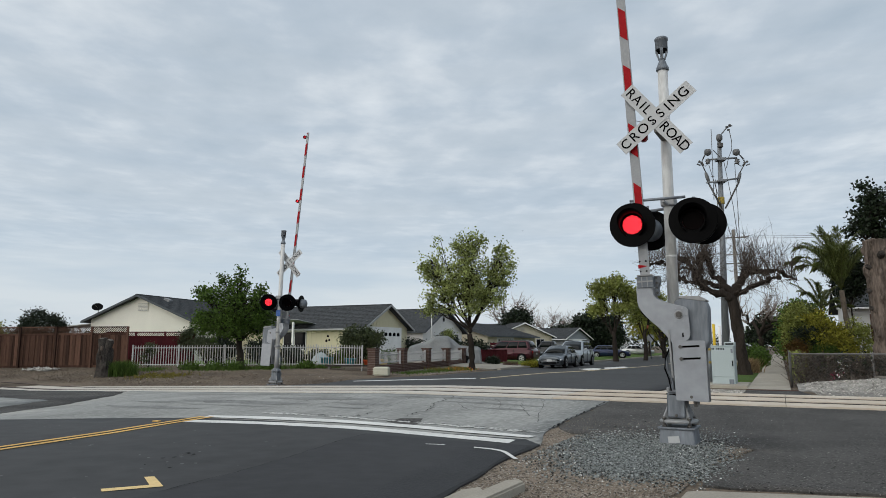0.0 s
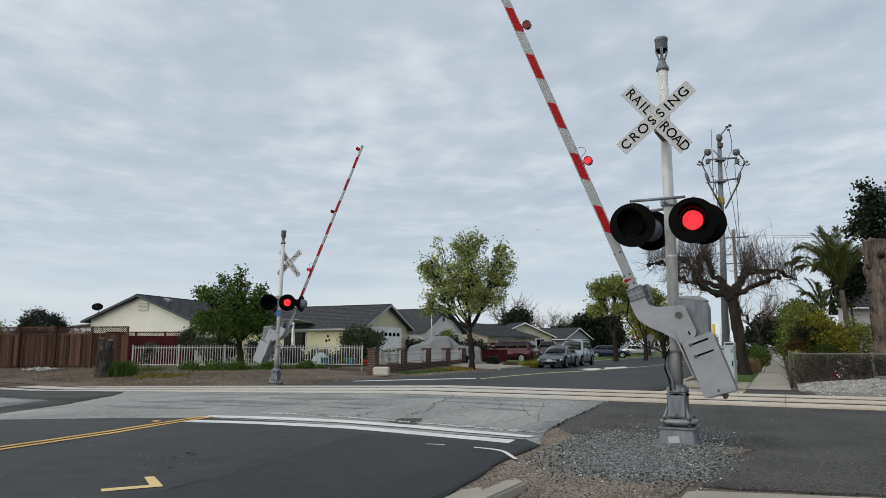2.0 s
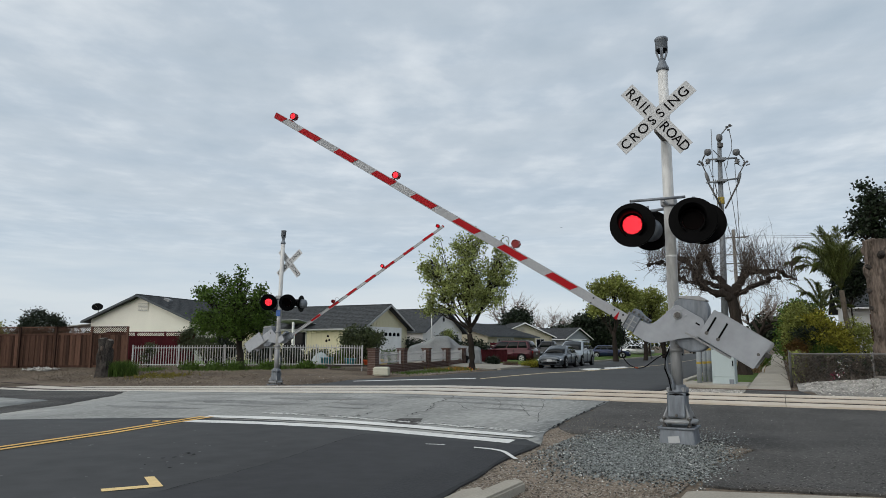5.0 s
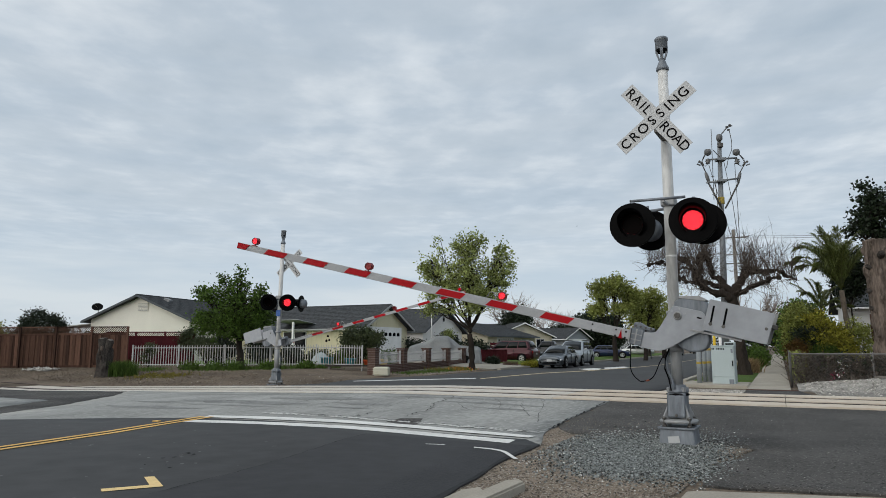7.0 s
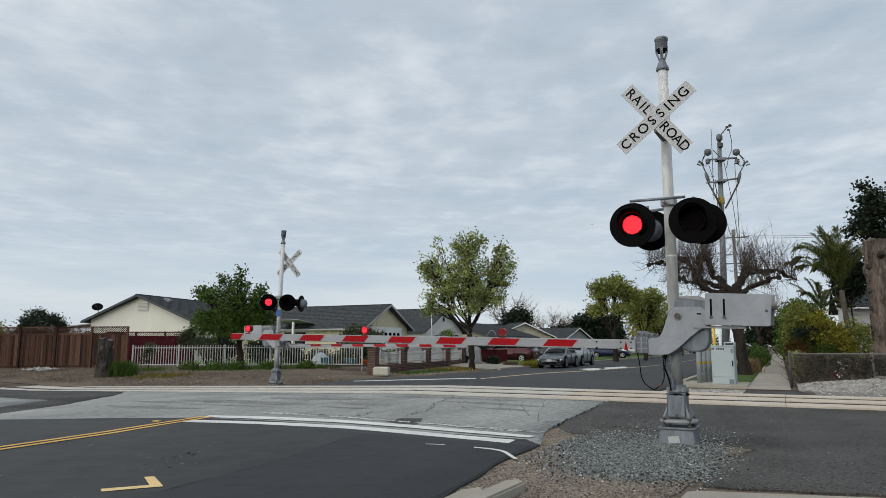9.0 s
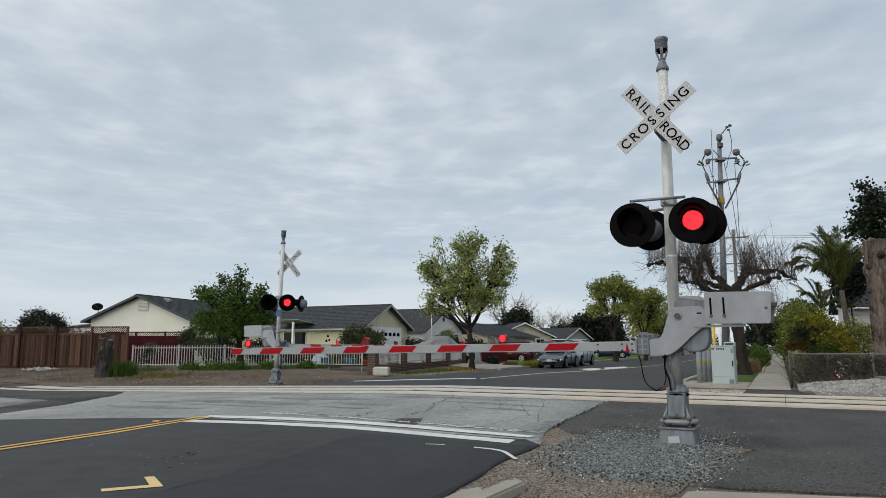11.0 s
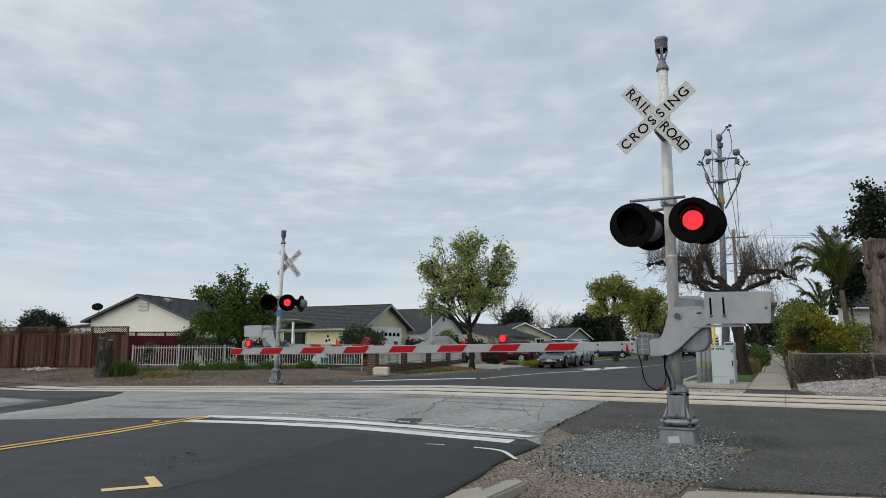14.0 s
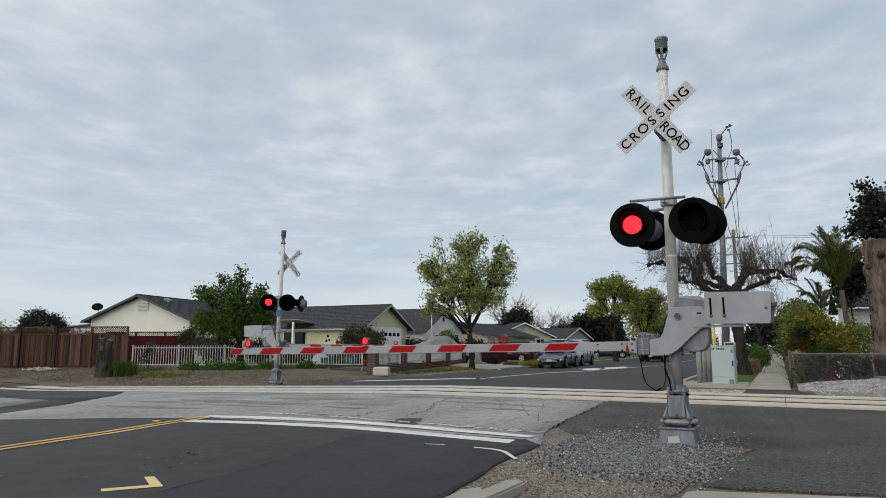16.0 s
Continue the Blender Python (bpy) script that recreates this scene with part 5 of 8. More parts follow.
def blades(name, label, area, count, height, material, seed, category="grass"):
    """Tufts of grass blades inside a list of (x, y, spread) spots."""
    rng2 = np.random.default_rng(seed)
    vs, fs = [], []
    for i in range(count):
        x, y, s = area[rng2.integers(0, len(area))]
        x, y = x + rng2.normal(0, s), y + rng2.normal(0, s)
        z = ground_height(x, y)
        a, h, w = rng2.uniform(0, 6.28), height * rng2.uniform(0.4, 1.2), 0.012 + 0.01 * rng2.random()
        dx, dy = rng2.normal(0, 0.35 * h, 2)
        k = len(vs)
        c, q = math.cos(a) * w, math.sin(a) * w
        vs += [(x - c, y - q, z - 0.02), (x + c, y + q, z - 0.02), (x + dx * 0.4 + c * 0.7, y + dy * 0.4 + q * 0.7, z + h * 0.6), (x + dx * 0.4 - c * 0.7, y + dy * 0.4 - q * 0.7, z + h * 0.6), (x + dx, y + dy, z + h)]
        fs += [(k, k + 1, k + 2, k + 3), (k + 3, k + 2, k + 4)]
    me = bpy.data.meshes.new(name)
    me.from_pydata(vs, [], fs)
    me.materials.append(material)
    return tagged(new(name, me), label, category, kind="stuff")


# ---- houses ----
def house(m, label, width, length, eave, ridge, wall, roof, over=0.45, features=(), trim="trim_grey"):
    """Gable house: x across the gable, y back along the ridge; features on the front gable (side 'g'), the -x side ('l') or +x side ('r')."""
    h = thing("house", m, label, "house")
    w = width / 2
    th = 0.16
    # walls
    def pentagon(y0, y1):
        return plate([(-w, -0.3), (w, -0.3), (w, eave), (0, ridge - 0.12), (-w, eave)], y0, y1)
    front = part("wall", pentagon(0, th), M[wall], h, "stucco gable wall")
    part("wall", pentagon(length - th, length), M[wall], h)
    for s in (-1, 1):
        part("wall", box(min(s * w, s * (w - th)), max(s * w, s * (w - th)), th, length - th, -0.3, eave), M[wall], h)
    # roof slopes in shingle courses
    slope = math.atan2(ridge - eave, w)
    run = math.hypot(w, ridge - eave) + over
    for s in (-1, 1):
        bm = bmesh.new()
        def at(d, z, y):
            return (s * (d * math.cos(slope) + z * math.sin(slope)), y, ridge - d * math.sin(slope) + z * math.cos(slope))
        # stepped profile: overlapping shingle courses on a solid slab
        n = int(run / 0.24)
        prof = []
        for i in range(n):
            prof += [(run * i / n, 0.05), (run * (i + 1) / n, 0.066)]
        prof += [(run, -0.06), (0, -0.06)]
        ends = [[bm.verts.new(at(d, z, y)) for d, z in prof] for y in (-over, length + over)]
        k = len(prof)
        for i in range(k):
            bm.faces.new((ends[0][i], ends[0][(i + 1) % k], ends[1][(i + 1) % k], ends[1][i]))
        bm.faces.new(ends[0])
        bm.faces.new(ends[1][::-1])
        bmesh.ops.recalc_face_normals(bm, faces=bm.faces[:])
        part("roof", bm, M[roof], h, "shingled roof slope")
        # barge board and gutter
        for y in (-over - 0.03, length + over):
            d = run + 0.02
            pts = [(0, ridge + 0.05), (s * d * math.cos(slope), ridge + 0.05 - d * math.sin(slope)), (s * d * math.cos(slope), ridge - 0.11 - d * math.sin(slope)), (0, ridge - 0.11)]
            part("barge_board", plate(pts, y, y + 0.03), M[trim], h)
        e = run * math.cos(slope)
        ze = ridge - run * math.sin(slope)
        part("gutter", box(min(s * e, s * (e + 0.1)), max(s * e, s * (e + 0.1)), -over, length + over, ze - 0.1, ze + 0.02, 0.02), M[trim], h)
    part("ridge_cap", box(-0.12, 0.12, -over, length + over, ridge + 0.02, ridge + 0.07, 0.02), M[roof], h)
    # openings: (side, kind, centre, sill, width, height)
    for side, kind, c, z, ww, hh in features:
        base = {"g": pose(c, 0, z), "l": pose(-w, c, z, 0, 0, -90), "r": pose(w, c, z, 0, 0, 90)}[side]
        if kind == "window":
            win = part("window", box(-ww / 2 - 0.07, ww / 2 + 0.07, -0.05, -0.002, -0.07, hh + 0.07, 0.01), M["white_paint"], h, "white framed window", base)
            for a, b in ((-ww / 2, -0.025), (0.025, ww / 2)):
                part("pane", box(a, b, -0.058, -0.052, 0, hh), M["glass"], win)
            part("sill", box(-ww / 2 - 0.1, ww / 2 + 0.1, -0.11, -0.052, -0.11, -0.07, 0.008), M["white_paint"], win)
        elif kind == "garage":
            gd = part("garage_door", box(-ww / 2, ww / 2, -0.05, -0.002, 0, hh), M["white_paint"], h, "white panelled garage door", base)
            part("garage_frame", plate([(-ww / 2 - 0.16, 0), (-ww / 2, 0), (-ww / 2, hh), (ww / 2, hh), (ww / 2, 0), (ww / 2 + 0.16, 0), (ww / 2 + 0.16, hh + 0.18), (-ww / 2 - 0.16, hh + 0.18)], -0.07, -0.003), M["white_paint"], h, "", base)
            for r in range(4):
                for q in range(8):
                    x0 = -ww / 2 + 0.06 + q * (ww - 0.06) / 8
                    z0 = 0.05 + r * hh / 4
                    if r == 3:
                        part("pane", plate([(x0 + 0.06, z0 + 0.08), (x0 + ww / 8 - 0.12, z0 + 0.08), (x0 + ww / 8 - 0.12, z0 + 0.28), (x0 + ww / 16 - 0.03, z0 + 0.36), (x0 + 0.06, z0 + 0.28)], -0.058, -0.052), M["glass"], gd)
                    else:
                        part("panel", box(x0, x0 + ww / 8 - 0.08, -0.062, -0.052, z0 + 0.04, z0 + hh / 4 - 0.08, 0.012), M["white_paint"], gd)
        elif kind == "vent":
            v = part("gable_vent", box(-ww / 2, ww / 2, -0.04, -0.002, 0, hh, 0.006), M[wall], h, "louvred gable vent", base)
            k = 6
            for i in range(k):
                part("louvre", box(-ww / 2 + 0.04, ww / 2 - 0.04, -0.055, -0.042, 0.04 + i * (hh - 0.06) / k, 0.015 + (i + 0.7) * (hh - 0.06) / k), M["pipe_grey"], v)
        elif kind == "round_vent":
            v = part("gable_vent", lathe([(ww / 2, 0), (ww / 2, 0.04)], 20, pose(0, 0, 0, 90, 0, 0) @ Matrix.Scale(0.72, 4, (1, 0, 0))), M["white_paint"], h, "oval gable vent", base)
            part("louvre", lathe([(ww / 2.9, 0.041), (ww / 2.9, 0.05)], 20, pose(0, 0, 0, 90, 0, 0) @ Matrix.Scale(0.72, 4, (1, 0, 0))), M["black"], v)
        elif kind == "door":
            d = part("door", box(-ww / 2, ww / 2, -0.05, -0.002, 0, hh, 0.006), M["trim_grey"], h, "dark front door", base)
            part("door_handle", tube((ww * 0.38, -0.1, hh * 0.47), (ww * 0.38, -0.05, hh * 0.47), 0.03, sides=8), M["chrome"], d)
        elif kind == "battens":
            k = int(ww / 0.4)
            for i in range(k + 1):
                part("batten", box(-0.025, 0.025, -0.02, -0.002, 0, hh), M[wall], h, "", base @ pose(-ww / 2 + i * ww / k, 0, 0))
        elif kind == "ornament":
            for x, zz, r in ((0, 0, 0.10), (0.24, 0.05, 0.08), (0.12, 0.32, 0.09)):
                part("wall_ornament", lathe([(r, 0), (r * 0.8, 0.03)], 10, pose(0, 0, 0, 90, 0, 0)), M["black"], h, "dark metal wall ornament", base @ pose(x, 0, zz))
    return h


# ---- cars ----
def wheel_meshes(r):
    tyre = mesh_of("tyre", lathe([(r * 0.60, -0.07), (r * 0.66, -0.10), (r * 0.92, -0.11), (r, -0.08), (r, 0.08), (r * 0.92, 0.11), (r * 0.66, 0.10), (r * 0.60, 0.07)], 24, pose(0, 0, 0, 90, 0, 0)), M["rubber"])
    bm = lathe([(r * 0.62, -0.10), (r * 0.67, -0.108), (r * 0.67, 0.108), (r * 0.62, 0.10)], 24, pose(0, 0, 0, 90, 0, 0))
    rim = mesh_of("rim", bm, M["chrome"])
    sp = bmesh.new()
    for i in range(5):
        a = 2 * math.pi * i / 5
        for s in (-1, 1):
            q = [(r * 0.10, 0.16), (r * 0.60, 0.30)]
            pts = [(r * 0.16, a + 0.45), (r * 0.56, a + 0.30), (r * 0.56, a + 0.95), (r * 0.16, a + 0.8)]
            vs = [sp.verts.new((d * math.cos(b), s * 0.1035, d * math.sin(b))) for d, b in pts]
            sp.faces.new(vs)
    spokes = mesh_of("rim_gap", sp, M["black"])
    return tyre, rim, spokes


WHEELS = wheel_meshes(0.33)


def car(m, label, paint, L=4.6, W=1.80, H=1.45, hood=0.95, belt=0.98, cab=(0.9, -1.75, 0.15, -1.25), group="parked cars", rails=False, bed=False):
    """x forward, y left. cab: windscreen foot, rear foot, roof front, roof rear."""
    c = thing("car", m, label, "car", group)
    w, f, r = W / 2, L / 2, -L / 2
    tail = belt - 0.04 if bed or H > 1.55 else belt + 0.03
    st = [(f + 0.02, 0.62, 0.34, 0.56), (f - 0.05, 0.80, 0.22, 0.68), (f - 0.16, 0.91, 0.19, hood - 0.17), (f - 0.40, 0.97, 0.19, hood - 0.08), (f - 0.85, 1.0, 0.19, hood - 0.03), (cab[0] + 0.25, 1.0, 0.19, hood + 0.01), (cab[0], 0.995, 0.19, belt), (0, 0.99, 0.19, belt + 0.01), (cab[1] + 0.3, 1.0, 0.19, belt + 0.03), (cab[1], 1.0, 0.20, tail), (r + 0.35, 0.97, 0.22, tail - 0.02), (r + 0.12, 0.92, 0.26, tail - 0.06), (r + 0.02, 0.84, 0.34, tail - 0.16), (r, 0.78, 0.42, tail - 0.24)]
    st = sorted(st, key=lambda q: -q[0])
    bm = bmesh.new()
    prev = None
    for x, k, z0, z1 in st:
        ww = w * k
        zs = z0 + (z1 - z0) * 0.62
        ring = [(-ww * 0.86, z0), (-ww * 0.97, z0 + 0.08), (-ww * 0.985, z0 + 0.22), (-ww, zs - 0.06), (-ww * 0.985, zs + 0.04), (-ww * 0.965, z1 - 0.07), (-ww * 0.90, z1 - 0.005), (-ww * 0.6, z1 + 0.035), (0, z1 + 0.05)]
        ring = ring + [(-y, z) for y, z in reversed(ring[:-1])]
        row = [bm.verts.new((x, y, z)) for y, z in ring]
        n = len(row)
        if prev:
            for i in range(n):
                bm.faces.new((prev[i], prev[(i + 1) % n], row[(i + 1) % n], row[i])).smooth = True
        else:
            bm.faces.new(row)
        prev = row
    bm.faces.new(prev[::-1])
    bmesh.ops.recalc_face_normals(bm, faces=bm.faces[:])
    part("body", bm, M[paint], c, "painted car body")
    part("sill", box(r + 0.5, f - 0.5, -w * 0.99, w * 0.99, 0.17, 0.27, 0.03), M["black"], c, "black lower sill")

    # cabin with curved pillars, roof and glass bands
    def ring4(x0, x1, z, wy):
        return [(x0, -wy, z), (x0, wy, z), (x1, wy, z), (x1, -wy, z)]
    lo, hi = ring4(cab[1], cab[0], belt - 0.02, w * 0.93), ring4(cab[3], cab[2], H - 0.03, w * 0.70)
    cb = bmesh.new()
    prev = None
    for k, (z, u) in enumerate(((0, 0), (0.35, 0.30), (0.7, 0.64), (0.9, 0.86), (0.97, 0.955), (1.02, 1.12), (1.05, 1.45))):
        zz = belt - 0.02 + (H - 0.02 - belt) * z
        x0, x1 = cab[1] + (cab[3] - cab[1]) * u, cab[0] + (cab[2] - cab[0]) * u
        wy = w * (0.93 - 0.23 * u)
        ring = [(x0, -wy * 0.86), (x0 - 0.05, 0), (x0, wy * 0.86), (x0 + 0.10, wy), ((x0 + x1) / 2, wy * 1.015), (x1 - 0.10, wy), (x1, wy * 0.86), (x1 + 0.07, 0), (x1, -wy * 0.86), (x1 - 0.10, -wy), ((x0 + x1) / 2, -wy * 1.015), (x0 + 0.10, -wy)]
        row = [cb.verts.new((x, y, zz)) for x, y in ring]
        if prev:
            for i in range(12):
                cb.faces.new((prev[i], prev[(i + 1) % 12], row[(i + 1) % 12], row[i])).smooth = True
        prev = row
    cb.faces.new(prev)
    bmesh.ops.recalc_face_normals(cb, faces=cb.faces[:])
    part("cabin", cb, M[paint], c)

    def pane(name, quad, lab="dark car window", off=0.03, curve=0.0):
        pb = bmesh.new()
        q = [Vector(p) for p in quad]
        nrm = (q[1] - q[0]).cross(q[3] - q[0]).normalized()
        cen = sum(q, Vector()) / 4
        if nrm.dot(cen - Vector((cab[1] * 0.5 + cab[0] * 0.5, 0, belt))) < 0:
            nrm = -nrm
        cols = []
        for k in range(7):
            u = k / 6
            h = nrm * (off + curve * (1 - (2 * u - 1) ** 2))
            cols.append([pb.verts.new(q[0].lerp(q[1], u) + h), pb.verts.new(q[3].lerp(q[2], u) + h), pb.verts.new(q[3].lerp(q[2], u) - nrm * 0.05), pb.verts.new(q[0].lerp(q[1], u) - nrm * 0.05)])
        for a, b in zip(cols, cols[1:]):
            for i in range(4):
                pb.faces.new((a[i], a[(i + 1) % 4], b[(i + 1) % 4], b[i])).smooth = i == 0
        pb.faces.new(cols[0])
        pb.faces.new(cols[-1][::-1])
        bmesh.ops.recalc_face_normals(pb, faces=pb.faces[:])
        part(name, pb, M["car_glass"], c, lab)

    def lerp4(p00, p10, p11, p01, u0, u1, v0, v1, cut=0.0):
        P = [Vector(p) for p in (p00, p10, p11, p01)]
        def at(u, v):
            return P[0].lerp(P[1], u).lerp(P[3].lerp(P[2], u), v)
        return [at(u0, v0), at(u1, v0), at(u1 - cut * (u1 - u0), v1), at(u0, v1)]
    pane("windscreen", lerp4(lo[3], lo[2], hi[2], hi[3], 0.07, 0.93, 0.08, 0.90), curve=0.065)
    pane("rear_window", lerp4(lo[0], lo[1], hi[1], hi[0], 0.09, 0.91, 0.16, 0.86), curve=0.045)
    for A, B, C, D in ((lo[1], lo[2], hi[2], hi[1]), (lo[0], lo[3], hi[3], hi[0])):
        if bed:
            pane("side_window", lerp4(A, B, C, D, 0.12, 0.90, 0.14, 0.88))
        else:
            pane("side_window", lerp4(A, B, C, D, 0.07, 0.30, 0.16, 0.86))
            pane("side_window", lerp4(A, B, C, D, 0.325, 0.60, 0.12, 0.88))
            pane("side_window", lerp4(A, B, C, D, 0.625, 0.93, 0.12, 0.88))
    arch = mesh_of("wheel_arch", lathe([(0.395, -0.02), (0.395, 0.012), (0.36, 0.016)], 24, pose(0, 0, 0, 90, 0, 0)), M["black"])
    for x in (f - 0.86, r + 0.90):
        for s in (-1, 1):
            shared("wheel_arch", arch, c, pose(x, s * (w + 0.001), 0.34, 0, 0, 0 if s < 0 else 180))
            wh = thing("wheel", pose(x, s * (w - 0.07), 0.33), "", "")
            wh.parent = c
            for nm, me in zip(("tyre", "rim", "rim_gap"), WHEELS):
                shared(nm, me, wh, Matrix())
    seams = (cab[0] - 0.05, cab[0] - 1.12, cab[0] - 2.05) if not bed else (cab[0] - 0.05, cab[1] - 0.05)
    for s in (-1, 1):
        part("headlight", plate([(-0.17, -0.06), (0.13, -0.075), (0.28, 0.05), (-0.13, 0.075)], -0.06, 0.06, 0.02), M["headlamp"], c, "clear bright headlight", pose(f - 0.17, s * w * 0.66, hood - 0.27, 0, 0, 90 + (-24 if s > 0 else -156)))
        part("fog_lamp", box(-0.04, 0.04, -0.09, 0.09, -0.035, 0.035, 0.01), M["black"], c, "", pose(f - 0.03, s * w * 0.60, 0.36))
        part("tail_light", box(-0.10, 0.05, -0.13, 0.13, -0.11, 0.11, 0.03), M["red_lens"], c, "red tail light", pose(r + 0.10, s * w * 0.74, tail - 0.22))
        part("mirror", box(-0.07, 0.06, -0.10, 0.10, -0.065, 0.065, 0.03), M[paint], c, "", pose(cab[0] - 0.32, s * (w + 0.07), belt + 0.07))
        for x in seams:
            part("door_seam", box(x - 0.008, x + 0.008, s * w * 0.99 - 0.012, s * w * 0.99 + 0.012, 0.30, belt - 0.03), M["black"], c)
        for x in seams[:-1]:
            part("door_handle", box(x - 0.98, x - 0.80, s * w - 0.015, s * w + 0.022, belt - 0.17, belt - 0.13, 0.01), M[paint], c)
        if rails:
            part("roof_rail", box(cab[3] + 0.1, cab[2] - 0.1, s * w * 0.63 - 0.02, s * w * 0.63 + 0.02, H - 0.01, H + 0.05, 0.015), M["dark_steel"], c, "dark roof rail")
    part("grille", box(-0.04, 0.04, -w * 0.42, w * 0.42, -0.055, 0.055, 0.015), M["black"], c, "dark grille", pose(f - 0.02, 0, hood - 0.31))
    part("grille_bar", box(-0.045, 0.052, -w * 0.42, w * 0.42, -0.010, 0.010), M["chrome"], c, "chrome grille bar", pose(f - 0.02, 0, hood - 0.31))
    part("bumper_intake", box(-0.05, 0.03, -w * 0.52, w * 0.52, -0.055, 0.05, 0.015), M["black"], c, "", pose(f - 0.01, 0, 0.33))
    part("number_plate", box(0, 0.03, -0.15, 0.15, -0.075, 0.075), M["sign_white"], c, "blank pale number plate", pose(f + 0.012, 0, 0.47))
    part("rear_number_plate", box(-0.03, 0.0, -0.15, 0.15, -0.075, 0.075), M["sign_white"], c, "blank pale number plate", pose(r - 0.005, 0, tail - 0.35))
    return c
# ---- left side: fences, yards, houses ----
def along(a, b, d):
    """Points d apart from a to b, with the turn of the line."""
    va, vb = Vector(a), Vector(b)
    n = max(1, round((vb - va).length / d))
    ang = math.degrees(math.atan2(vb.y - va.y, vb.x - va.x))
    return [(va.lerp(vb, i / n), ang) for i in range(n + 1)]


def fence_base(x, y):
    return ground_height(x, y)


def cedar_fence():
    f = thing("wood_fence", Matrix(), "weathered brown cedar board fence with lattice top", "fence")
    a, b = (-42.4, 19.35), (-30.6, 25.1)
    rng2 = random.Random(3)
    boards = [mesh_of("board", box(-0.084, 0.084, -0.012, 0.012, 0.02 + 0.01 * k, 1.68, 0.004), M["cedar"]) for k in range(3)]
    pts = along(a, b, 0.15)
    for i, (p, ang) in enumerate(pts[:-1]):
        off = -0.014 if i % 2 else 0.014
        n = Vector((-math.sin(radians(ang)), math.cos(radians(ang))))
        shared("board", boards[i % 3], f, pose(p.x + n.x * off, p.y + n.y * off, fence_base(p.x, p.y), rng2.gauss(0, 0.2), rng2.gauss(0, 0.2), ang))
    post = mesh_of("post", box(-0.05, 0.05, -0.05, 0.05, -0.2, 2.12, 0.006), M["cedar"])
    posts = along(a, b, 1.85)
    for p, ang in posts:
        n = Vector((-math.sin(radians(ang)), math.cos(radians(ang))))
        shared("post", post, f, pose(p.x - n.x * 0.08, p.y - n.y * 0.08, fence_base(p.x, p.y), 0, 0, ang))
    for (p, ang), (q, _) in zip(posts, posts[1:]):
        L = (q - p).length
        z0, z1 = fence_base(p.x, p.y), fence_base(q.x, q.y)
        m = pose(p.x, p.y, z0, 0, -math.degrees(math.atan2(z1 - z0, L)), ang)
        for za, zb in ((0.0, 0.12), (1.68, 1.77), (2.06, 2.12)):
            part("rail", box(0, L, -0.04, 0.04, za, zb, 0.006), M["cedar"], f, "", m)
        lat = bmesh.new()
        k = -0.3
        while k < L:
            for s in (-1, 1):
                x0, x1 = (k, k + 0.29) if s > 0 else (k + 0.29, k)
                za, zb = 1.77, 2.06
                x0c, x1c = max(0.0, min(L, x0)), max(0.0, min(L, x1))
                if abs(x1 - x0) < 1e-6 or x0c == x1c:
                    continue
                ta, tb = (x0c - x0) / (x1 - x0), (x1c - x0) / (x1 - x0)
                A, B = Vector((x0c, 0.006 * s, za + ta * 0.29)), Vector((x1c, 0.006 * s, za + tb * 0.29))
                add_tube(lat, A, B, 0.013, sides=4)
            k += 0.095
        part("lattice", lat, M["cedar"], f, "diamond lattice strip", m)
    return f


def maroon_fence():
    f = thing("painted_fence", Matrix(), "maroon painted board fence with lattice top", "fence")
    a, b = (-34.6, 26.9), (-30.1, 29.1)
    board = mesh_of("board", box(-0.07, 0.07, -0.012, 0.012, -0.1, 1.58, 0.004), M["maroon_fence"])
    for p, ang in along(a, b, 0.145):
        shared("board", board, f, pose(p.x, p.y, fence_base(p.x, p.y), 0, 0, ang))
    for p, ang in along(a, b, 1.9):
        part("post", box(-0.05, 0.05, 0.02, 0.12, -0.2, 1.90, 0.006), M["maroon_fence"], f, "", pose(p.x, p.y, fence_base(p.x, p.y), 0, 0, ang))
    L = (Vector(b) - Vector(a)).length
    ang = along(a, b, 1)[0][1]
    m = pose(a[0], a[1], fence_base(*a), 0, 0, ang)
    part("rail", box(0, L, -0.03, 0.05, 1.58, 1.66), M["maroon_fence"], f, "", m)
    part("rail", box(0, L, -0.03, 0.05, 1.84, 1.90), M["maroon_fence"], f, "", m)
    lat = bmesh.new()
    k = 0.0
    while k < L - 0.2:
        add_tube(lat, (k, 0, 1.66), (k + 0.18, 0, 1.84), 0.012, sides=4)
        add_tube(lat, (k + 0.18, 0.01, 1.66), (k, 0.01, 1.84), 0.012, sides=4)
        k += 0.11
    part("lattice", lat, M["maroon_fence"], f, "lattice strip", m)
    return f


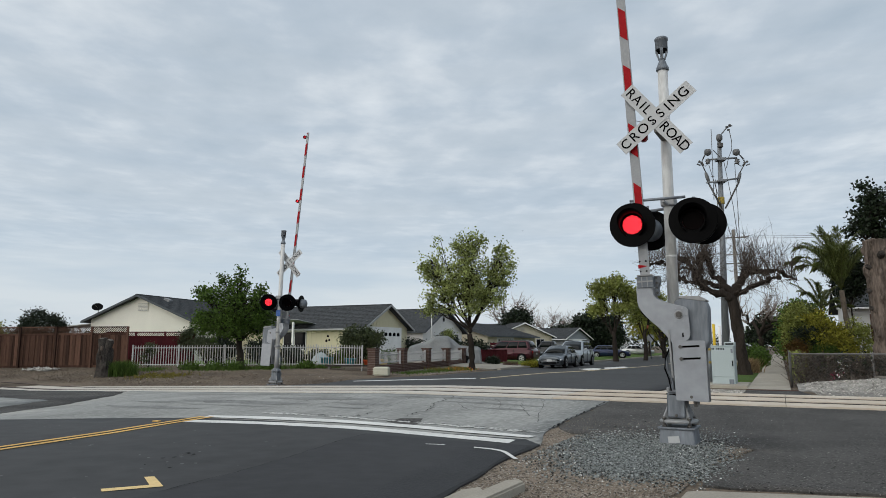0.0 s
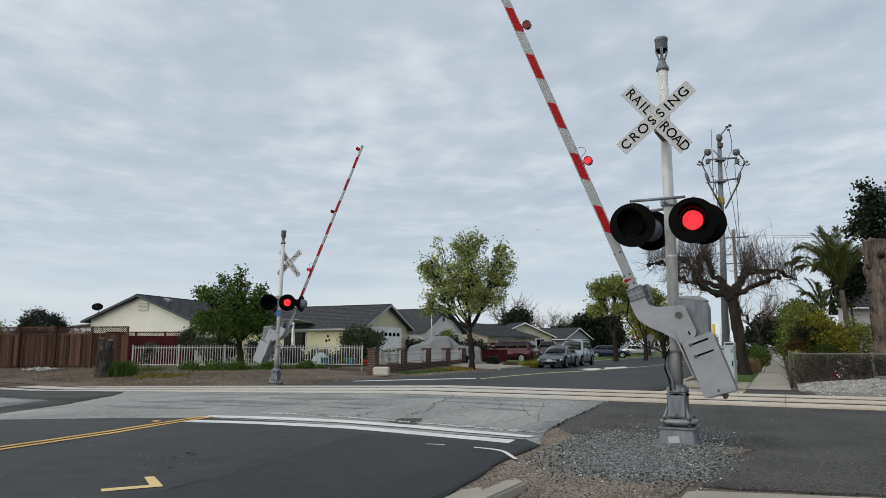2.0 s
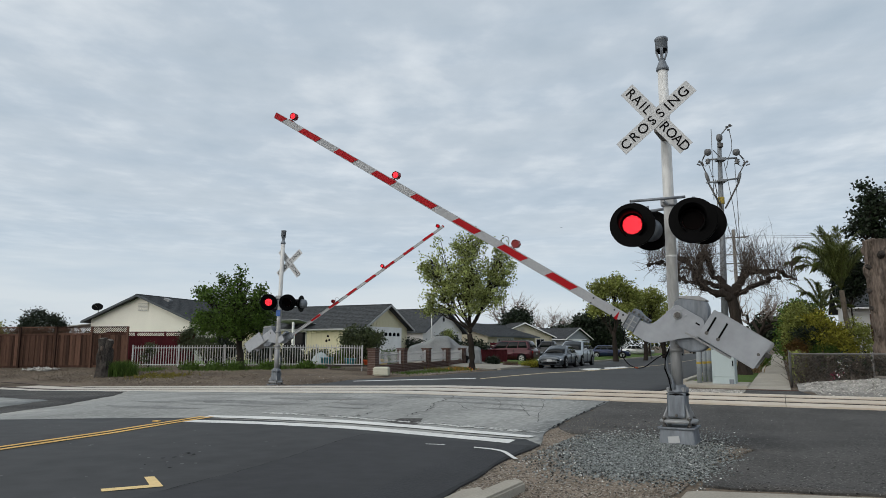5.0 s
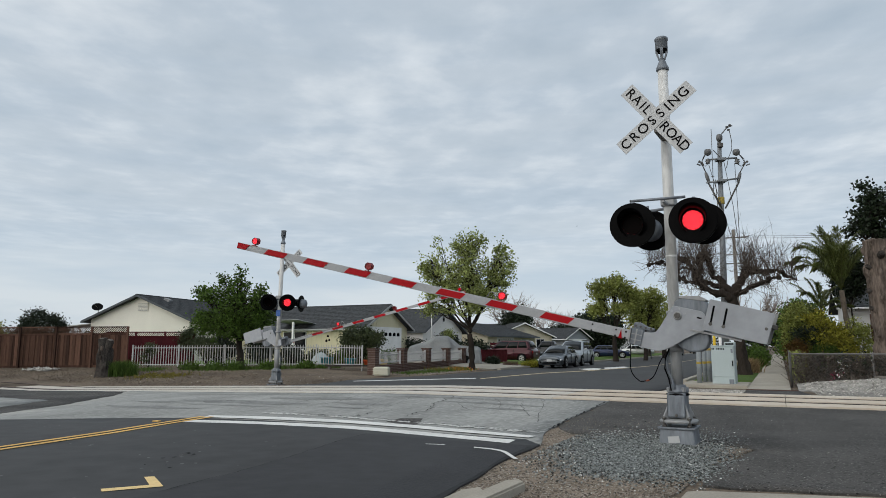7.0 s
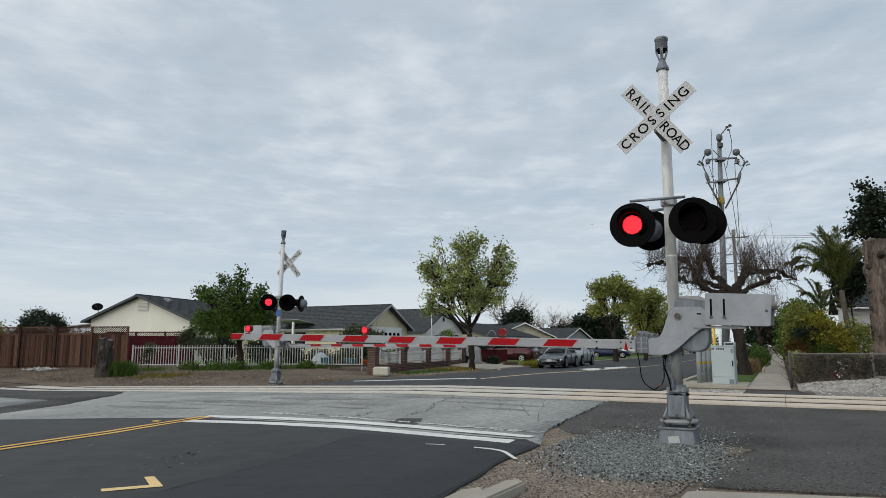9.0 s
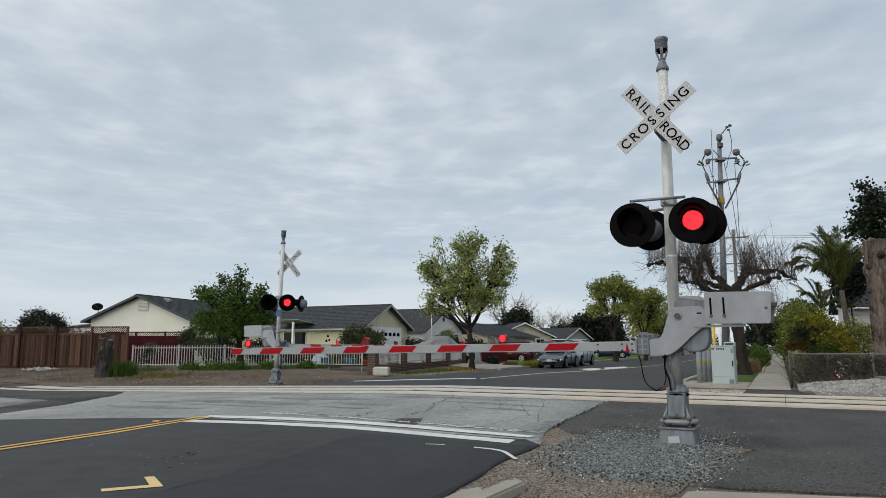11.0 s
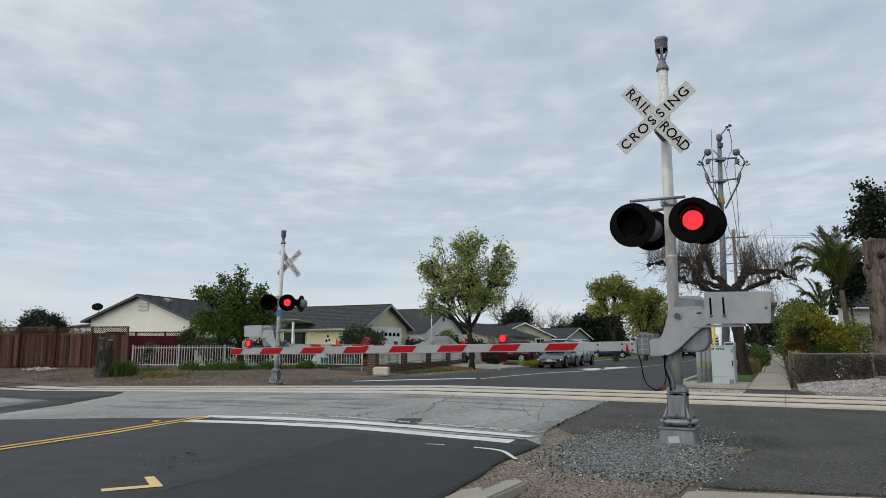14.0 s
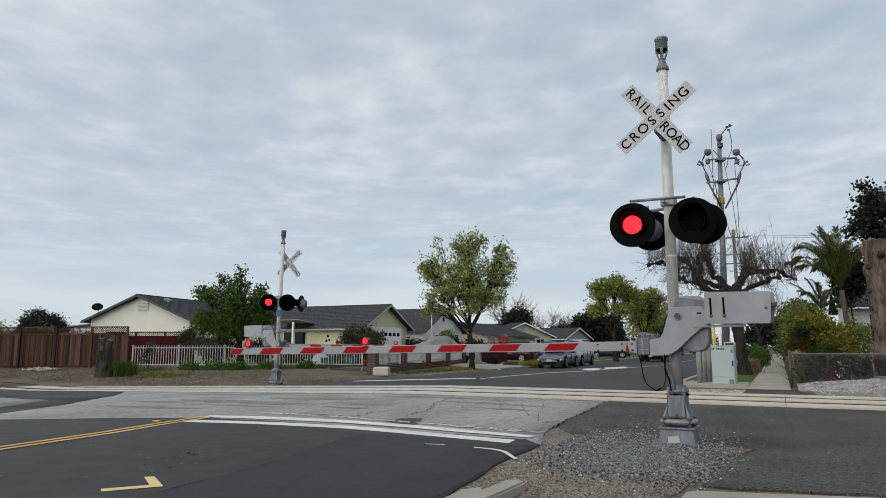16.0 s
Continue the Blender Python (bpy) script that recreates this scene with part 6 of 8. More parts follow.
def picket_fence(a, b, label, h=1.12, gap=0.135, z_extra=0.0, group="white iron fences"):
    f = thing("iron_fence", Matrix(), label, "fence", group)
    pick = mesh_of("picket", box(-0.0165, 0.0165, -0.012, 0.012, 0.07, h, 0.003), M["iron_white"])
    pts = along(a, b, gap)
    for p, ang in pts:
        shared("picket", pick, f, pose(p.x, p.y, fence_base(p.x, p.y) + z_extra, 0, 0, ang))
    posts = along(a, b, 2.2)
    for p, ang in posts:
        part("post", box(-0.035, 0.035, -0.035, 0.035, -0.1 - z_extra, h + 0.04, 0.006), M["iron_white"], f, "", pose(p.x, p.y, fence_base(p.x, p.y) + z_extra, 0, 0, ang))
    for (p, ang), (q, _) in zip(posts, posts[1:]):
        L = (q - p).length
        z0, z1 = fence_base(p.x, p.y) + z_extra, fence_base(q.x, q.y) + z_extra
        for z in (0.12, h - 0.14):
            part("rail", box(0, L, -0.02, 0.02, z, z + 0.04), M["iron_white"], f, "", pose(p.x, p.y, z0, 0, -math.degrees(math.atan2(z1 - z0, L)), ang))
    return f


cedar_fence()
maroon_fence()
picket_fence((-30.35, 25.24), (-19.6, 30.5), "white iron picket fence round the green yard")
picket_fence((-19.6, 30.5), (-18.4, 28.6), "white iron picket fence round the green yard")
# brick pillars with low walls and railings along the street
PILLARS = [(-16.95, 27.33), (-17.23, 30.54), (-17.73, 34.19), (-18.26, 37.82), (-18.84, 41.43)]
for i, (x, y) in enumerate(PILLARS):
    p = thing("brick_pillar", pose(x, y, min(0.0, ground_height(x, y)), 0, 0, 4), "brown brick garden pillar with flat cap", "pillar", "brick pillars")
    bm = bmesh.new()
    for k in range(15):
        add_box(bm, -0.2 + 0.003 * (k % 2), 0.2 - 0.003 * (k % 2), -0.2, 0.2, 0.0 + 0.078 * k - (0.15 if k == 0 else 0), 0.078 * k + 0.068)
    part("courses", bm, M["brick"], p, "brown brick courses")
    part("core", box(-0.193, 0.193, -0.193, 0.193, -0.1, 1.165), M["mortar"], p)
    part("cap", box(-0.24, 0.24, -0.24, 0.24, 1.17, 1.23, 0.01), M["brick"], p, "brick cap")
    if i:
        a, b = PILLARS[i - 1], (x, y)
        ang = along(a, b, 1)[0][1]
        L = (Vector(b) - Vector(a)).length
        wl = thing("low_wall", pose(a[0], a[1], min(0.0, ground_height(*a)), 0, 0, ang), "low brown brick garden wall", "wall", "low garden walls")
        bm = bmesh.new()
        for k in range(6):
            add_box(bm, 0.21, L - 0.21, -0.1 + 0.003 * (k % 2), 0.1, 0.078 * k - (0.15 if k == 0 else 0), 0.078 * k + 0.068)
        part("courses", bm, M["brick"], wl)
        part("core", box(0.21, L - 0.21, -0.092, 0.092, -0.1, 0.46), M["mortar"], wl)
        va, vb = Vector(a), Vector(b)
        p0, p1 = va.lerp(vb, 0.25 / L), va.lerp(vb, 1 - 0.25 / L)
        picket_fence(tuple(p0), tuple(p1), "white iron railing on a low brick wall", 0.62, 0.13, 0.44 - max(0.0, ground_height((a[0] + x) / 2, (a[1] + y) / 2)), "wall railings")

house(pose(-40.2, 33.8, 0.3, 0, 0, 12), "cream stucco bungalow with grey shingle roof behind the fence", 8.0, 13, 2.95, 4.58, "stucco_cream", "shingle",
      features=(("g", "vent", 0.25, 3.45, 0.85, 0.62), ("r", "window", 4.0, 1.0, 1.4, 1.1)))
house(pose(-25.2, 42.25, 0.15, 0, 0, 90), "pale yellow bungalow with grey shingle roof and white garage door", 6.2, 15, 2.55, 4.1, "stucco_yellow", "shingle",
      features=(("g", "garage", -0.35, 0.0, 4.7, 2.35), ("g", "battens", 0.0, 2.6, 5.0, 0.35), ("l", "window", 5.6, 1.0, 1.9, 1.15), ("l", "ornament", 2.9, 1.55, 0.5, 0.5), ("l", "battens", 4.2, 0.0, 7.6, 2.4)), trim="trim_pale")
house(pose(-28.6, 58.6, 0.1, 0, 0, 90), "white gabled house with dark shingle roof", 8.4, 16, 2.7, 4.75, "stucco_white", "shingle",
      features=(("g", "round_vent", 0.0, 3.75, 0.75, 0.7), ("g", "window", 1.2, 0.9, 1.8, 1.2), ("g", "door", -1.6, 0.0, 0.95, 2.05)), trim="trim_grey")
house(pose(-31.0, 64.5, 0.1, 0, 0, 0), "tan house with broad grey shingle roof and garage", 9.0, 15, 2.4, 3.75, "stucco_tan", "shingle",
      features=(("r", "garage", 5.0, 0, 4.6, 2.1), ("r", "window", 11.0, 0.9, 1.6, 1.1)))
house(pose(-29.0, 82.4, 0.1, 0, 0, 55), "tan bungalow with white trim and grey roof", 9.0, 14, 2.5, 4.15, "stucco_tan", "shingle",
      features=(("g", "vent", -0.2, 3.1, 0.8, 0.5), ("g", "window", 2.6, 0.9, 1.2, 1.2)), trim="white_paint")
house(pose(-26.8, 100.1, 0.1, 0, 0, 74), "grey bungalow with white gable trim and garage", 7.0, 14, 2.4, 3.9, "stucco_grey", "shingle",
      features=(("g", "garage", 0.0, 0, 4.6, 2.1),), trim="white_paint")
house(pose(-25.5, 118.0, 0.1, 0, 0, 70), "grey bungalow with brown roof", 9.0, 16, 2.6, 4.2, "stucco_white", "shingle_brown", features=(("g", "garage", 0.0, 0, 4.6, 2.1),), trim="white_paint")
# porch roof before the yellow house
pr = thing("porch", pose(-29.9, 38.0, 0.45, 0, 0, 0), "low white-edged porch roof on a post", "porch")
part("porch_roof", box(-1.7, 0.7, -0.9, 1.4, 2.55, 2.60, 0.01), M["trim_pale"], pr, "white-edged flat porch roof", pose(0, 0, 0, -6, 0, 0))
for x in (-1.5, 0.4):
    part("porch_post", box(x - 0.06, x + 0.06, -0.8, -0.68, -0.4, 2.5), M["white_paint"], pr)

fp = thing("flag_pole", pose(-27.0, 53.0, 0.1), "slim white pole before the white house", "pole")
part("pole", lathe([(0.05, -0.1), (0.045, 3.9), (0.03, 4.0)], 10), M["white_paint"], fp)
# satellite dish on the cream house
sd = thing("satellite_dish", pose(-43.25, 32.75, 3.60, 0, 0, 0), "dark round satellite dish on the roof edge", "satellite dish")
part("dish", lathe([(0.02, 0.0), (0.25, 0.03), (0.42, 0.10), (0.46, 0.13), (0.44, 0.14), (0.24, 0.05), (0.02, 0.02)], 24, pose(0, 0, 0.42, 48, 0, 50) @ Matrix.Scale(0.8, 4)), M["black"], sd, "dark round dish")
part("dish_mast", tube((0, 0.08, -0.12), (0, 0.08, 0.4), 0.025, sides=8), M["dark_steel"], sd)
part("feed_arm", tube((0.05, 0.0, 0.4), (0.45, -0.5, 0.55), 0.018, sides=6), M["dark_steel"], sd)
lt = thing("lean_to", pose(-46.2, 34.6, 0.3, 0, 0, 12), "low grey lean-to roof beside the cream house", "lean-to")
part("roof", box(-1.6, 1.9, -0.4, 5.0, 2.62, 2.70, 0.01), M["trim_pale"], lt, "pale sheet roof", pose(0, 0, 0, 0, -5, 0))
for x in (-1.4, 1.7):
    part("post", box(x - 0.05, x + 0.05, -0.3, -0.2, -0.4, 2.6), M["wood_grey"], lt)
# roof vent
rv = thing("roof_vent", pose(-39.67, 35.71, 4.56, 0, 22, 12), "small pale metal roof vent", "roof vent")
part("vent_hood", box(-0.25, 0.25, -0.2, 0.2, -0.06, 0.18, 0.03), M["steel"], rv)

# stump, weeds, stones
def gnarled(bm, r0, r1, h, sides, rows, seed, lean=(0, 0), notch=0.0, flare=0.3):
    """A furrowed, knotted trunk; notch splits its top in two."""
    prev = None
    for j in range(rows):
        v = j / (rows - 1)
        z = -0.1 + (h + 0.1) * v
        row = []
        for k in range(sides):
            a = 2 * math.pi * k / sides
            ca, sa = math.cos(a), math.sin(a)
            r = r0 + (r1 - r0) * v + flare * r0 * max(0, 1 - z / 0.7) ** 2
            furrow = abs(noise.noise((ca * 4.5, sa * 4.5, z * 0.7 + seed)))
            knot = max(0, noise.noise((ca * 1.7 + seed, sa * 1.7, z * 1.9)) - 0.12)
            r *= 0.92 + 0.20 * furrow + 0.65 * knot + 0.10 * noise.noise((ca * 9, sa * 9, z * 4))
            top = 0.10 * noise.noise((ca * 3, sa * 3, 9 + seed)) * (v > 0.97) - notch * max(0, 1 - abs(ca) * 2.2) * max(0, v - 0.55) / 0.45 * 0.8
            row.append(bm.verts.new((r * ca + lean[0] * z, r * sa + lean[1] * z, z + top)))
        if prev:
            for k in range(sides):
                bm.faces.new((prev[k], prev[(k + 1) % sides], row[(k + 1) % sides], row[k])).smooth = True
        prev = row
    bm.faces.new(prev)
    return bm


def stump(m):
    t = thing("tree_stump", m, "tall cut grey tree stump with two sawn stubs", "tree stump")
    part("trunk", gnarled(bmesh.new(), 0.37, 0.36, 1.36, 64, 46, 3), M["bark_dark"], t, "dark grey furrowed bark")
    for x0, x1, z1, r in ((-0.16, -0.24, 1.84, 0.20), (0.16, 0.36, 1.78, 0.17)):
        sb = part("branch_stub", gnarled(bmesh.new(), r * 1.1, r, 0.95, 36, 24, x1 * 9, flare=0.0), M["bark_dark"], t, "upright sawn branch stub", pose(x0, 0, z1 - 0.95, 0, math.degrees(math.atan2(x1 - x0, 0.9)), 0))
        part("sawn_face", lathe([(r * 0.92, 0.93), (r * 0.9, 0.985), (0.02, 0.99)], 16), M["wood_grey"], sb, "pale sawn face")
    for x, y, z, r in ((0.10, -0.33, 1.36, 0.085), (-0.12, -0.36, 1.02, 0.08), (0.12, -0.37, 0.9, 0.06), (-0.1, -0.34, 1.2, 0.06), (0.02, -0.36, 1.12, 0.07)):
        part("knot", lathe([(r * 1.2, -0.10), (r, 0.0), (r * 0.8, 0.03), (0.01, 0.035)], 12, pose(x, y, z, 90, 0, 0) @ Matrix.Scale(1.4, 4, (0, 1, 0))), M["bark_pale"] if r > 0.08 else M["bark"], t, "cut branch knot")
    return t


stump(pose(-26.95, 20.95, ground_height(-26.95, 20.95)) @ Matrix.Diagonal((0.78, 0.78, 0.9, 1)))
blades("weeds", "tall green weeds beside the stump", [(-26.4, 21.4, 0.17), (-26.15, 21.55, 0.15), (-26.6, 21.35, 0.14)], 2000, 0.6, M["blade"], 4, "weeds")
blades("weeds", "low green weeds along the fence foot", [(-24.6, 25.2, 0.5), (-23.8, 25.6, 0.5), (-23.0, 26.4, 0.4), (-22.0, 26.6, 0.35), (-25.4, 24.9, 0.4)], 1500, 0.16, M["blade"], 6, "weeds")
blades("weeds", "low green weeds along the fence foot", [(-20.6, 28.6, 0.4), (-21.5, 27.6, 0.3), (-27.2, 23.6, 0.4)], 900, 0.16, M["blade"], 9, "weeds")
for k, (x, y, r) in enumerate(((-25.6, 24.6, 0.5), (-24.6, 25.2, 0.6), (-23.5, 25.5, 0.45), (-22.3, 26.3, 0.4), (-20.9, 27.6, 0.35))):
    shrub("weed_clump", pose(x, y, ground_height(x, y)), "low spreading green weed clump by the fence", 140 + k, r, r * 0.7, 0.13, 700, 0.06, "leaf_dark", category="weeds", stems=False)
blades("weeds", "dry golden weeds on the verge", [(-25.0, 21.8, 0.5), (-24.2, 22.2, 0.5)], 900, 0.08, M["weed_gold"], 7, "weeds")
blades("weeds", "tufts of grass on the verge", [(-16.2, 29.0 + 0.9 * i, 0.35) for i in range(9)], 2200, 0.09, M["blade"], 8, "weeds")
blades("weeds", "dry yellow weeds under the tree", [(-15.9, 34.5, 0.4), (-16.3, 35.6, 0.3), (-16.4, 33.2, 0.4)], 500, 0.16, M["weed_gold"], 18, "weeds")


def stones(name, label, spots, count, size, material, seed, kind="stuff", soft=False, rise=None):
    """Loose angular stones over the land."""
    rng2 = np.random.default_rng(seed)
    base = np.array([(1, 0, 0), (-1, 0, 0), (0, 1, 0), (0, -1, 0), (0, 0, 1), (0, 0, -1)], float)
    tri = [(0, 2, 4), (2, 1, 4), (1, 3, 4), (3, 0, 4), (2, 0, 5), (1, 2, 5), (3, 1, 5), (0, 3, 5)]
    vs, fs = [], []
    for i in range(count):
        x0, x1, y0, y1 = spots[rng2.integers(0, len(spots))]
        x, y = rng2.uniform(x0, x1), rng2.uniform(y0, y1)
        if soft:
            x, y = rng2.normal((x0 + x1) / 2, (x1 - x0) * 0.3), rng2.normal((y0 + y1) / 2, (y1 - y0) * 0.3)
            if x < -3.0 + 0.02 * y or y < 7.25 + 0.35 * rng2.normal() or x > -0.62 + 0.12 * rng2.normal():
                continue
        s = size * rng2.uniform(0.45, 1.4)
        q = Euler(rng2.uniform(0, 6.28, 3)).to_matrix()
        v = base * (1, rng2.uniform(0.6, 1), rng2.uniform(0.45, 0.8)) * s * rng2.uniform(0.75, 1.2, (6, 1))
        v = (v @ np.array(q).T) * (1, 1, 0.62) + (x, y, ground_height(x, y) + 0.008 + s * 0.2 + (rise(x, y) if rise else 0))
        k = len(vs)
        vs += v.tolist()
        fs += [(a + k, b + k, c + k) for a, b, c in tri]
    me = bpy.data.meshes.new(name)
    me.from_pydata(vs, [], fs)
    me.materials.append(material)
    return tagged(new(name, me), label, "gravel", kind=kind)


stones("gravel", "blue-grey crushed stone round the signal foot", [(-2.5, -0.55, 7.3, 10.9), (-2.9, -0.9, 8.6, 10.4), (-2.2, -0.8, 6.9, 9.2)], 34000, 0.0158, M["gravel"], 11, soft=True)
stones("gravel", "single pale stones among the crushed stone", [(-2.8, -0.6, 7.0, 11.0)], 1100, 0.014, M["road_white"], 17, soft=True)
stones("gravel", "brown pebbles on the earth beside the road", [(-3.1, -0.9, 5.6, 9.8), (-3.4, -1.0, 9.6, 12.6), (-2.4, -0.9, 4.8, 7.2)], 4500, 0.009, M["soil"], 12)
stones("gravel", "pale chips on the earth beside the road", [(-3.0, -0.9, 5.6, 9.8), (-2.5, -0.9, 5.0, 7.4)], 1500, 0.008, M["pale_gravel"], 47)
stones("gravel", "loose pale pebbles on the dark path", [(-3.4, 8, 7.6, 15.8)], 1500, 0.008, M["pale_gravel"], 13)
stones("gravel", "pale crushed stone beside the fence", [(0.8, 16, 19.6, 26.0), (-3.0, -1.0, 19.2, 22.4)], 5000, 0.035, M["pale_gravel"], 14)
stones("gravel", "stones scattered on the dirt bank", [(-40, -14, 18.9, 21.5), (-36, -17, 20, 27)], 2600, 0.016, M["soil"], 15)
stones("gravel", "clods of earth on the bank", [(-43, -26, 19.0, 23.0), (-36, -20, 19.2, 24.0)], 2600, 0.038, M["dirt"], 50)
stones("gravel", "crumbs of brown earth on the bank", [(-40, -15, 18.9, 24.5)], 4200, 0.026, M["dirt"], 66)
stones("gravel", "pale litter and stones on the dirt bank", [(-40, -14, 19.2, 22.5), (-30, -17, 21, 26)], 500, 0.02, M["pale_gravel"], 48)
stones("gravel", "pale rubble by the cedar fence", [(-33.6, -31.6, 21.2, 22.3), (-28.6, -27.8, 22.6, 23.3)], 160, 0.13, M["pale_gravel"], 16)



def bank_rise(x, y):
    u = min(1, max(0, (x - 0.5) / 2.0))
    v = min(1, max(0, (y - 23.2) / 1.9))
    return (0.10 + 0.20 * u) * v * v * (3 - 2 * v) * (1 + 0.25 * noise.noise((x * 1.6, y * 1.6, 4.0)))


def stone_bank():
    """Crushed stone heaped against the foot of the fence."""
    bm = bmesh.new()
    rows = []
    for i in range(75):
        x = 0.42 + 0.16 * i
        y1 = 25.42 + 0.1025 * (x - 0.28)
        rows.append([bm.verts.new((x, 23.0 + (y1 - 23.0) * j / 18, ground_height(x, 23.0) + 0.004 + bank_rise(x, 23.0 + (y1 - 23.0) * j / 18) + 0.02 * noise.noise((x * 7, j * 1.1, 1.0)))) for j in range(19)])
        rows[-1].append(bm.verts.new((x, y1 + 0.05, -0.05)))
    for a, b in zip(rows, rows[1:]):
        for j in range(19):
            bm.faces.new((a[j], b[j], b[j + 1], a[j + 1])).smooth = True
    ob = new("gravel_bank", mesh_of("gravel_bank", bm, M["pale_gravel"]))
    return tagged(ob, "low bank of pale crushed stone against the fence", "gravel", kind="structure")


stone_bank()
stones("gravel", "loose pale stones on the bank by the fence", [(0.6, 12, 23.4, 25.4)], 4200, 0.034, M["pale_gravel"], 49, rise=bank_rise)

# trees on the left
lobed_tree("tree", pose(-24.3, 26.6, ground_height(-24.3, 26.6), 0, 0, 26.05), "small green tree in front of the fence", 21, [(0.05, 0, -0.15), (0.0, 0, 0.7), (-0.15, 0, 1.5)], 0.17,
           [(-0.2, 0, 2.75, 1.65, 1.25, 1.2), (-0.35, 0.1, 3.95, 0.85, 0.7, 0.8), (-0.95, 0.1, 4.45, 0.4, 0.35, 0.6), (-1.55, -0.2, 3.7, 1.05, 0.5, 0.9), (0.85, 0, 3.55, 0.55, 0.7, 0.9), (-1.6, -0.3, 2.35, 0.85, 0.75, 1.1), (1.0, 0.2, 2.35, 0.7, 0.85, 1.1), (-0.4, -0.7, 2.0, 1.3, 0.65, 1.0), (-0.2, 0.1, 4.85, 0.3, 0.4, 0.6), (-2.1, 0, 3.9, 0.55, 0.22, 0.8)],
           "leaf_dark", 0.085, 14, 120, droop=0.15)
lobed_tree("tree", pose(-15.75, 35.9, 0, 0, 0, 26.05), "street tree with yellow-green spring leaves", 22, [(0.05, 0, -0.15), (0.0, 0, 1.1), (-0.08, 0, 2.0), (-0.05, 0, 2.4)], 0.17,
           [(-0.3, 0, 5.0, 2.2, 1.6, 0.9), (-0.15, 0, 6.9, 1.15, 1.15, 1.0), (-2.3, 0.2, 5.7, 0.9, 1.15, 0.9), (-1.9, -0.3, 4.1, 1.05, 0.85, 0.9), (1.65, 0, 5.5, 0.95, 1.4, 0.9), (1.75, 0.2, 6.9, 0.45, 0.75, 0.8), (1.0, -0.2, 4.0, 1.2, 0.65, 0.9), (-1.75, 0, 7.1, 0.5, 0.6, 0.35), (-0.5, -0.8, 3.4, 1.3, 0.5, 0.6), (-2.5, 0.1, 3.4, 0.45, 0.7, 0.7), (2.2, 0, 6.1, 0.35, 0.6, 0.7)],
           "leaf_maple", 0.095, 16, 66)
shrub("shrub", pose(-21.9, 33.8, 0.45), "rounded green shrub before the yellow house", 23, 1.5, 1.2, 0.85, 7500, 0.08, "leaf_bush", low=0.35)
shrub("shrub", pose(-57.7, 38.6, 0.2), "dark green tree crown beyond the fence", 24, 2.6, 2.2, 1.9, 13000, 0.10, "leaf_deep", low=0.5)
shrub("shrub", pose(-54.0, 31.0, 0.2), "yellow-green hedge beyond the fence", 25, 3.2, 1.6, 1.5, 9000, 0.10, "leaf_olive", low=0.2)
shrub("shrub", pose(-62.0, 34.0, 0.2), "yellow-green hedge beyond the fence", 26, 3.2, 1.6, 1.7, 8000, 0.10, "leaf_olive", low=0.2)
shrub("shrub", pose(-28.6, 28.6, 0.4), "olive-brown shrub behind the picket fence", 27, 1.0, 0.6, 0.7, 2600, 0.06, "leaf_bush", low=0.25)
shrub("shrub", pose(-29.75, 25.75, 0.3), "small dark climbing shrub on the picket fence", 28, 0.32, 0.3, 0.62, 1300, 0.055, "leaf_bush")
shrub("shrub", pose(-30.2, 28.95, 0.5), "bushy olive-brown shrub at the end of the maroon fence", 167, 0.85, 0.6, 0.72, 2600, 0.07, "leaf_bush", low=0.45)
shrub("shrub", pose(-29.2, 30.4, 0.3), "dark green shrubs behind the picket fence", 133, 1.1, 0.7, 0.75, 3000, 0.08, "leaf_deep", low=0.1)
shrub("shrub", pose(-27.4, 31.6, 0.3), "dark green shrubs behind the picket fence", 134, 1.2, 0.7, 0.65, 3000, 0.08, "leaf_deep", low=0.1)
shrub("shrub", pose(-25.6, 32.4, 0.3), "dark green shrubs behind the picket fence", 135, 0.9, 0.6, 0.5, 2200, 0.08, "leaf_deep")
for k, (x, y, r, h) in enumerate(((-24.2, 33.0, 0.9, 0.42), (-22.9, 33.6, 0.8, 0.36), (-21.6, 34.0, 0.9, 0.45), (-20.5, 34.6, 0.7, 0.40))):
    shrub("shrub", pose(x, y, ground_height(x, y)), "low olive border plants along the house wall", 160 + k, r, 0.5, h, 1800, 0.07, ("leaf_bush", "leaf_dark")[k % 2])
shrub("shrub", pose(-22.5, 52.0, 0.1), "dark garden shrub by the house", 29, 1.4, 1.2, 0.9, 2200, 0.12, "leaf_deep")
shrub("shrub", pose(-22.7, 47.3, 0.1), "slender rose bush by the garage", 30, 0.55, 0.5, 1.5, 1100, 0.08, "leaf_maple")
shrub("shrub", pose(-13.96, 41.2, 0.05), "clipped yellow-green low hedge", 31, 0.75, 0.4, 0.16, 2600, 0.05, "leaf_gold")
shrub("shrub", pose(-17.6, 43.6, 0.1), "dark green border plants beside the drive", 32, 0.5, 0.4, 0.26, 1400, 0.06, "leaf_deep")
blades("flower_bed", "orange and yellow flowers round the tree foot", [(-15.9, 34.2, 0.3), (-16.1, 35.2, 0.3), (-15.6, 35.8, 0.25)], 60, 0.18, M["petal"], 19, "flowers")
shrub("shrub", pose(-31.1, 85.8, 0.1), "rounded dark green evergreen tree", 33, 2.3, 2.1, 2.3, 8000, 0.2, "leaf_deep", category="tree", low=1.5)
bare_tree("tree", pose(-33.6, 91.4, 0.1), "leafless pale tree behind the houses", 34, 3.4, 0.22, [(-1.6, 0, 6.0), (1.4, 0.4, 6.2), (0.2, 1, 7.0), (2.4, -0.6, 5.6), (-2.6, -0.4, 5.4)], 34, 2.6, fine=1.3)
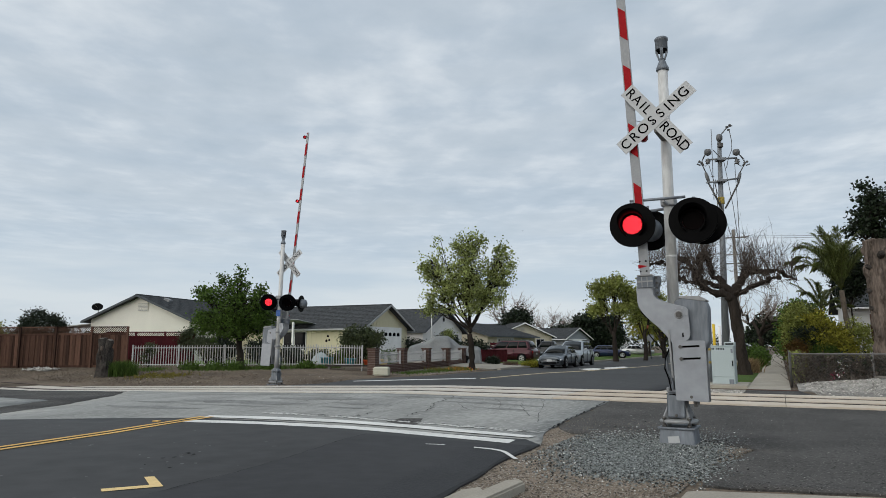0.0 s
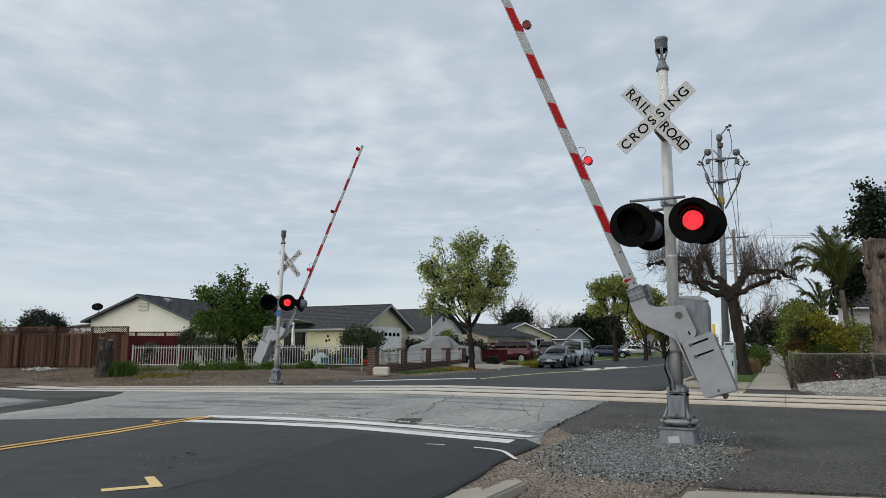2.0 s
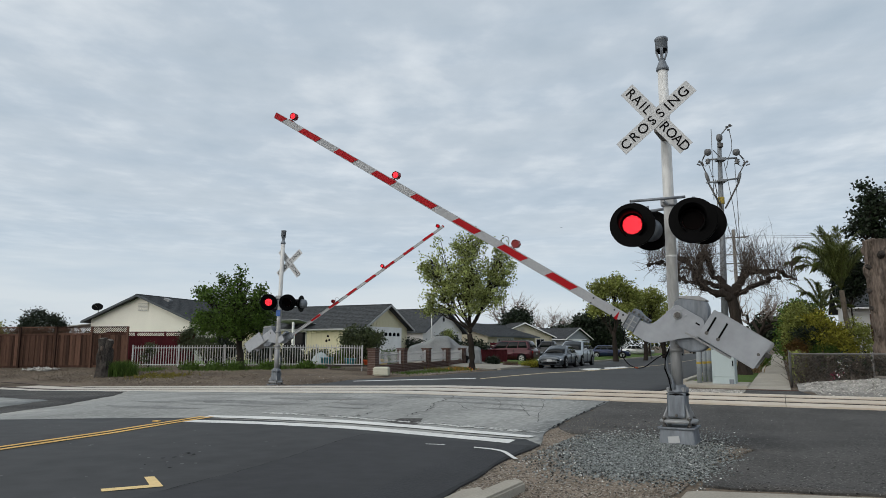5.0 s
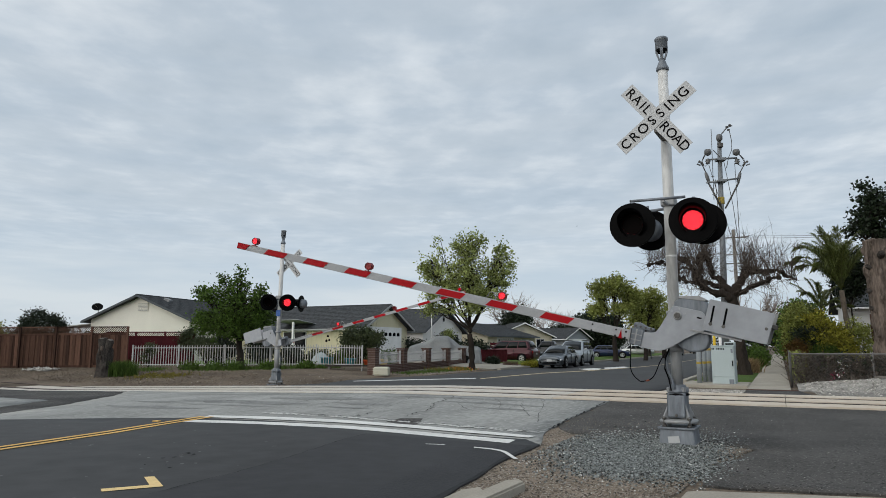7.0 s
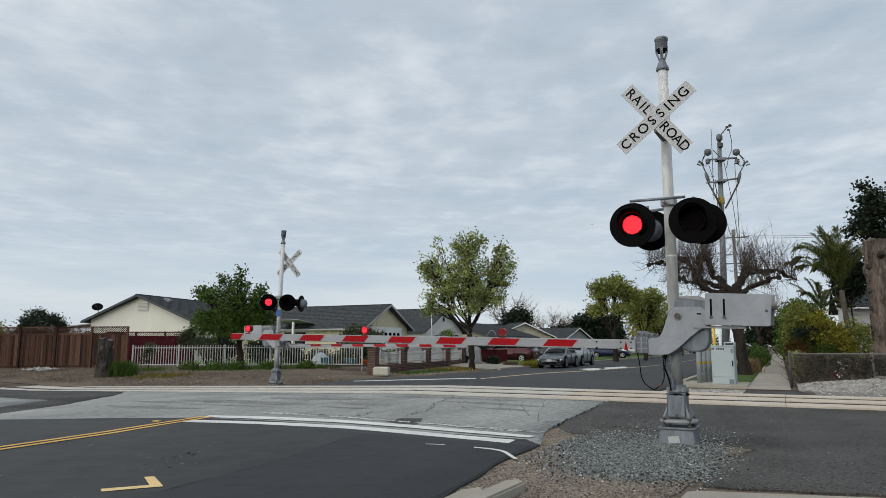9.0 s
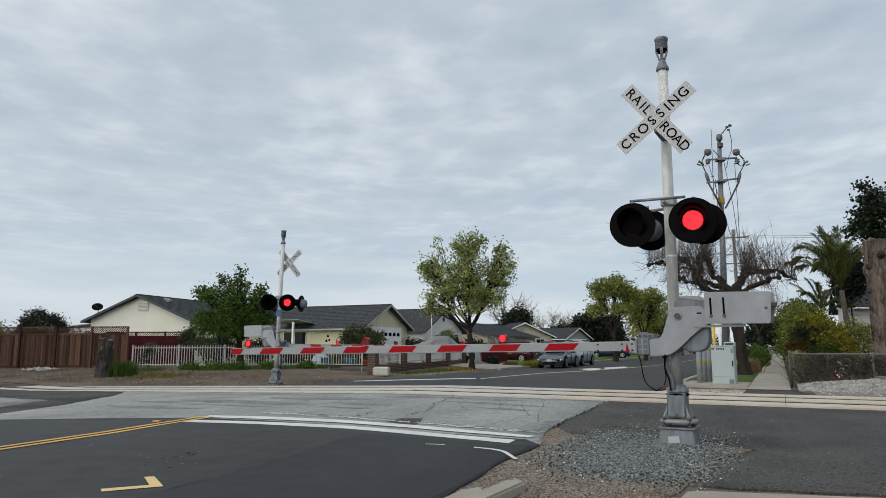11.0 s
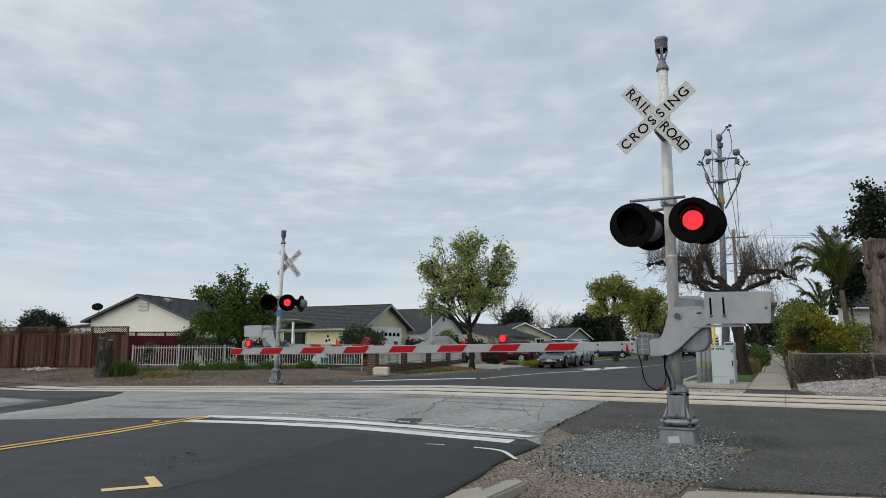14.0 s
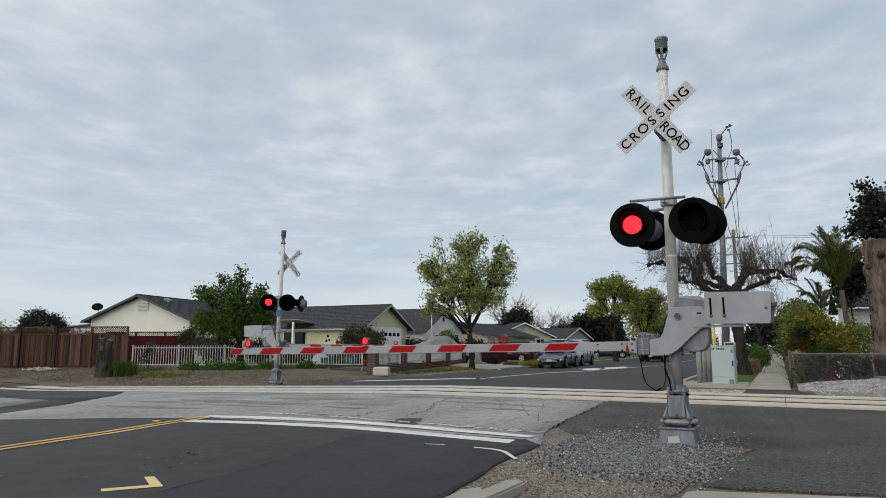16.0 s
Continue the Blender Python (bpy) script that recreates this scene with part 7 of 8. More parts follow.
bare_tree("tree", pose(-37.3, 121.0, 0.1), "leafless pale tree behind the houses", 35, 3.2, 0.24, [(-2.6, 0, 5.2), (2.4, 0.4, 5.4), (0.2, 1, 6.2), (4.0, -0.6, 4.8), (-4.6, -0.4, 4.6)], 40, 3.0, fine=1.5)
for x, y, r, h, sd_ in ((-28.2, 111.5, 2.6, 3.4, 36), (-24.9, 113.2, 2.4, 3.1, 37), (-33.5, 116.0, 3.0, 2.2, 38)):
    shrub("tree", pose(x, y, 0), "dense dark evergreen tree", sd_, r, r, h, 9000, 0.26, "leaf_deep", category="tree", low=0.4)
lobed_tree("tree", pose(-13.0, 60.5, 0, 0, 0, 26.05), "street tree with olive spring leaves", 41, [(0.15, 0, -0.15), (0.1, 0, 1.4), (0.0, 0, 2.6)], 0.22,
           [(-1.1, 0, 6.2, 1.1, 1.3, 1.0), (0.4, 0, 6.5, 1.3, 1.3, 1.0), (1.7, 0.3, 5.7, 1.1, 1.5, 1.0), (-1.3, 0, 4.5, 0.95, 0.9, 0.9), (0.6, -0.5, 4.6, 1.3, 0.8, 0.8)],
           "leaf_olive", 0.125, 15, 62, group="street trees")
lobed_tree("tree", pose(-11.4, 66.0, 0, 0, 0, 26.05), "street tree with olive spring leaves", 42, [(0.1, 0, -0.15), (0.2, 0, 1.4), (0.1, 0, 2.6)], 0.2,
           [(-0.4, 0, 5.6, 1.4, 1.3, 0.9), (1.0, 0, 5.8, 1.2, 1.2, 0.9), (1.2, 0.2, 4.3, 1.1, 0.9, 0.9), (-0.8, 0, 4.2, 1.0, 0.8, 0.8)],
           "leaf_olive", 0.13, 14, 58, group="street trees")
broadleaf("tree", pose(-11.6, 80.4, 0), "street tree with olive spring leaves", "tree", 43, 2.2, 0.24, (4.8, 2.8, 2.6), 8000, 0.13, "leaf_olive", limbs=18, gap=0.08, group="street trees", trunks=2)
broadleaf("tree", pose(-15.9, 96.0, 0), "street tree with yellow-green leaves", "tree", 44, 2.0, 0.22, (4.0, 3.0, 2.2), 4500, 0.18, "leaf_gold", limbs=16, gap=0.05, group="street trees")

# small things in the yard and verge
tb = thing("utility_box", pose(-16.3, 27.0, ground_height(-16.3, 27.0), 0, 0, 20), "rounded cream plastic utility box on the verge", "utility box")
part("shell", box(-0.34, 0.34, -0.26, 0.26, 0, 0.40, 0.07), M["tan_plastic"], tb)
for k in range(4):
    part("rib", box(-0.36, 0.36, -0.275, 0.275, 0.06 + 0.085 * k, 0.09 + 0.085 * k, 0.01), M["tan_plastic"], tb)
bn = thing("bench", pose(-19.0, 28.4, ground_height(-19.0, 28.4), 0, 0, 26), "low weathered wooden bench beside the fence", "bench")
for k in range(3):
    part("plank", box(-1.15, 1.15, -0.24 + 0.17 * k, -0.09 + 0.17 * k, 0.17, 0.24, 0.006), M["bark_dark"], bn)
for x in (-0.95, 0.95):
    for y in (-0.18, 0.2):
        part("leg", box(x - 0.05, x + 0.05, y - 0.04, y + 0.04, -0.05, 0.17), M["wood_grey"], bn)


for x, y, w, h, mm, lb in ((-21.9, 30.6, 0.34, 0.42, "teal", "teal plastic garden bin"), (-20.8, 31.2, 0.30, 0.36, "teal", "teal plastic garden bin"), (-20.1, 31.8, 0.22, 0.3, "orange_plastic", "small orange garden flower pot"), (-19.9, 33.2, 0.22, 0.3, "yellow_plastic", "small yellow garden flower pot")):
    b = thing("flower_pot" if "pot" in lb else "garden_bin", pose(x, y, ground_height(x, y), 0, 0, 20), lb, "flower pot" if "pot" in lb else "bin")
    part("tub", lathe([(w * 0.8, 0), (w, h), (w * 1.06, h), (w * 1.06, h + 0.03), (w * 0.9, h + 0.03)], 16), M[mm], b)
tent = thing("play_tent", pose(-23.4, 32.1, ground_height(-23.4, 32.1)), "low pale play tent on the lawn", "tent")
part("canopy", lathe([(0.62, 0.0), (0.56, 0.2), (0.40, 0.45), (0.22, 0.62), (0.04, 0.70)], 8), M["cabinet_paint"], tent, "pale fabric dome")
pb = thing("painted_fence", pose(-19.06, 45.22, 0.1, 0, 0, 54), "low maroon painted board fence by the drive", "fence")
for k in range(15):
    part("board", box(0.145 * k, 0.145 * k + 0.135, -0.012, 0.012, 0, 0.92, 0.004), M["maroon_fence"], pb)
part("rail", box(0, 2.16, -0.045, 0.045, 0.92, 0.97, 0.008), M["maroon_fence"], pb)
for k in range(3):
    part("post", box(1.03 * k, 1.03 * k + 0.09, 0.014, 0.10, -0.1, 1.0, 0.006), M["maroon_fence"], pb)
pl = thing("planter", pose(-16.2, 43.4, 0.05, 0, 0, 30), "low red brick planter edge", "planter")
for k in range(4):
    for q in range(5):
        part("brick", box(0.21 * q - 0.52, 0.21 * q - 0.33, -0.1, 0.1, 0.07 * k, 0.07 * k + 0.06, 0.005), M["brick"], pl)
rc = thing("storage_rack", pose(-21.5, 54.0, 0.1, 0, 0, 26), "dark red stacked storage rack in the drive", "rack")
for x in (-0.42, 0.38):
    part("post", box(x, x + 0.06, -0.2, 0.2, 0, 1.55, 0.006), M["maroon_fence"], rc)
for k in range(5):
    part("shelf", box(-0.36, 0.38, -0.2, 0.2, 0.2 + 0.28 * k, 0.40 + 0.28 * k, 0.01), M["maroon_fence"], rc)


def tarp_cover():
    t = thing("covered_car", pose(-20.5, 42.2, 0.1, 0, 0, 24), "truck under a grey draped cover", "covered car")
    prof = [(-2.5, 0.1), (-2.44, 0.9), (-2.36, 1.22), (-1.9, 1.36), (-1.3, 1.46), (-1.0, 1.66), (-0.75, 1.86), (-0.3, 1.92), (0.15, 1.90), (0.45, 1.74), (0.8, 1.44), (1.1, 1.26), (1.6, 1.20), (2.2, 1.18), (2.4, 1.05), (2.5, 0.1)]
    fine = []
    for (xa, za), (xb, zb) in zip(prof, prof[1:]):
        fine += [(xa + (xb - xa) * k / 4, za + (zb - za) * k / 4) for k in range(4)]
    prof = fine + prof[-1:]
    bm = bmesh.new()
    prev = None
    for x, z in prof:
        row = []
        for k in range(25):
            u = -1 + 2 * k / 24
            w = 0.95 if z > 0.5 else 1.0
            zz = z * (1 - 0.22 * abs(u) ** 3) + 0.035 * math.sin(7 * u + 3 * x) * (abs(u) < 0.95)
            if abs(u) == 1:
                zz = min(zz, 0.12)
            row.append(bm.verts.new((x + 0.04 * math.sin(9 * u), u * w * (1 + 0.09 * noise.noise((x * 2.2, u * 0.8, 3.0)) + 0.05 * math.sin(9.3 * x + 2 * u) * (abs(u) > 0.6)), max(0.02, zz))))
        if prev:
            for k in range(24):
                bm.faces.new((prev[k], prev[k + 1], row[k + 1], row[k])).smooth = True
        prev = row
    bmesh.ops.solidify(bm, geom=bm.faces[:], thickness=0.02)
    part("cover", bm, M["tarp"], t, "grey draped fabric cover")
    for x, y in ((-1.45, -1.0), (1.45, -1.0)):
        part("tyre", lathe([(0.2, -0.1), (0.32, -0.1), (0.32, 0.1), (0.2, 0.1)], 18, pose(x, y * 0.86, 0.30, 90, 0, 0)), M["rubber"], t)
    return t


tarp_cover()
shrub("shrub", pose(-23.2, 48.0, 0.1), "dark green bushes behind the covered truck", 131, 1.5, 0.9, 1.1, 3600, 0.10, "leaf_deep", low=0.2)
shrub("shrub", pose(-24.9, 45.4, 0.1), "dark green bushes behind the covered truck", 132, 1.2, 0.8, 0.9, 2600, 0.10, "leaf_deep", low=0.1)
# cars
SED = dict(L=4.5, W=1.70, H=1.42, hood=0.80, belt=0.88, cab=(1.02, -1.80, 0.05, -1.15))
SMALL_SED = dict(L=4.25, W=1.62, H=1.36, hood=0.76, belt=0.84, cab=(1.05, -1.70, -0.05, -1.05))
SUV = dict(L=4.6, W=1.82, H=1.68, hood=0.98, belt=1.03, cab=(1.08, -2.05, 0.22, -1.75))
car(pose(-12.50, 42.1, 0.02, 0, 0, -89), "grey sedan parked at the kerb", "car_silver", **SMALL_SED)
car(pose(-12.95, 47.5, 0.02, 0, 0, -89.5), "silver compact utility vehicle parked at the kerb", "car_pale_silver", rails=True, **SUV)
car(pose(-19.9, 52.5, 0.05, 0, 0, 180), "dark burgundy family wagon parked in a drive", "car_burgundy", L=5.0, W=1.95, H=1.72, hood=1.08, belt=1.08, cab=(1.1, -2.3, 0.35, -2.0), rails=True)
car(pose(-21.8, 69.4, 0.05, 0, 0, 182), "dark pickup truck parked in a drive", "car_charcoal", L=5.2, W=1.9, H=1.8, hood=1.1, belt=1.12, cab=(0.9, -0.9, 0.4, -0.75), bed=True)
car(pose(-16.9, 76.3, 0.05, 0, 0, 10), "dark blue sedan parked by the lawn", "car_navy", **SED)
car(pose(-18.0, 99.0, 0.05, 0, 0, 12), "white sedan parked by the lawn", "car_white", **SED)
car(pose(-13.6, 104.0, 0.02, 0, 0, -91), "white van parked at the kerb", "car_white", **SUV)
car(pose(-13.0, 131.6, 0.02, 0, 0, -91), "dark utility vehicle parked down the street", "car_charcoal", **SUV)
car(pose(-5.4, 128.0, 0.02, 0, 0, 90), "pale vehicle parked down the street", "car_pale_silver", **SUV)
DRIVEN_CAR = car(pose(-10.4, 60, 0.02, 0, 0, -90), "dark car driving down the street", "car_charcoal", group="moving cars", **SUV)

# ---- right side ----
up = thing("utility_pole", pose(-2.5, 37.8, 0, 0, 0, 26.05), "tall grey metal utility pole with insulators", "utility pole")
part("pole", tube((0, 0, -0.3), (0.36, 0.10, 12.3), 0.20, 0.105, 16), M["galv_pole"], up, "tapered grey pole")
for z, x0, x1, tip in ((11.1, -0.38, 1.12, 0.05), (9.93, -0.55, 1.18, 0.12)):
    part("crossarm", tube((x0, -0.16, z - tip), (x1, -0.16, z + tip), 0.05, sides=6), M["galv_pole"], up, "grey crossarm")
part("collar", box(0.10, 0.55, -0.22, 0.24, 11.02, 11.18, 0.02), M["galv_pole"], up)
part("collar", box(0.08, 0.52, -0.22, 0.24, 9.86, 10.0, 0.02), M["galv_pole"], up)
DISC = [(0.05, -0.16), (0.13, -0.13), (0.08, -0.08), (0.15, -0.03), (0.08, 0.02), (0.14, 0.06), (0.05, 0.12)]
for s, cx, ex, bx in ((-1, -0.40, -0.72, -0.42), (1, 1.10, 1.55, 1.16)):
    part("cutout", lathe([(0.04, -0.16), (0.17, -0.08), (0.19, 0.06), (0.15, 0.17), (0.04, 0.2)], 16), M["porcelain"], up, "grey round surge can", pose(cx, -0.18, 11.42))
    part("insulator", lathe(DISC, 12), M["porcelain"], up, "grey stacked insulator", pose(cx + 0.02 * s, -0.18, 10.98))
    part("insulator", lathe([(0.03, -0.3), (0.075, -0.26), (0.095, 0.0), (0.075, 0.22), (0.03, 0.3)], 12), M["porcelain"], up, "grey strain insulator", pose(bx + 0.05 * s, -0.1, 10.12, 0, s * 16, 0))
    part("brace", tube((0.30 + 0.09 * s, -0.1, 8.45), (bx + 0.02 * s, -0.1, 9.85), 0.045, sides=6), M["dark_steel"], up, "dark slanted brace")
    part("brace", tube((bx + 0.12 * s, -0.1, 10.4), (ex, -0.1, 10.85), 0.028, sides=6), M["dark_steel"], up)
    for k, (dx, dz) in enumerate(((0.0, 0.0), (0.12 * s, 0.06), (-0.05 * s, -0.1))):
        part("terminal", box(-0.05, 0.05, -0.06, 0.06, -0.05, 0.05, 0.012), M["dark_steel"], up, "", pose(ex + dx, -0.1, 10.9 + dz, 0, 30 * k, 0))
    part("clip", box(-0.10, 0.10, -0.04, 0.04, -0.03, 0.03, 0.01), M["porcelain"], up, "", pose(ex + 0.16 * s, -0.1, 10.8, 0, -s * 20, 0))
    for pts in ([(cx, -0.18, 11.5), ((cx + ex) / 2, -0.15, 11.25), (ex, -0.1, 10.95)], [(cx, -0.18, 10.85), ((cx + ex) / 2, -0.15, 10.7), (ex, -0.1, 10.8)], [(cx + 0.15 * s, -0.18, 11.35), (ex - 0.05 * s, -0.14, 11.1), (ex, -0.1, 10.9)]):
        part("jumper", cable(pts, 0.018, 5), M["dark_steel"], up)
part("pole_top", lathe([(0.05, 12.10), (0.15, 12.17), (0.165, 12.34), (0.13, 12.46), (0.04, 12.50)], 14, pose(0.33, 0.0, 0)), M["porcelain"], up, "grey round can on the pole top")
part("pole_top", box(0.24, 0.48, -0.12, 0.12, 11.75, 12.0, 0.04), M["dark_steel"], up)
part("spike", cable([(0.45, -0.05, 12.5), (0.70, -0.05, 12.8), (0.82, -0.05, 12.88), (1.02, -0.05, 12.95)], 0.035, 5), M["porcelain"], up)
for x, z in ((0.74, 12.88), (0.9, 12.98), (0.82, 12.72)):
    part("terminal", box(x - 0.06, x + 0.06, -0.1, 0.0, z - 0.04, z + 0.04, 0.012), M["dark_steel"], up)
part("jumper", cable([(0.86, -0.05, 12.7), (0.95, -0.05, 12.1), (0.92, -0.05, 11.6), (0.72, -0.1, 11.2), (0.55, -0.15, 10.6)], 0.018, 5), M["dark_steel"], up)
part("jumper", cable([(0.2, -0.1, 11.3), (-0.1, -0.12, 11.6), (-0.02, -0.12, 11.5), (0.25, -0.12, 11.2)], 0.016, 5), M["dark_steel"], up)
part("whip", tube((-0.18, -0.1, 8.9), (-0.12, -0.1, 12.75), 0.018, sides=5), M["porcelain"], up)
for k in range(4):
    part("rung", tube((-0.26, -0.1, 9.2 + 0.32 * k), (-0.08, -0.1, 9.22 + 0.32 * k), 0.014, sides=5), M["dark_steel"], up)
for pts in ([(0.45, -0.1, 11.0), (0.80, -0.1, 8.6), (0.98, -0.1, 6.5), (1.02, -0.1, 5.2), (0.4, 0.1, 3.0), (0.2, 0.2, 0.4)], [(1.02, -0.1, 10.9), (1.04, -0.1, 8.5), (1.02, -0.1, 5.6)], [(-0.35, -0.1, 10.8), (0.12, -0.1, 8.9), (0.70, -0.1, 6.6), (0.98, -0.1, 5.6)], [(-0.05, -0.1, 10.0), (0.02, -0.1, 7.5), (0.15, 0.1, 5.5)]):
    part("riser_cable", cable(pts, 0.016, 5), M["dark_steel"], up)
part("band", lathe([(0.170, 8.72), (0.176, 8.75), (0.176, 9.05), (0.170, 9.08)], 14, pose(0.26, 0.08, 0)), M["band_yellow"], up)

wp = thing("utility_pole", pose(-3.86, 81.6, 0), "distant weathered wooden utility pole", "utility pole")
part("pole", tube((0, 0, -0.3), (0, 0, 14.2), 0.22, 0.16, 10), M["wood_grey"], wp)
for z in (13.3, 11.4, 10.4):
    part("crossarm", box(-1.5, 1.5, -0.06, 0.06, z - 0.06, z + 0.06), M["wood_grey"], wp)
for k, (z, a, b) in enumerate(((13.4, -1.4, 26), (13.4, 1.4, 30), (10.5, -1.3, 26), (10.5, 1.3, 30), (11.5, 0.6, 28))):
    w = thing("power_line", Matrix(), "thin dark overhead power line", "power line", "power lines")
    pts = [(-3.86 + a + (b + 6) * t, 81.6 - 6 * t, z - 1.1 * math.sin(math.pi * min(1, t))) for t in [i / 16 for i in range(17)]]
    part("wire", cable(pts, 0.018, 4), M["dark_steel"], w)

pad = concrete_block("equipment_pad", [(-3.05, 24.2), (-0.98, 23.9), (-0.98, 26.6), (-3.05, 27.0)], 0.08, "concrete equipment pad", "pad")
cb = thing("equipment_cabinet", pose(-1.72, 25.5, -0.03, 0, 0, -3), "pale blue-grey metal equipment cabinet on a concrete pad", "cabinet")
part("shell", box(-0.385, 0.335, -0.35, 0.35, 0.0, 1.355, 0.012), M["cabinet_paint"], cb)
part("lid", box(-0.40, 0.35, -0.365, 0.365, 1.355, 1.385, 0.010), M["cabinet_paint"], cb)
part("vent_cap", box(0.0, 0.34, 0.02, 0.34, 1.385, 1.50, 0.012), M["cabinet_paint"], cb, "raised vent housing on the lid")
part("vent_slot", box(0.04, 0.30, 0.012, 0.021, 1.41, 1.46), M["black"], cb)
part("door", box(-0.38, 0.31, -0.365, -0.352, 0.34, 1.335, 0.006), M["cabinet_paint"], cb, "flat cabinet door")
part("plinth_panel", box(-0.38, -0.05, -0.362, -0.352, 0.03, 0.31, 0.004), M["cabinet_paint"], cb)
part("plinth_panel", box(-0.02, 0.31, -0.362, -0.352, 0.03, 0.31, 0.004), M["cabinet_paint"], cb)
part("vent", box(0.15, 0.30, -0.368, -0.363, 0.10, 0.26), M["case_grey"], cb, "dark louvre vent")
part("vent", box(0.24, 0.30, -0.372, -0.366, 1.14, 1.27), M["case_grey"], cb)
part("door_handle", box(0.262, 0.295, -0.40, -0.366, 0.70, 0.88, 0.008), M["black"], cb, "black handle")
for x in (-0.37, 0.325):
    for z in (0.45, 1.2):
        part("hinge", tube((x, -0.36, z), (x, -0.36, z + 0.09), 0.010, sides=6), M["cabinet_paint"], cb)
for k in range(8):
    if k != 2:
        part("plate_bar", box(-0.36 + 0.052 * k, -0.328 + 0.052 * k, -0.369, -0.3655, 1.24, 1.30), M["black"], cb)
for k, (x, y, h, r) in enumerate(((-2.55, 25.4, 1.37, 0.085), (-2.42, 25.9, 1.35, 0.07), (-2.30, 26.4, 1.39, 0.09))):
    b = thing("bollard", pose(x, y, 0.06), "grey pipe bollard with yellow bands", "bollard", "bollards by the cabinet")
    bm = tube((0, 0, 0), (0, 0, h), r, sides=16)
    part("post", bm, M["bollard_grey"], b)
    for z in (0.66, 1.12):
        part("band", lathe([(r + 0.001, z), (r + 0.004, z + 0.005), (r + 0.004, z + 0.075), (r + 0.001, z + 0.08)], 16), M["band_yellow"], b, "yellow band")
for x, y, h, mm, lb in ((-2.165, 27.3, 2.15, "yellow_plastic", "slim yellow marker post"), (-2.01, 27.9, 2.1, "white_paint", "slim white marker post")):
    b = thing("marker_post", pose(x, y, 0), lb, "marker post")
    part("post", lathe([(0.05, 0), (0.05, h - 0.03), (0.03, h)], 10), M[mm], b)

# pavement slabs
WALK = thing("pavement", Matrix(), "pale concrete pavement slabs beyond the rails", "pavement", kind="structure")
y = 22.95
k = 0
while y < 130:
    L = 1.5 if y < 60 else 3.0
    part("slab", box(-0.98, 0.22, y + 0.008, y + L - 0.008, -0.1, 0.045 + 0.006 * ((k * 7) % 3), 0.006), M["concrete"], WALK)
    y += L
    k += 1
part("slab_edge", box(-1.0, 0.42, 22.78, 22.94, -0.1, 0.05, 0.006), M["brick"], WALK, "reddish edging strip")
kb = new("kerb", mesh_of("kerb", box(-3.32, -3.14, 26.8, 200, -0.1, 0.12, 0.02), M["concrete"]))
tagged(kb, "pale concrete kerb along the street", "kerb", kind="structure")
kb = new("kerb", mesh_of("kerb", box(-14.25, -14.02, 36, 200, -0.1, 0.13, 0.02), M["concrete"]))
tagged(kb, "pale concrete kerb along the street", "kerb", kind="structure")


def chain_fence(a, b, h=1.08):
    f = thing("chain_link_fence", Matrix(), "rusty chain-link fence with vines", "fence", "chain-link fences")
    pts = along(a, b, 2.4)
    for p, ang in pts:
        part("post", tube((0, 0, -0.1), (0, 0, h + 0.05), 0.03, sides=8), M["chainlink"], f, "", pose(p.x, p.y, ground_height(p.x, p.y)))
    va, vb = Vector(a), Vector(b)
    L = (vb - va).length
    ang = pts[0][1]
    m = pose(a[0], a[1], ground_height(*a), 0, 0, ang)
    part("top_rail", tube((0, 0, h), (L, 0, h), 0.024, sides=8), M["chainlink"], f, "", m)
    bm = bmesh.new()
    k = -h
    while k < L:
        for s in (0, 1):
            x0, x1 = (k, k + h) if s == 0 else (k + h, k)
            c0, c1 = max(0, min(L, x0)), max(0, min(L, x1))
            if c0 == c1:
                continue
            t0, t1 = (c0 - x0) / (x1 - x0), (c1 - x0) / (x1 - x0)
            add_tube(bm, (c0, 0, t0 * h), (c1, 0, t1 * h), 0.004, sides=3, caps=False)
        k += 0.085
    part("mesh", bm, M["chainlink"], f, "wire mesh", m)
    return f


chain_fence((0.28, 25.4), (12.0, 26.6))
chain_fence((0.28, 25.4), (0.40, 44.0))


def vines(name, a, b, n, spread, h, leaf, size, label, seed):
    rng2 = np.random.default_rng(seed)
    t = thing(name, Matrix(), label, "vine")
    cl = []
    bm = bmesh.new()
    for i in range(n):
        u = rng2.random()
        x, y = a[0] + (b[0] - a[0]) * u, a[1] + (b[1] - a[1]) * u + rng2.normal(0, spread)
        z = ground_height(x, y) + h * rng2.random() ** 0.7
        cl.append((x, y, z, size * 1.8, 14))
        if i % 5 == 0:
            add_limb(bm, limb_path((x, y, 0), (x + rng2.normal(0, 0.4), y, z), (rng2.normal(0, 0.2), 0, 0.1), rng2, 4), 0.012, 0.004, 4)
    ob = new("foliage", leaf_mesh("foliage", cl, size, M[leaf], rng2))
    ob.parent = t
    part("stem_cluster", bm, M["twig"], t)
    return t


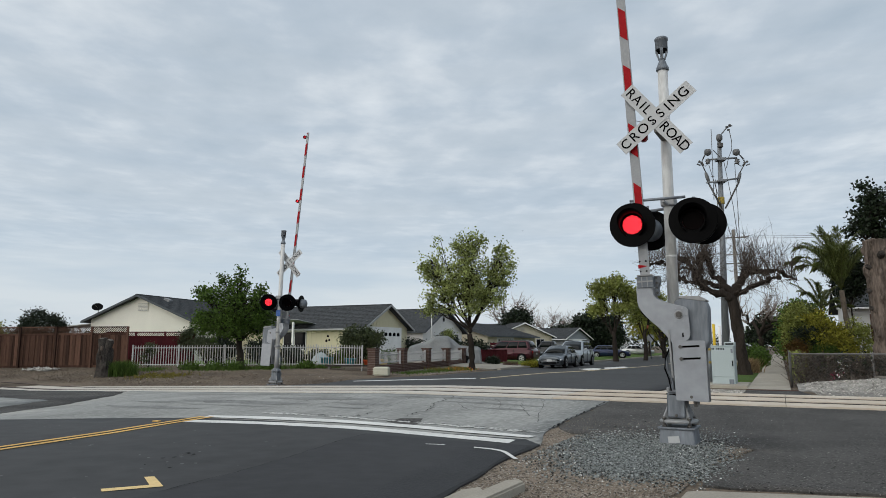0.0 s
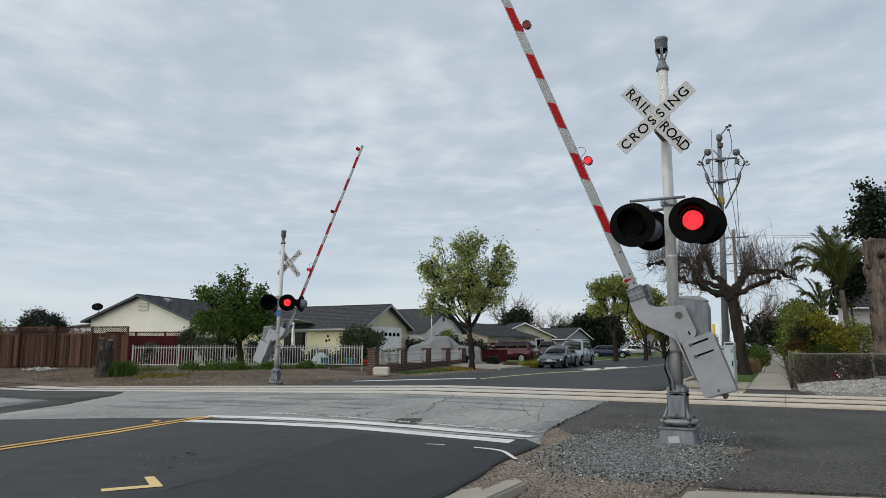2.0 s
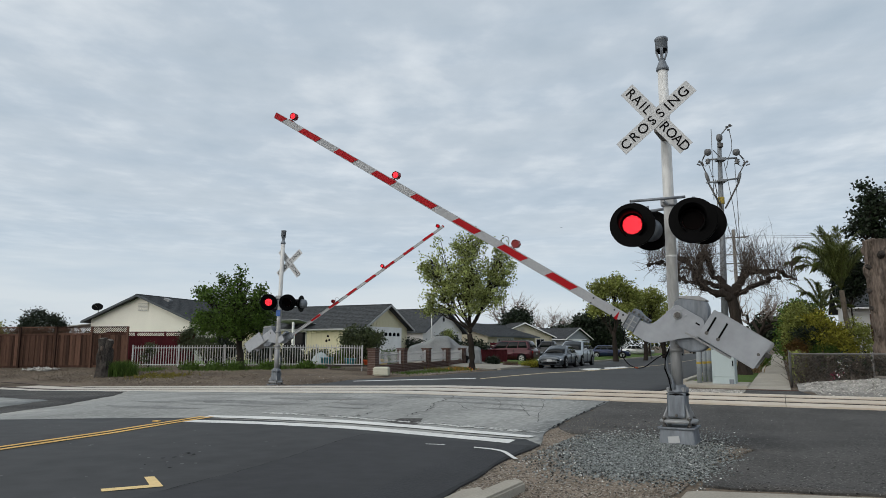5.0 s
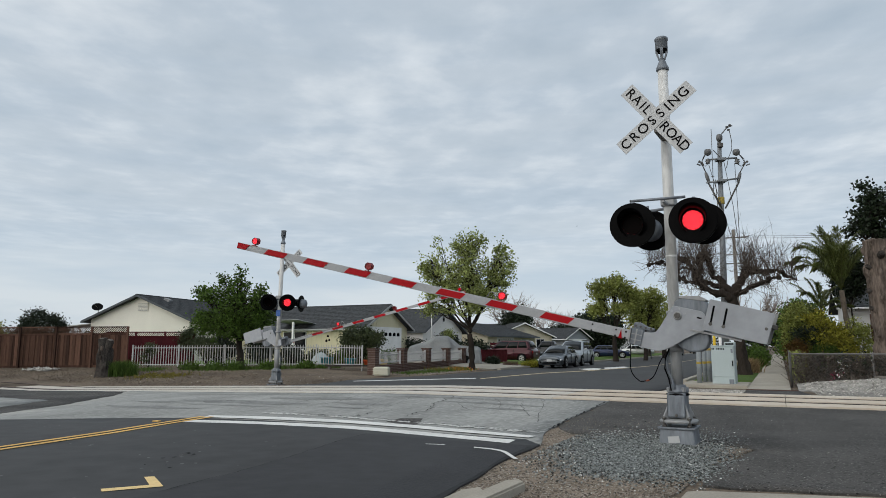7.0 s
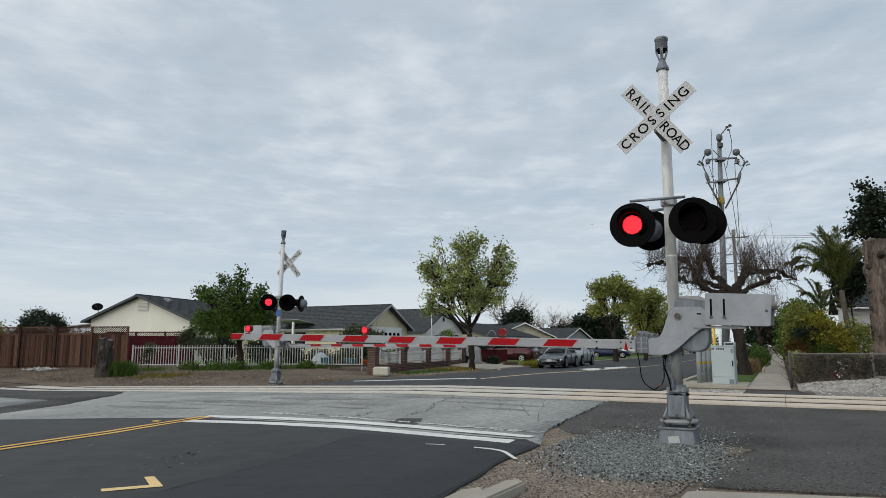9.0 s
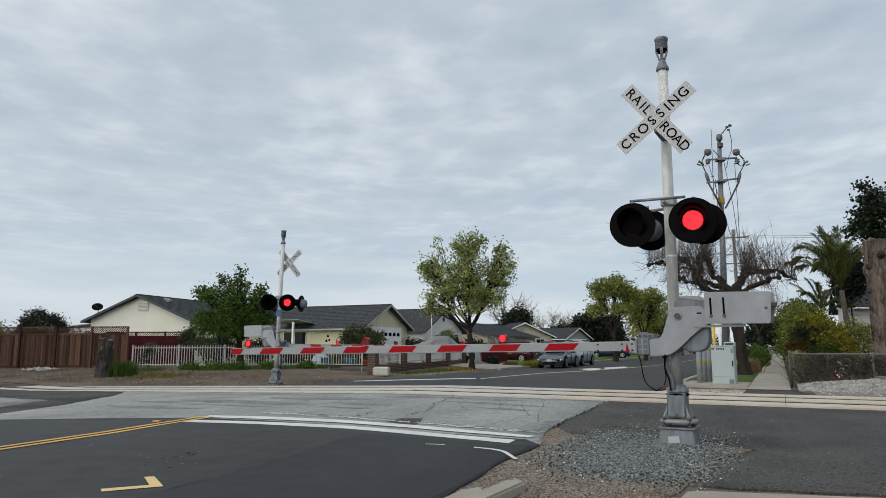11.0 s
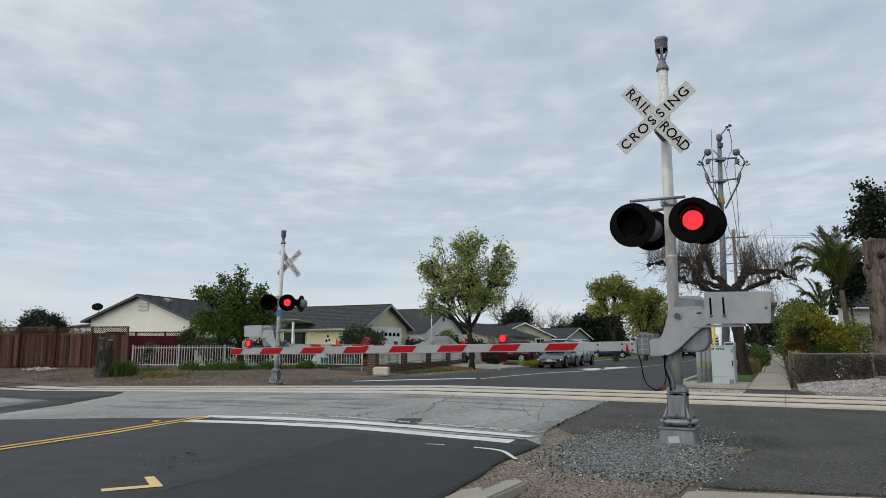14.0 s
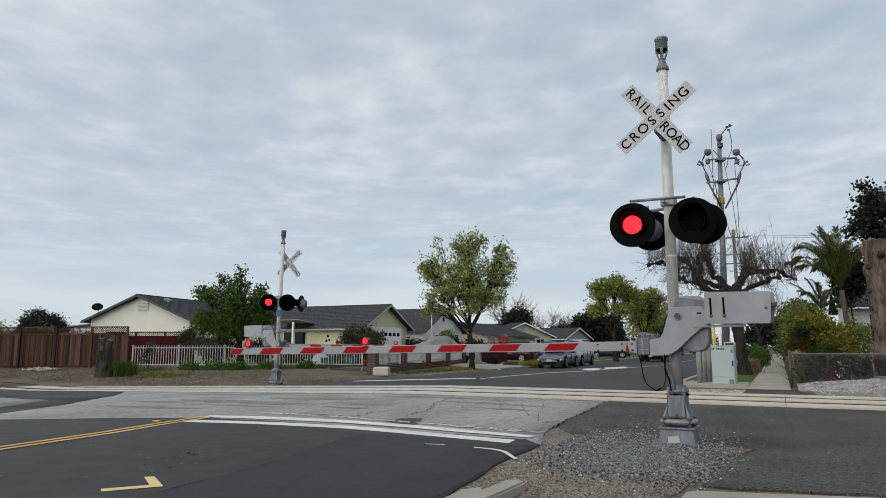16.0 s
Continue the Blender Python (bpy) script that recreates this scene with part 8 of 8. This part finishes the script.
vines("vine", (0.45, 25.70), (12, 26.9), 1700, 0.22, 1.0, "ivy", 0.045, "tangled brown vine on the chain-link fence", 51)
vines("vine", (1.0, 25.85), (12, 27.0), 260, 0.25, 1.05, "leaf_deep", 0.06, "dark green ivy on the chain-link fence", 52)
vines("flower_vine", (1.65, 25.45), (1.75, 25.5), 3, 0.02, 0.8, "petal_white", 0.03, "white flowers on the chain-link fence", 155)
vines("flower_vine", (1.30, 25.45), (1.75, 25.5), 5, 0.03, 0.5, "petal_pink", 0.03, "pink flowers on the chain-link fence", 156)
for x, y, L, z, turn in ((2.35, 25.44, 0.8, 0.34, 5), (2.95, 25.46, 0.7, 0.44, 8)):
    tb2 = thing("timber_offcut", pose(x, y, z - 0.06, 0, 0, turn), "grey weathered timber offcut lying on the stone bank", "timber")
    part("plank", box(-L / 2, L / 2, -0.05, 0.05, -0.03, 0.03, 0.008), M["wood_grey"], tb2)
vines("vine", (0.62, 27), (0.62, 44), 320, 0.3, 1.0, "leaf_olive", 0.06, "green vine along the path fence", 53)
shrub("shrub", pose(0.95, 41.5, 0), "tall olive shrub behind the fence", 54, 0.8, 1.2, 1.75, 6500, 0.085, "leaf_olive", low=0.30)
shrub("shrub", pose(1.75, 40.9, 0), "yellow-green shrub with pale flowers behind the fence", 55, 0.95, 1.3, 1.5, 6500, 0.08, "leaf_gold", low=0.1)
# added near-black foliage: the shade in the shrubs' gaps, put into leaf colour
shrub("shrub", pose(1.30, 40.2, 0), "dark leaves added as painted shade inside the shrubs", 157, 0.9, 1.0, 1.3, 4000, 0.07, "leaf_deep", low=0.0)
shrub("shrub", pose(2.60, 40.2, 0), "bright yellow-green shrub behind the fence", 150, 0.9, 1.2, 1.2, 5500, 0.085, "leaf_gold", low=0.1)
shrub("shrub", pose(2.05, 39.6, 0), "bright green shrub behind the fence", 158, 0.8, 0.9, 0.75, 3500, 0.07, "leaf_dark", low=0.05)
shrub("shrub", pose(0.8, 38.6, 0), "rust-brown shrub behind the fence", 151, 0.5, 1.3, 0.85, 3500, 0.06, "leaf_rust", low=0.05)
shrub("shrub", pose(3.6, 40.7, 0), "green shrub by the palm trunk", 152, 0.62, 1.0, 1.45, 3000, 0.07, "leaf_olive", low=0.05)
broadleaf("tree", pose(3.85, 46.4, 0), "dense dark green tree behind the palm", "tree", 154, 3.2, 0.08, (5.2, 1.0, 1.7), 8000, 0.11, "leaf_deep", limbs=14, gap=-0.1)
shrub("shrub", pose(1.15, 46.5, 0), "green and rust shrub beside the path", 56, 0.9, 2.0, 1.8, 6500, 0.09, "leaf_rust", low=0.1)
shrub("shrub", pose(1.4, 52.0, 0), "tall green hedge beside the path", 57, 1.5, 4.0, 2.3, 6000, 0.12, "leaf_dark", low=0.1)
shrub("shrub", pose(1.0, 66.0, 0), "tall green hedge beside the path", 58, 1.3, 6.0, 1.6, 5000, 0.14, "leaf_dark", low=0.1)
blades("grass_tuft", "dry straw-coloured grass tuft", [(-1.55, 37.4, 0.14), (-1.35, 37.8, 0.16)], 900, 0.72, M["straw"], 59, "grass")
shrub("shrub", pose(-1.15, 49.5, 0), "low dark green shrub beside the path", 60, 0.55, 1.2, 0.55, 2600, 0.08, "leaf_dark")
shrub("shrub", pose(-1.8, 58.0, 0), "low dark green shrub beside the path", 61, 0.9, 1.6, 0.7, 1800, 0.10, "leaf_dark")


def pollard(m, seed):
    """x across, z up: crooked heavy limbs with swollen heads and long upright shoots."""
    rng2 = np.random.default_rng(seed)
    t = thing("tree", m, "gnarled leafless pollarded tree beside the path", "tree")

    def crooked(bm, pts, r0, r1, sides=9):
        out = []
        for a, b in zip(pts, pts[1:]):
            for k in range(4):
                out.append(Vector(a).lerp(Vector(b), k / 4) + Vector(rng2.normal(0, 0.045, 3)))
        out.append(Vector(pts[-1]))
        n = len(out) - 1
        prev = None
        for i, p in enumerate(out):
            q = (out[min(i + 1, n)] - out[max(i - 1, 0)]).to_track_quat("Z", "Y")
            r = (r0 + (r1 - r0) * (i / n)) * (1 + 0.10 * math.sin(i * 1.1 + seed) + rng2.normal(0, 0.10))
            ring = [bm.verts.new(p + (q @ Vector((r * math.cos(6.2832 * k / sides), r * math.sin(6.2832 * k / sides), 0))) * (1 + (0.05 if sides > 10 else 0.11) * rng2.normal())) for k in range(sides)]
            if prev:
                for k in range(sides):
                    bm.faces.new((prev[k], prev[(k + 1) % sides], ring[(k + 1) % sides], ring[k])).smooth = True
            prev = ring
        bm.faces.new(prev)
        return out

    part("trunk", gnarled(bmesh.new(), 0.24, 0.23, 4.0, 40, 70, 3, lean=(-0.115, 0), flare=0.55), M["bark"], t, "dark furrowed trunk", pose(0.36, 0, 0))
    limbs = [
        ([(-0.05, 0, 3.6), (-0.40, -0.1, 3.75), (-0.80, -0.2, 3.78), (-1.34, -0.2, 3.97), (-1.69, -0.1, 4.43), (-1.84, 0, 5.0), (-2.05, 0.1, 5.38), (-2.47, 0.1, 5.55)], 0.19, 0.085),
        ([(-0.31, 0, 4.0), (-0.86, 0.3, 4.30), (-1.45, 0.5, 4.40), (-1.27, 0.6, 5.10), (-1.39, 0.6, 5.55), (-1.03, 0.5, 5.71)], 0.13, 0.085),
        ([(-0.12, 0, 3.9), (-0.56, 0.2, 4.48), (-0.83, 0.3, 4.81), (-0.96, 0.3, 5.38), (-1.17, 0.2, 5.65)], 0.16, 0.08),
        ([(-0.03, 0, 3.7), (0.25, -0.2, 4.16), (0.65, -0.3, 4.75), (1.30, -0.4, 4.81), (2.01, -0.4, 4.86), (2.50, -0.3, 4.62), (2.95, -0.3, 4.43)], 0.19, 0.035),
        ([(0.0, 0, 3.9), (0.44, 0.2, 4.40), (0.82, 0.4, 4.89), (1.10, 0.5, 5.11), (1.50, 0.6, 4.94)], 0.15, 0.085),
        ([(0.08, 0, 3.7), (0.58, -0.4, 3.95), (1.19, -0.8, 4.30), (1.74, -1.0, 4.48)], 0.11, 0.06),
        ([(-1.34, -0.2, 3.97), (-1.8, -0.5, 4.25), (-2.4, -0.6, 4.35), (-3.1, -0.6, 4.75)], 0.05, 0.02),
        ([(-1.84, 0, 5.0), (-2.5, 0.2, 5.0), (-3.2, 0.2, 5.3), (-3.9, 0.1, 5.2)], 0.05, 0.02),
    ]
    for pts, r0, r1 in limbs:
        lb = bmesh.new()
        path = crooked(lb, pts, r0, r1 * 1.25)
        part("limb", lb, M["bark"], t, "heavy crooked bare limb")
        wb = bmesh.new()
        n = len(path)
        for j in range(90):
            a = path[int(n * (0.35 + 0.64 * rng2.random()))]
            up = rng2.random() < 0.55
            L = rng2.uniform(0.6, 2.1) if up else rng2.uniform(0.4, 1.3)
            d = Vector((rng2.normal(0, 0.28), rng2.normal(0, 0.28), 1.0)) if up else Vector(rng2.normal(0, 1, 3))
            e = a + d.normalized() * L
            p = limb_path(a, e, Vector(rng2.normal(0, 0.13 * L, 3)), rng2, 5)
            add_limb(wb, p, 0.013, 0.005, 4)
            for q in range(4):
                s0 = p[rng2.integers(1, 5)]
                e2 = s0 + (d.normalized() * 0.5 + Vector(rng2.normal(0, 0.45, 3))) * L * 0.45
                add_limb(wb, limb_path(s0, e2, Vector(rng2.normal(0, 0.06 * L, 3)), rng2, 3), 0.008, 0.0035, 3)
        part("twig", wb, M["twig"], t, "thin leafless upright shoots")["kind"] = "stuff"
        for k in range(14):
            kb2 = path[int(n * rng2.uniform(0.3, 0.99))]
            r = max(r1, 0.06) * rng2.uniform(1.0, 2.1)
            hb = bmesh.new()
            bmesh.ops.create_icosphere(hb, subdivisions=2, radius=r)
            for v in hb.verts:
                v.co *= 1 + 0.45 * noise.noise(v.co * (1.6 / r) + Vector((k, j, seed)))
            for f in hb.faces:
                f.smooth = True
            part("knuckle", hb, M["bark"], t, "swollen pruned knuckle", Matrix.Translation(kb2))
    return t


pollard(pose(-1.85, 35.2, 0, 0, 0, 26.05), 62)
bare_tree("tree", pose(-1.5, 66.0, 0), "leafless spreading tree beside the path", 63, 2.4, 0.32, [(1.8, 0, 3.9), (3.0, 0.5, 4.2), (0.6, 0.8, 4.8), (-1.6, 0.2, 4.6), (1.2, -0.8, 4.4)], 22, 2.2, fine=1.5)
lobed_tree("tree", pose(5.15, 43.7, 0, 0, 0, 26.05), "tall dark green broadleaf tree", 64, [(0, 0, -0.15), (0.05, 0, 3.0), (-0.1, 0, 6.0)], 0.3,
           [(0.0, 0, 8.6, 1.25, 1.05, 1.0), (-0.25, 0, 9.75, 0.6, 0.75, 0.9), (1.5, 0, 9.2, 1.4, 1.2, 1.0), (-0.95, 0, 7.75, 0.8, 0.6, 0.9), (0.7, 0, 7.3, 1.6, 0.7, 1.0), (2.6, 0, 8.0, 1.5, 1.5, 1.0)],
           "leaf_deep", 0.145, 14, 60)


def cut_trunk(m):
    t = thing("tree", m, "massive topped tree trunk with peeling bark", "tree")
    part("trunk", gnarled(bmesh.new(), 0.50, 0.48, 5.85, 96, 130, 5, lean=(-0.035, 0)), M["bark_pale"], t, "brown deeply furrowed bark")
    part("stem", gnarled(bmesh.new(), 0.50, 0.34, 4.9, 56, 70, 8, lean=(0.05, -0.02)), M["bark_pale"], t, "second furrowed stem", pose(0.78, -0.15, 0))
    for p0, p1, r in (((-0.3, -0.15, 4.55), (-0.62, -0.35, 4.75), 0.10), ((-0.3, -0.1, 3.6), (-0.66, -0.2, 3.75), 0.12), ((-0.1, -0.3, 5.1), (-0.1, -0.72, 5.25), 0.13), ((-0.3, -0.1, 2.9), (-0.60, -0.3, 3.0), 0.10), ((0.3, -0.1, 5.2), (0.75, -0.4, 6.1), 0.24)):
        L = (Vector(p1) - Vector(p0)).length
        q = (Vector(p1) - Vector(p0)).to_track_quat("Z", "Y").to_matrix().to_4x4()
        part("branch_stub", gnarled(bmesh.new(), r * 1.3, r * 0.9, L, 18, 8, r * 50, flare=0.0), M["bark_dark"], t, "dark broken branch stub", Matrix.Translation(p0) @ q)
    return t


cut_trunk(pose(4.10, 33.6, -0.1))


def palm(m, seed, trunk_h, count, L0, lean, low, label, drift=(-0.25, -0.05)):
    """Feather palm: fronds rise steeply, arch over at the tips and carry drooping leaflets."""
    rng2 = np.random.default_rng(seed)
    t = thing("palm", m, label, "palm")
    bm = bmesh.new()
    top = Vector((lean[0], lean[1], trunk_h))
    add_limb(bm, limb_path((0, 0, -0.1), top, (0.1, 0, 0), rng2), 0.17, 0.13, 10)
    part("trunk", bm, M["palm_bark"], t, "slim ringed palm trunk")
    for i in range(count):
        u = i / count
        a = i * 2.399 + rng2.uniform(-0.3, 0.3)
        el = radians(86 - (86 - low) * u ** 0.8)
        L = L0 * rng2.uniform(0.72, 1.12) * (1 - 0.15 * u)
        fb = bmesh.new()
        base = top + Vector((0, 0, 0.3 * (1 - u)))
        d = Vector((math.cos(a) * math.cos(el) + drift[0], math.sin(a) * math.cos(el) + drift[1], math.sin(el))).normalized()
        flat = Vector((d.x, d.y, 0)).normalized()
        side = d.cross(Vector((0, 0, 1))).normalized()
        bow, sag = rng2.uniform(0.06, 0.22), rng2.uniform(0.10, 0.30) + 0.12 * u

        def spine(q):
            return base + d * L * q + flat * bow * L * q ** 2.2 - Vector((0, 0, sag * L * q ** 3))
        add_limb(fb, [spine(q / 8) for q in range(9)], 0.026, 0.005, 4)
        for k in range(74):
            q = 0.20 + 0.80 * k / 73
            p = spine(q)
            fwd = (spine(min(1, q + 0.05)) - spine(q - 0.05)).normalized()
            w = (0.52 * math.sin(math.pi * min(1, q * 0.78 + 0.12)) + 0.16) * rng2.uniform(0.6, 1.2) * L0 / 3.2
            for h in (-1, 1):
                out = side * h * rng2.uniform(0.25, 0.75) + fwd * rng2.uniform(0.5, 0.9)
                mid = p + out * w * 0.55 + Vector((0, 0, w * rng2.uniform(0.0, 0.12)))
                e = p + out * w * 0.95 - Vector((0, 0, w * rng2.uniform(0.1, 0.75)))
                n = fwd.cross(out).normalized().cross(out).normalized() * 0.015
                fb.faces.new([fb.verts.new(x) for x in (p - n * 0.6, p + n * 0.6, mid + n, e, mid - n)])
        part("frond", fb, M["frond"], t, "green feather palm frond")
    return t


palm(pose(3.40, 41.6, 0), 71, 4.25, 30, 3.6, (-0.3, -0.1), 56, "slim green feather palm behind the fence", (-0.16, -0.05))
palm(pose(2.3, 45.2, 0), 72, 3.2, 15, 2.2, (0.0, 0.0), 20, "small feather palm behind the shrubs", (-0.1, 0.0))
# white house behind the planting, timber fence beside it
house(pose(4.0, 54.0, 0, 0, 0, -90), "white house behind the planting with dark eaves", 8.0, 14, 3.9, 5.3, "stucco_white", "shingle", features=(("r", "window", 5.0, 1.0, 1.2, 1.4),), over=0.6, trim="white_paint")
tf = thing("wood_fence", Matrix(), "brown upright timber fence by the white house", "fence")
bme = mesh_of("board", box(-0.07, 0.07, -0.012, 0.012, 0.0, 2.95, 0.004), M["cedar"])
for p, ang in along((4.25, 40.6), (10, 41.0), 0.15):
    shared("board", bme, tf, pose(p.x, p.y, 0, 0, 0, ang))
part("rail", box(4.25, 10, 40.85, 40.93, 1.7, 1.8), M["cedar"], tf)
# round street sign
sg = thing("street_sign", pose(-12.1, 74.2, 0), "round pale street sign on a thin post", "street sign")
part("post", tube((0, 0, -0.1), (0, 0, 2.6), 0.035, sides=8), M["galv_pole"], sg)
part("sign_plate", lathe([(0.38, 0), (0.38, 0.02)], 20, pose(0, -0.04, 2.2, 90, 0, 10)), M["galv_pole"], sg, "pale round plate")

# far woods closing the street
def far_woods():
    rng2 = np.random.default_rng(81)
    cl = []
    for i in range(900):
        a = rng2.uniform(radians(35), radians(165))
        d = rng2.uniform(200, 330)
        x, y = d * math.cos(a), d * math.sin(a)
        if abs(x + 9) < 9 and y < 320:
            continue
        cl.append((x, y, rng2.uniform(0.5, 7.0) * (0.5 + 0.5 * rng2.random()), 1.5, 90))
    ob = new("far_woods", leaf_mesh("far_woods", cl, 0.42, M["leaf_deep"], rng2))
    return tagged(ob, "distant dark trees along the horizon", "woods", kind="stuff")


far_woods()
for k, (x, y, h) in enumerate(((3.0, 84, 3.6), (2.6, 100, 4.2), (-1.6, 96, 3.6), (2.0, 122, 4.8), (-15.5, 140, 4.5), (-17, 165, 5), (-4, 150, 4.0), (-1, 170, 5))):
    shrub("tree", pose(x, y, 0), "green street tree in the distance", 90 + k, 2.6, 2.6, h * 0.55, 2200, 0.26, ("leaf_dark", "leaf_olive", "leaf_deep")[k % 3], category="tree", low=1.2)

# light aircraft crossing the sky
PLANE = thing("aircraft", pose(-700, 2950, 530), "small distant grey aircraft in the sky", "aircraft")
part("fuselage", lathe([(0.1, -6), (0.8, -4.5), (0.9, 2), (0.3, 6)], 10, pose(0, 0, 0, 0, 90, 0)), M["case_grey"], PLANE)
part("wing", box(-1.0, 1.0, -6.5, 6.5, -0.15, 0.15, 0.05), M["case_grey"], PLANE)
part("tail_fin", plate([(-6, 0), (-4.6, 0), (-5.6, 2.2), (-6.2, 2.2)], -0.1, 0.1), M["case_grey"], PLANE)


# ---- what moves ----
def motions():
    rise = [(0, 87.75), (0.5, 87.5), (0.8, 85.5), (1.1, 81.7), (1.5, 75.85), (2, 69.0), (2.5, 62.2), (3, 55.4), (3.5, 48.45), (4, 42.6), (4.6, 36.05), (5.2, 29.95), (5.8, 24.35), (6.5, 18.0), (7, 13.55), (7.5, 8.95), (8, 4.75), (8.5, 3.0), (9, 1.25), (9.6, -0.1), (10.2, -0.65), (10.8, -0.8), (16, -0.8)]
    # the mast leans, so the gate swings in a slightly turned and tilted plane
    lean = pose(*NEAR_PIVOT, 2.83, 0, 5.33)
    walk(NEAR_ARM, [(t, lean @ pose(0, 0, 0, 0, a, 0)) for t, a in rise])
    # the slack cable follows the clamp
    upper, lower, la, lb = SLACK[1], SLACK[0], 0.51, 0.56
    ax, az, yy = -0.085, 1.22, -0.33
    rows_a, rows_b = [], []
    for t, deg in rise:
        held = lean @ pose(0, 0, 0, 0, deg, 0) @ Vector((-0.585, -0.02, -0.50))
        cx, cz = held.x, held.z
        dx, dz = cx - ax, cz - az
        d = min(math.hypot(dx, dz), la + lb - 0.005)
        base = math.atan2(dz, dx)
        bend = math.acos(max(-1, min(1, (la * la + d * d - lb * lb) / (2 * la * d))))
        a = base + bend
        ex, ez = ax + la * math.cos(a), az + la * math.sin(a)
        b = math.atan2(cz - ez, cx - ex)
        rows_a.append((t, pose(ax, yy, az, 0, -math.degrees(a), 0)))
        rows_b.append((t, pose(ex, yy, ez, 0, -math.degrees(b), 0)))
    walk(lower, rows_a)
    walk(upper, rows_b)
    rise = [(0, 84.6), (0.5, 84.2), (1, 79.4), (1.5, 72.2), (2, 65.8), (2.5, 60.3), (3, 53.7), (3.5, 47.0), (4, 41.4), (4.6, 35.4), (5.2, 29.4), (5.8, 24.0), (6.5, 17.5), (7, 13.4), (7.5, 8.9), (8, 4.8), (8.5, 1.7), (9, 0.1), (9.6, -0.15), (10.2, -0.3), (16, -0.3)]
    walk(FAR_ARM, [(t, pose(*FAR_PIVOT, 0, a + 1.2, 0)) for t, a in rise])
    # lamps swap at these seconds; phase 0 is lit first
    swaps = [0.29, 0.95, 1.61, 2.27, 2.93, 3.58, 4.24, 4.90, 5.56, 6.21, 6.87, 7.60, 8.19, 8.85, 9.55, 10.16, 10.82, 11.45, 12.14, 12.80, 13.45, 14.11, 14.77, 15.42]
    for kind, ob, at, phase in KEYED:
        if phase == 2:
            ob.matrix_basis = pose(*at, 0, 0, 180)
            continue
        turn = 0 if phase == 0 else 180
        rows = [(0, pose(*at, 0, 0, turn))]
        for s in swaps:
            for k in range(4):
                rows.append((s - 0.05 + k / 30, pose(*at, 0, 0, turn + 60 * k)))
            turn += 180
        rows.append((16, pose(*at, 0, 0, turn)))
        walk(ob, rows)
    walk(CLOUDS, [(0, pose(0, 0, 420)), (16, pose(-17, 6, 420))])
    walk(PLANE, [(0, pose(-1000, 2860, 512, 0, 0, -18)), (16, pose(-480, 3010, 545, 0, 0, -18))])
    car = [(0, 200.0), (12, 128.0), (13, 108.0), (14, 88.5), (15, 74.0), (16, 63.2)]
    walk(DRIVEN_CAR, [(t, pose(-10.0, y, 0.02, 0, 0, -90)) for t, y in car])


motions()
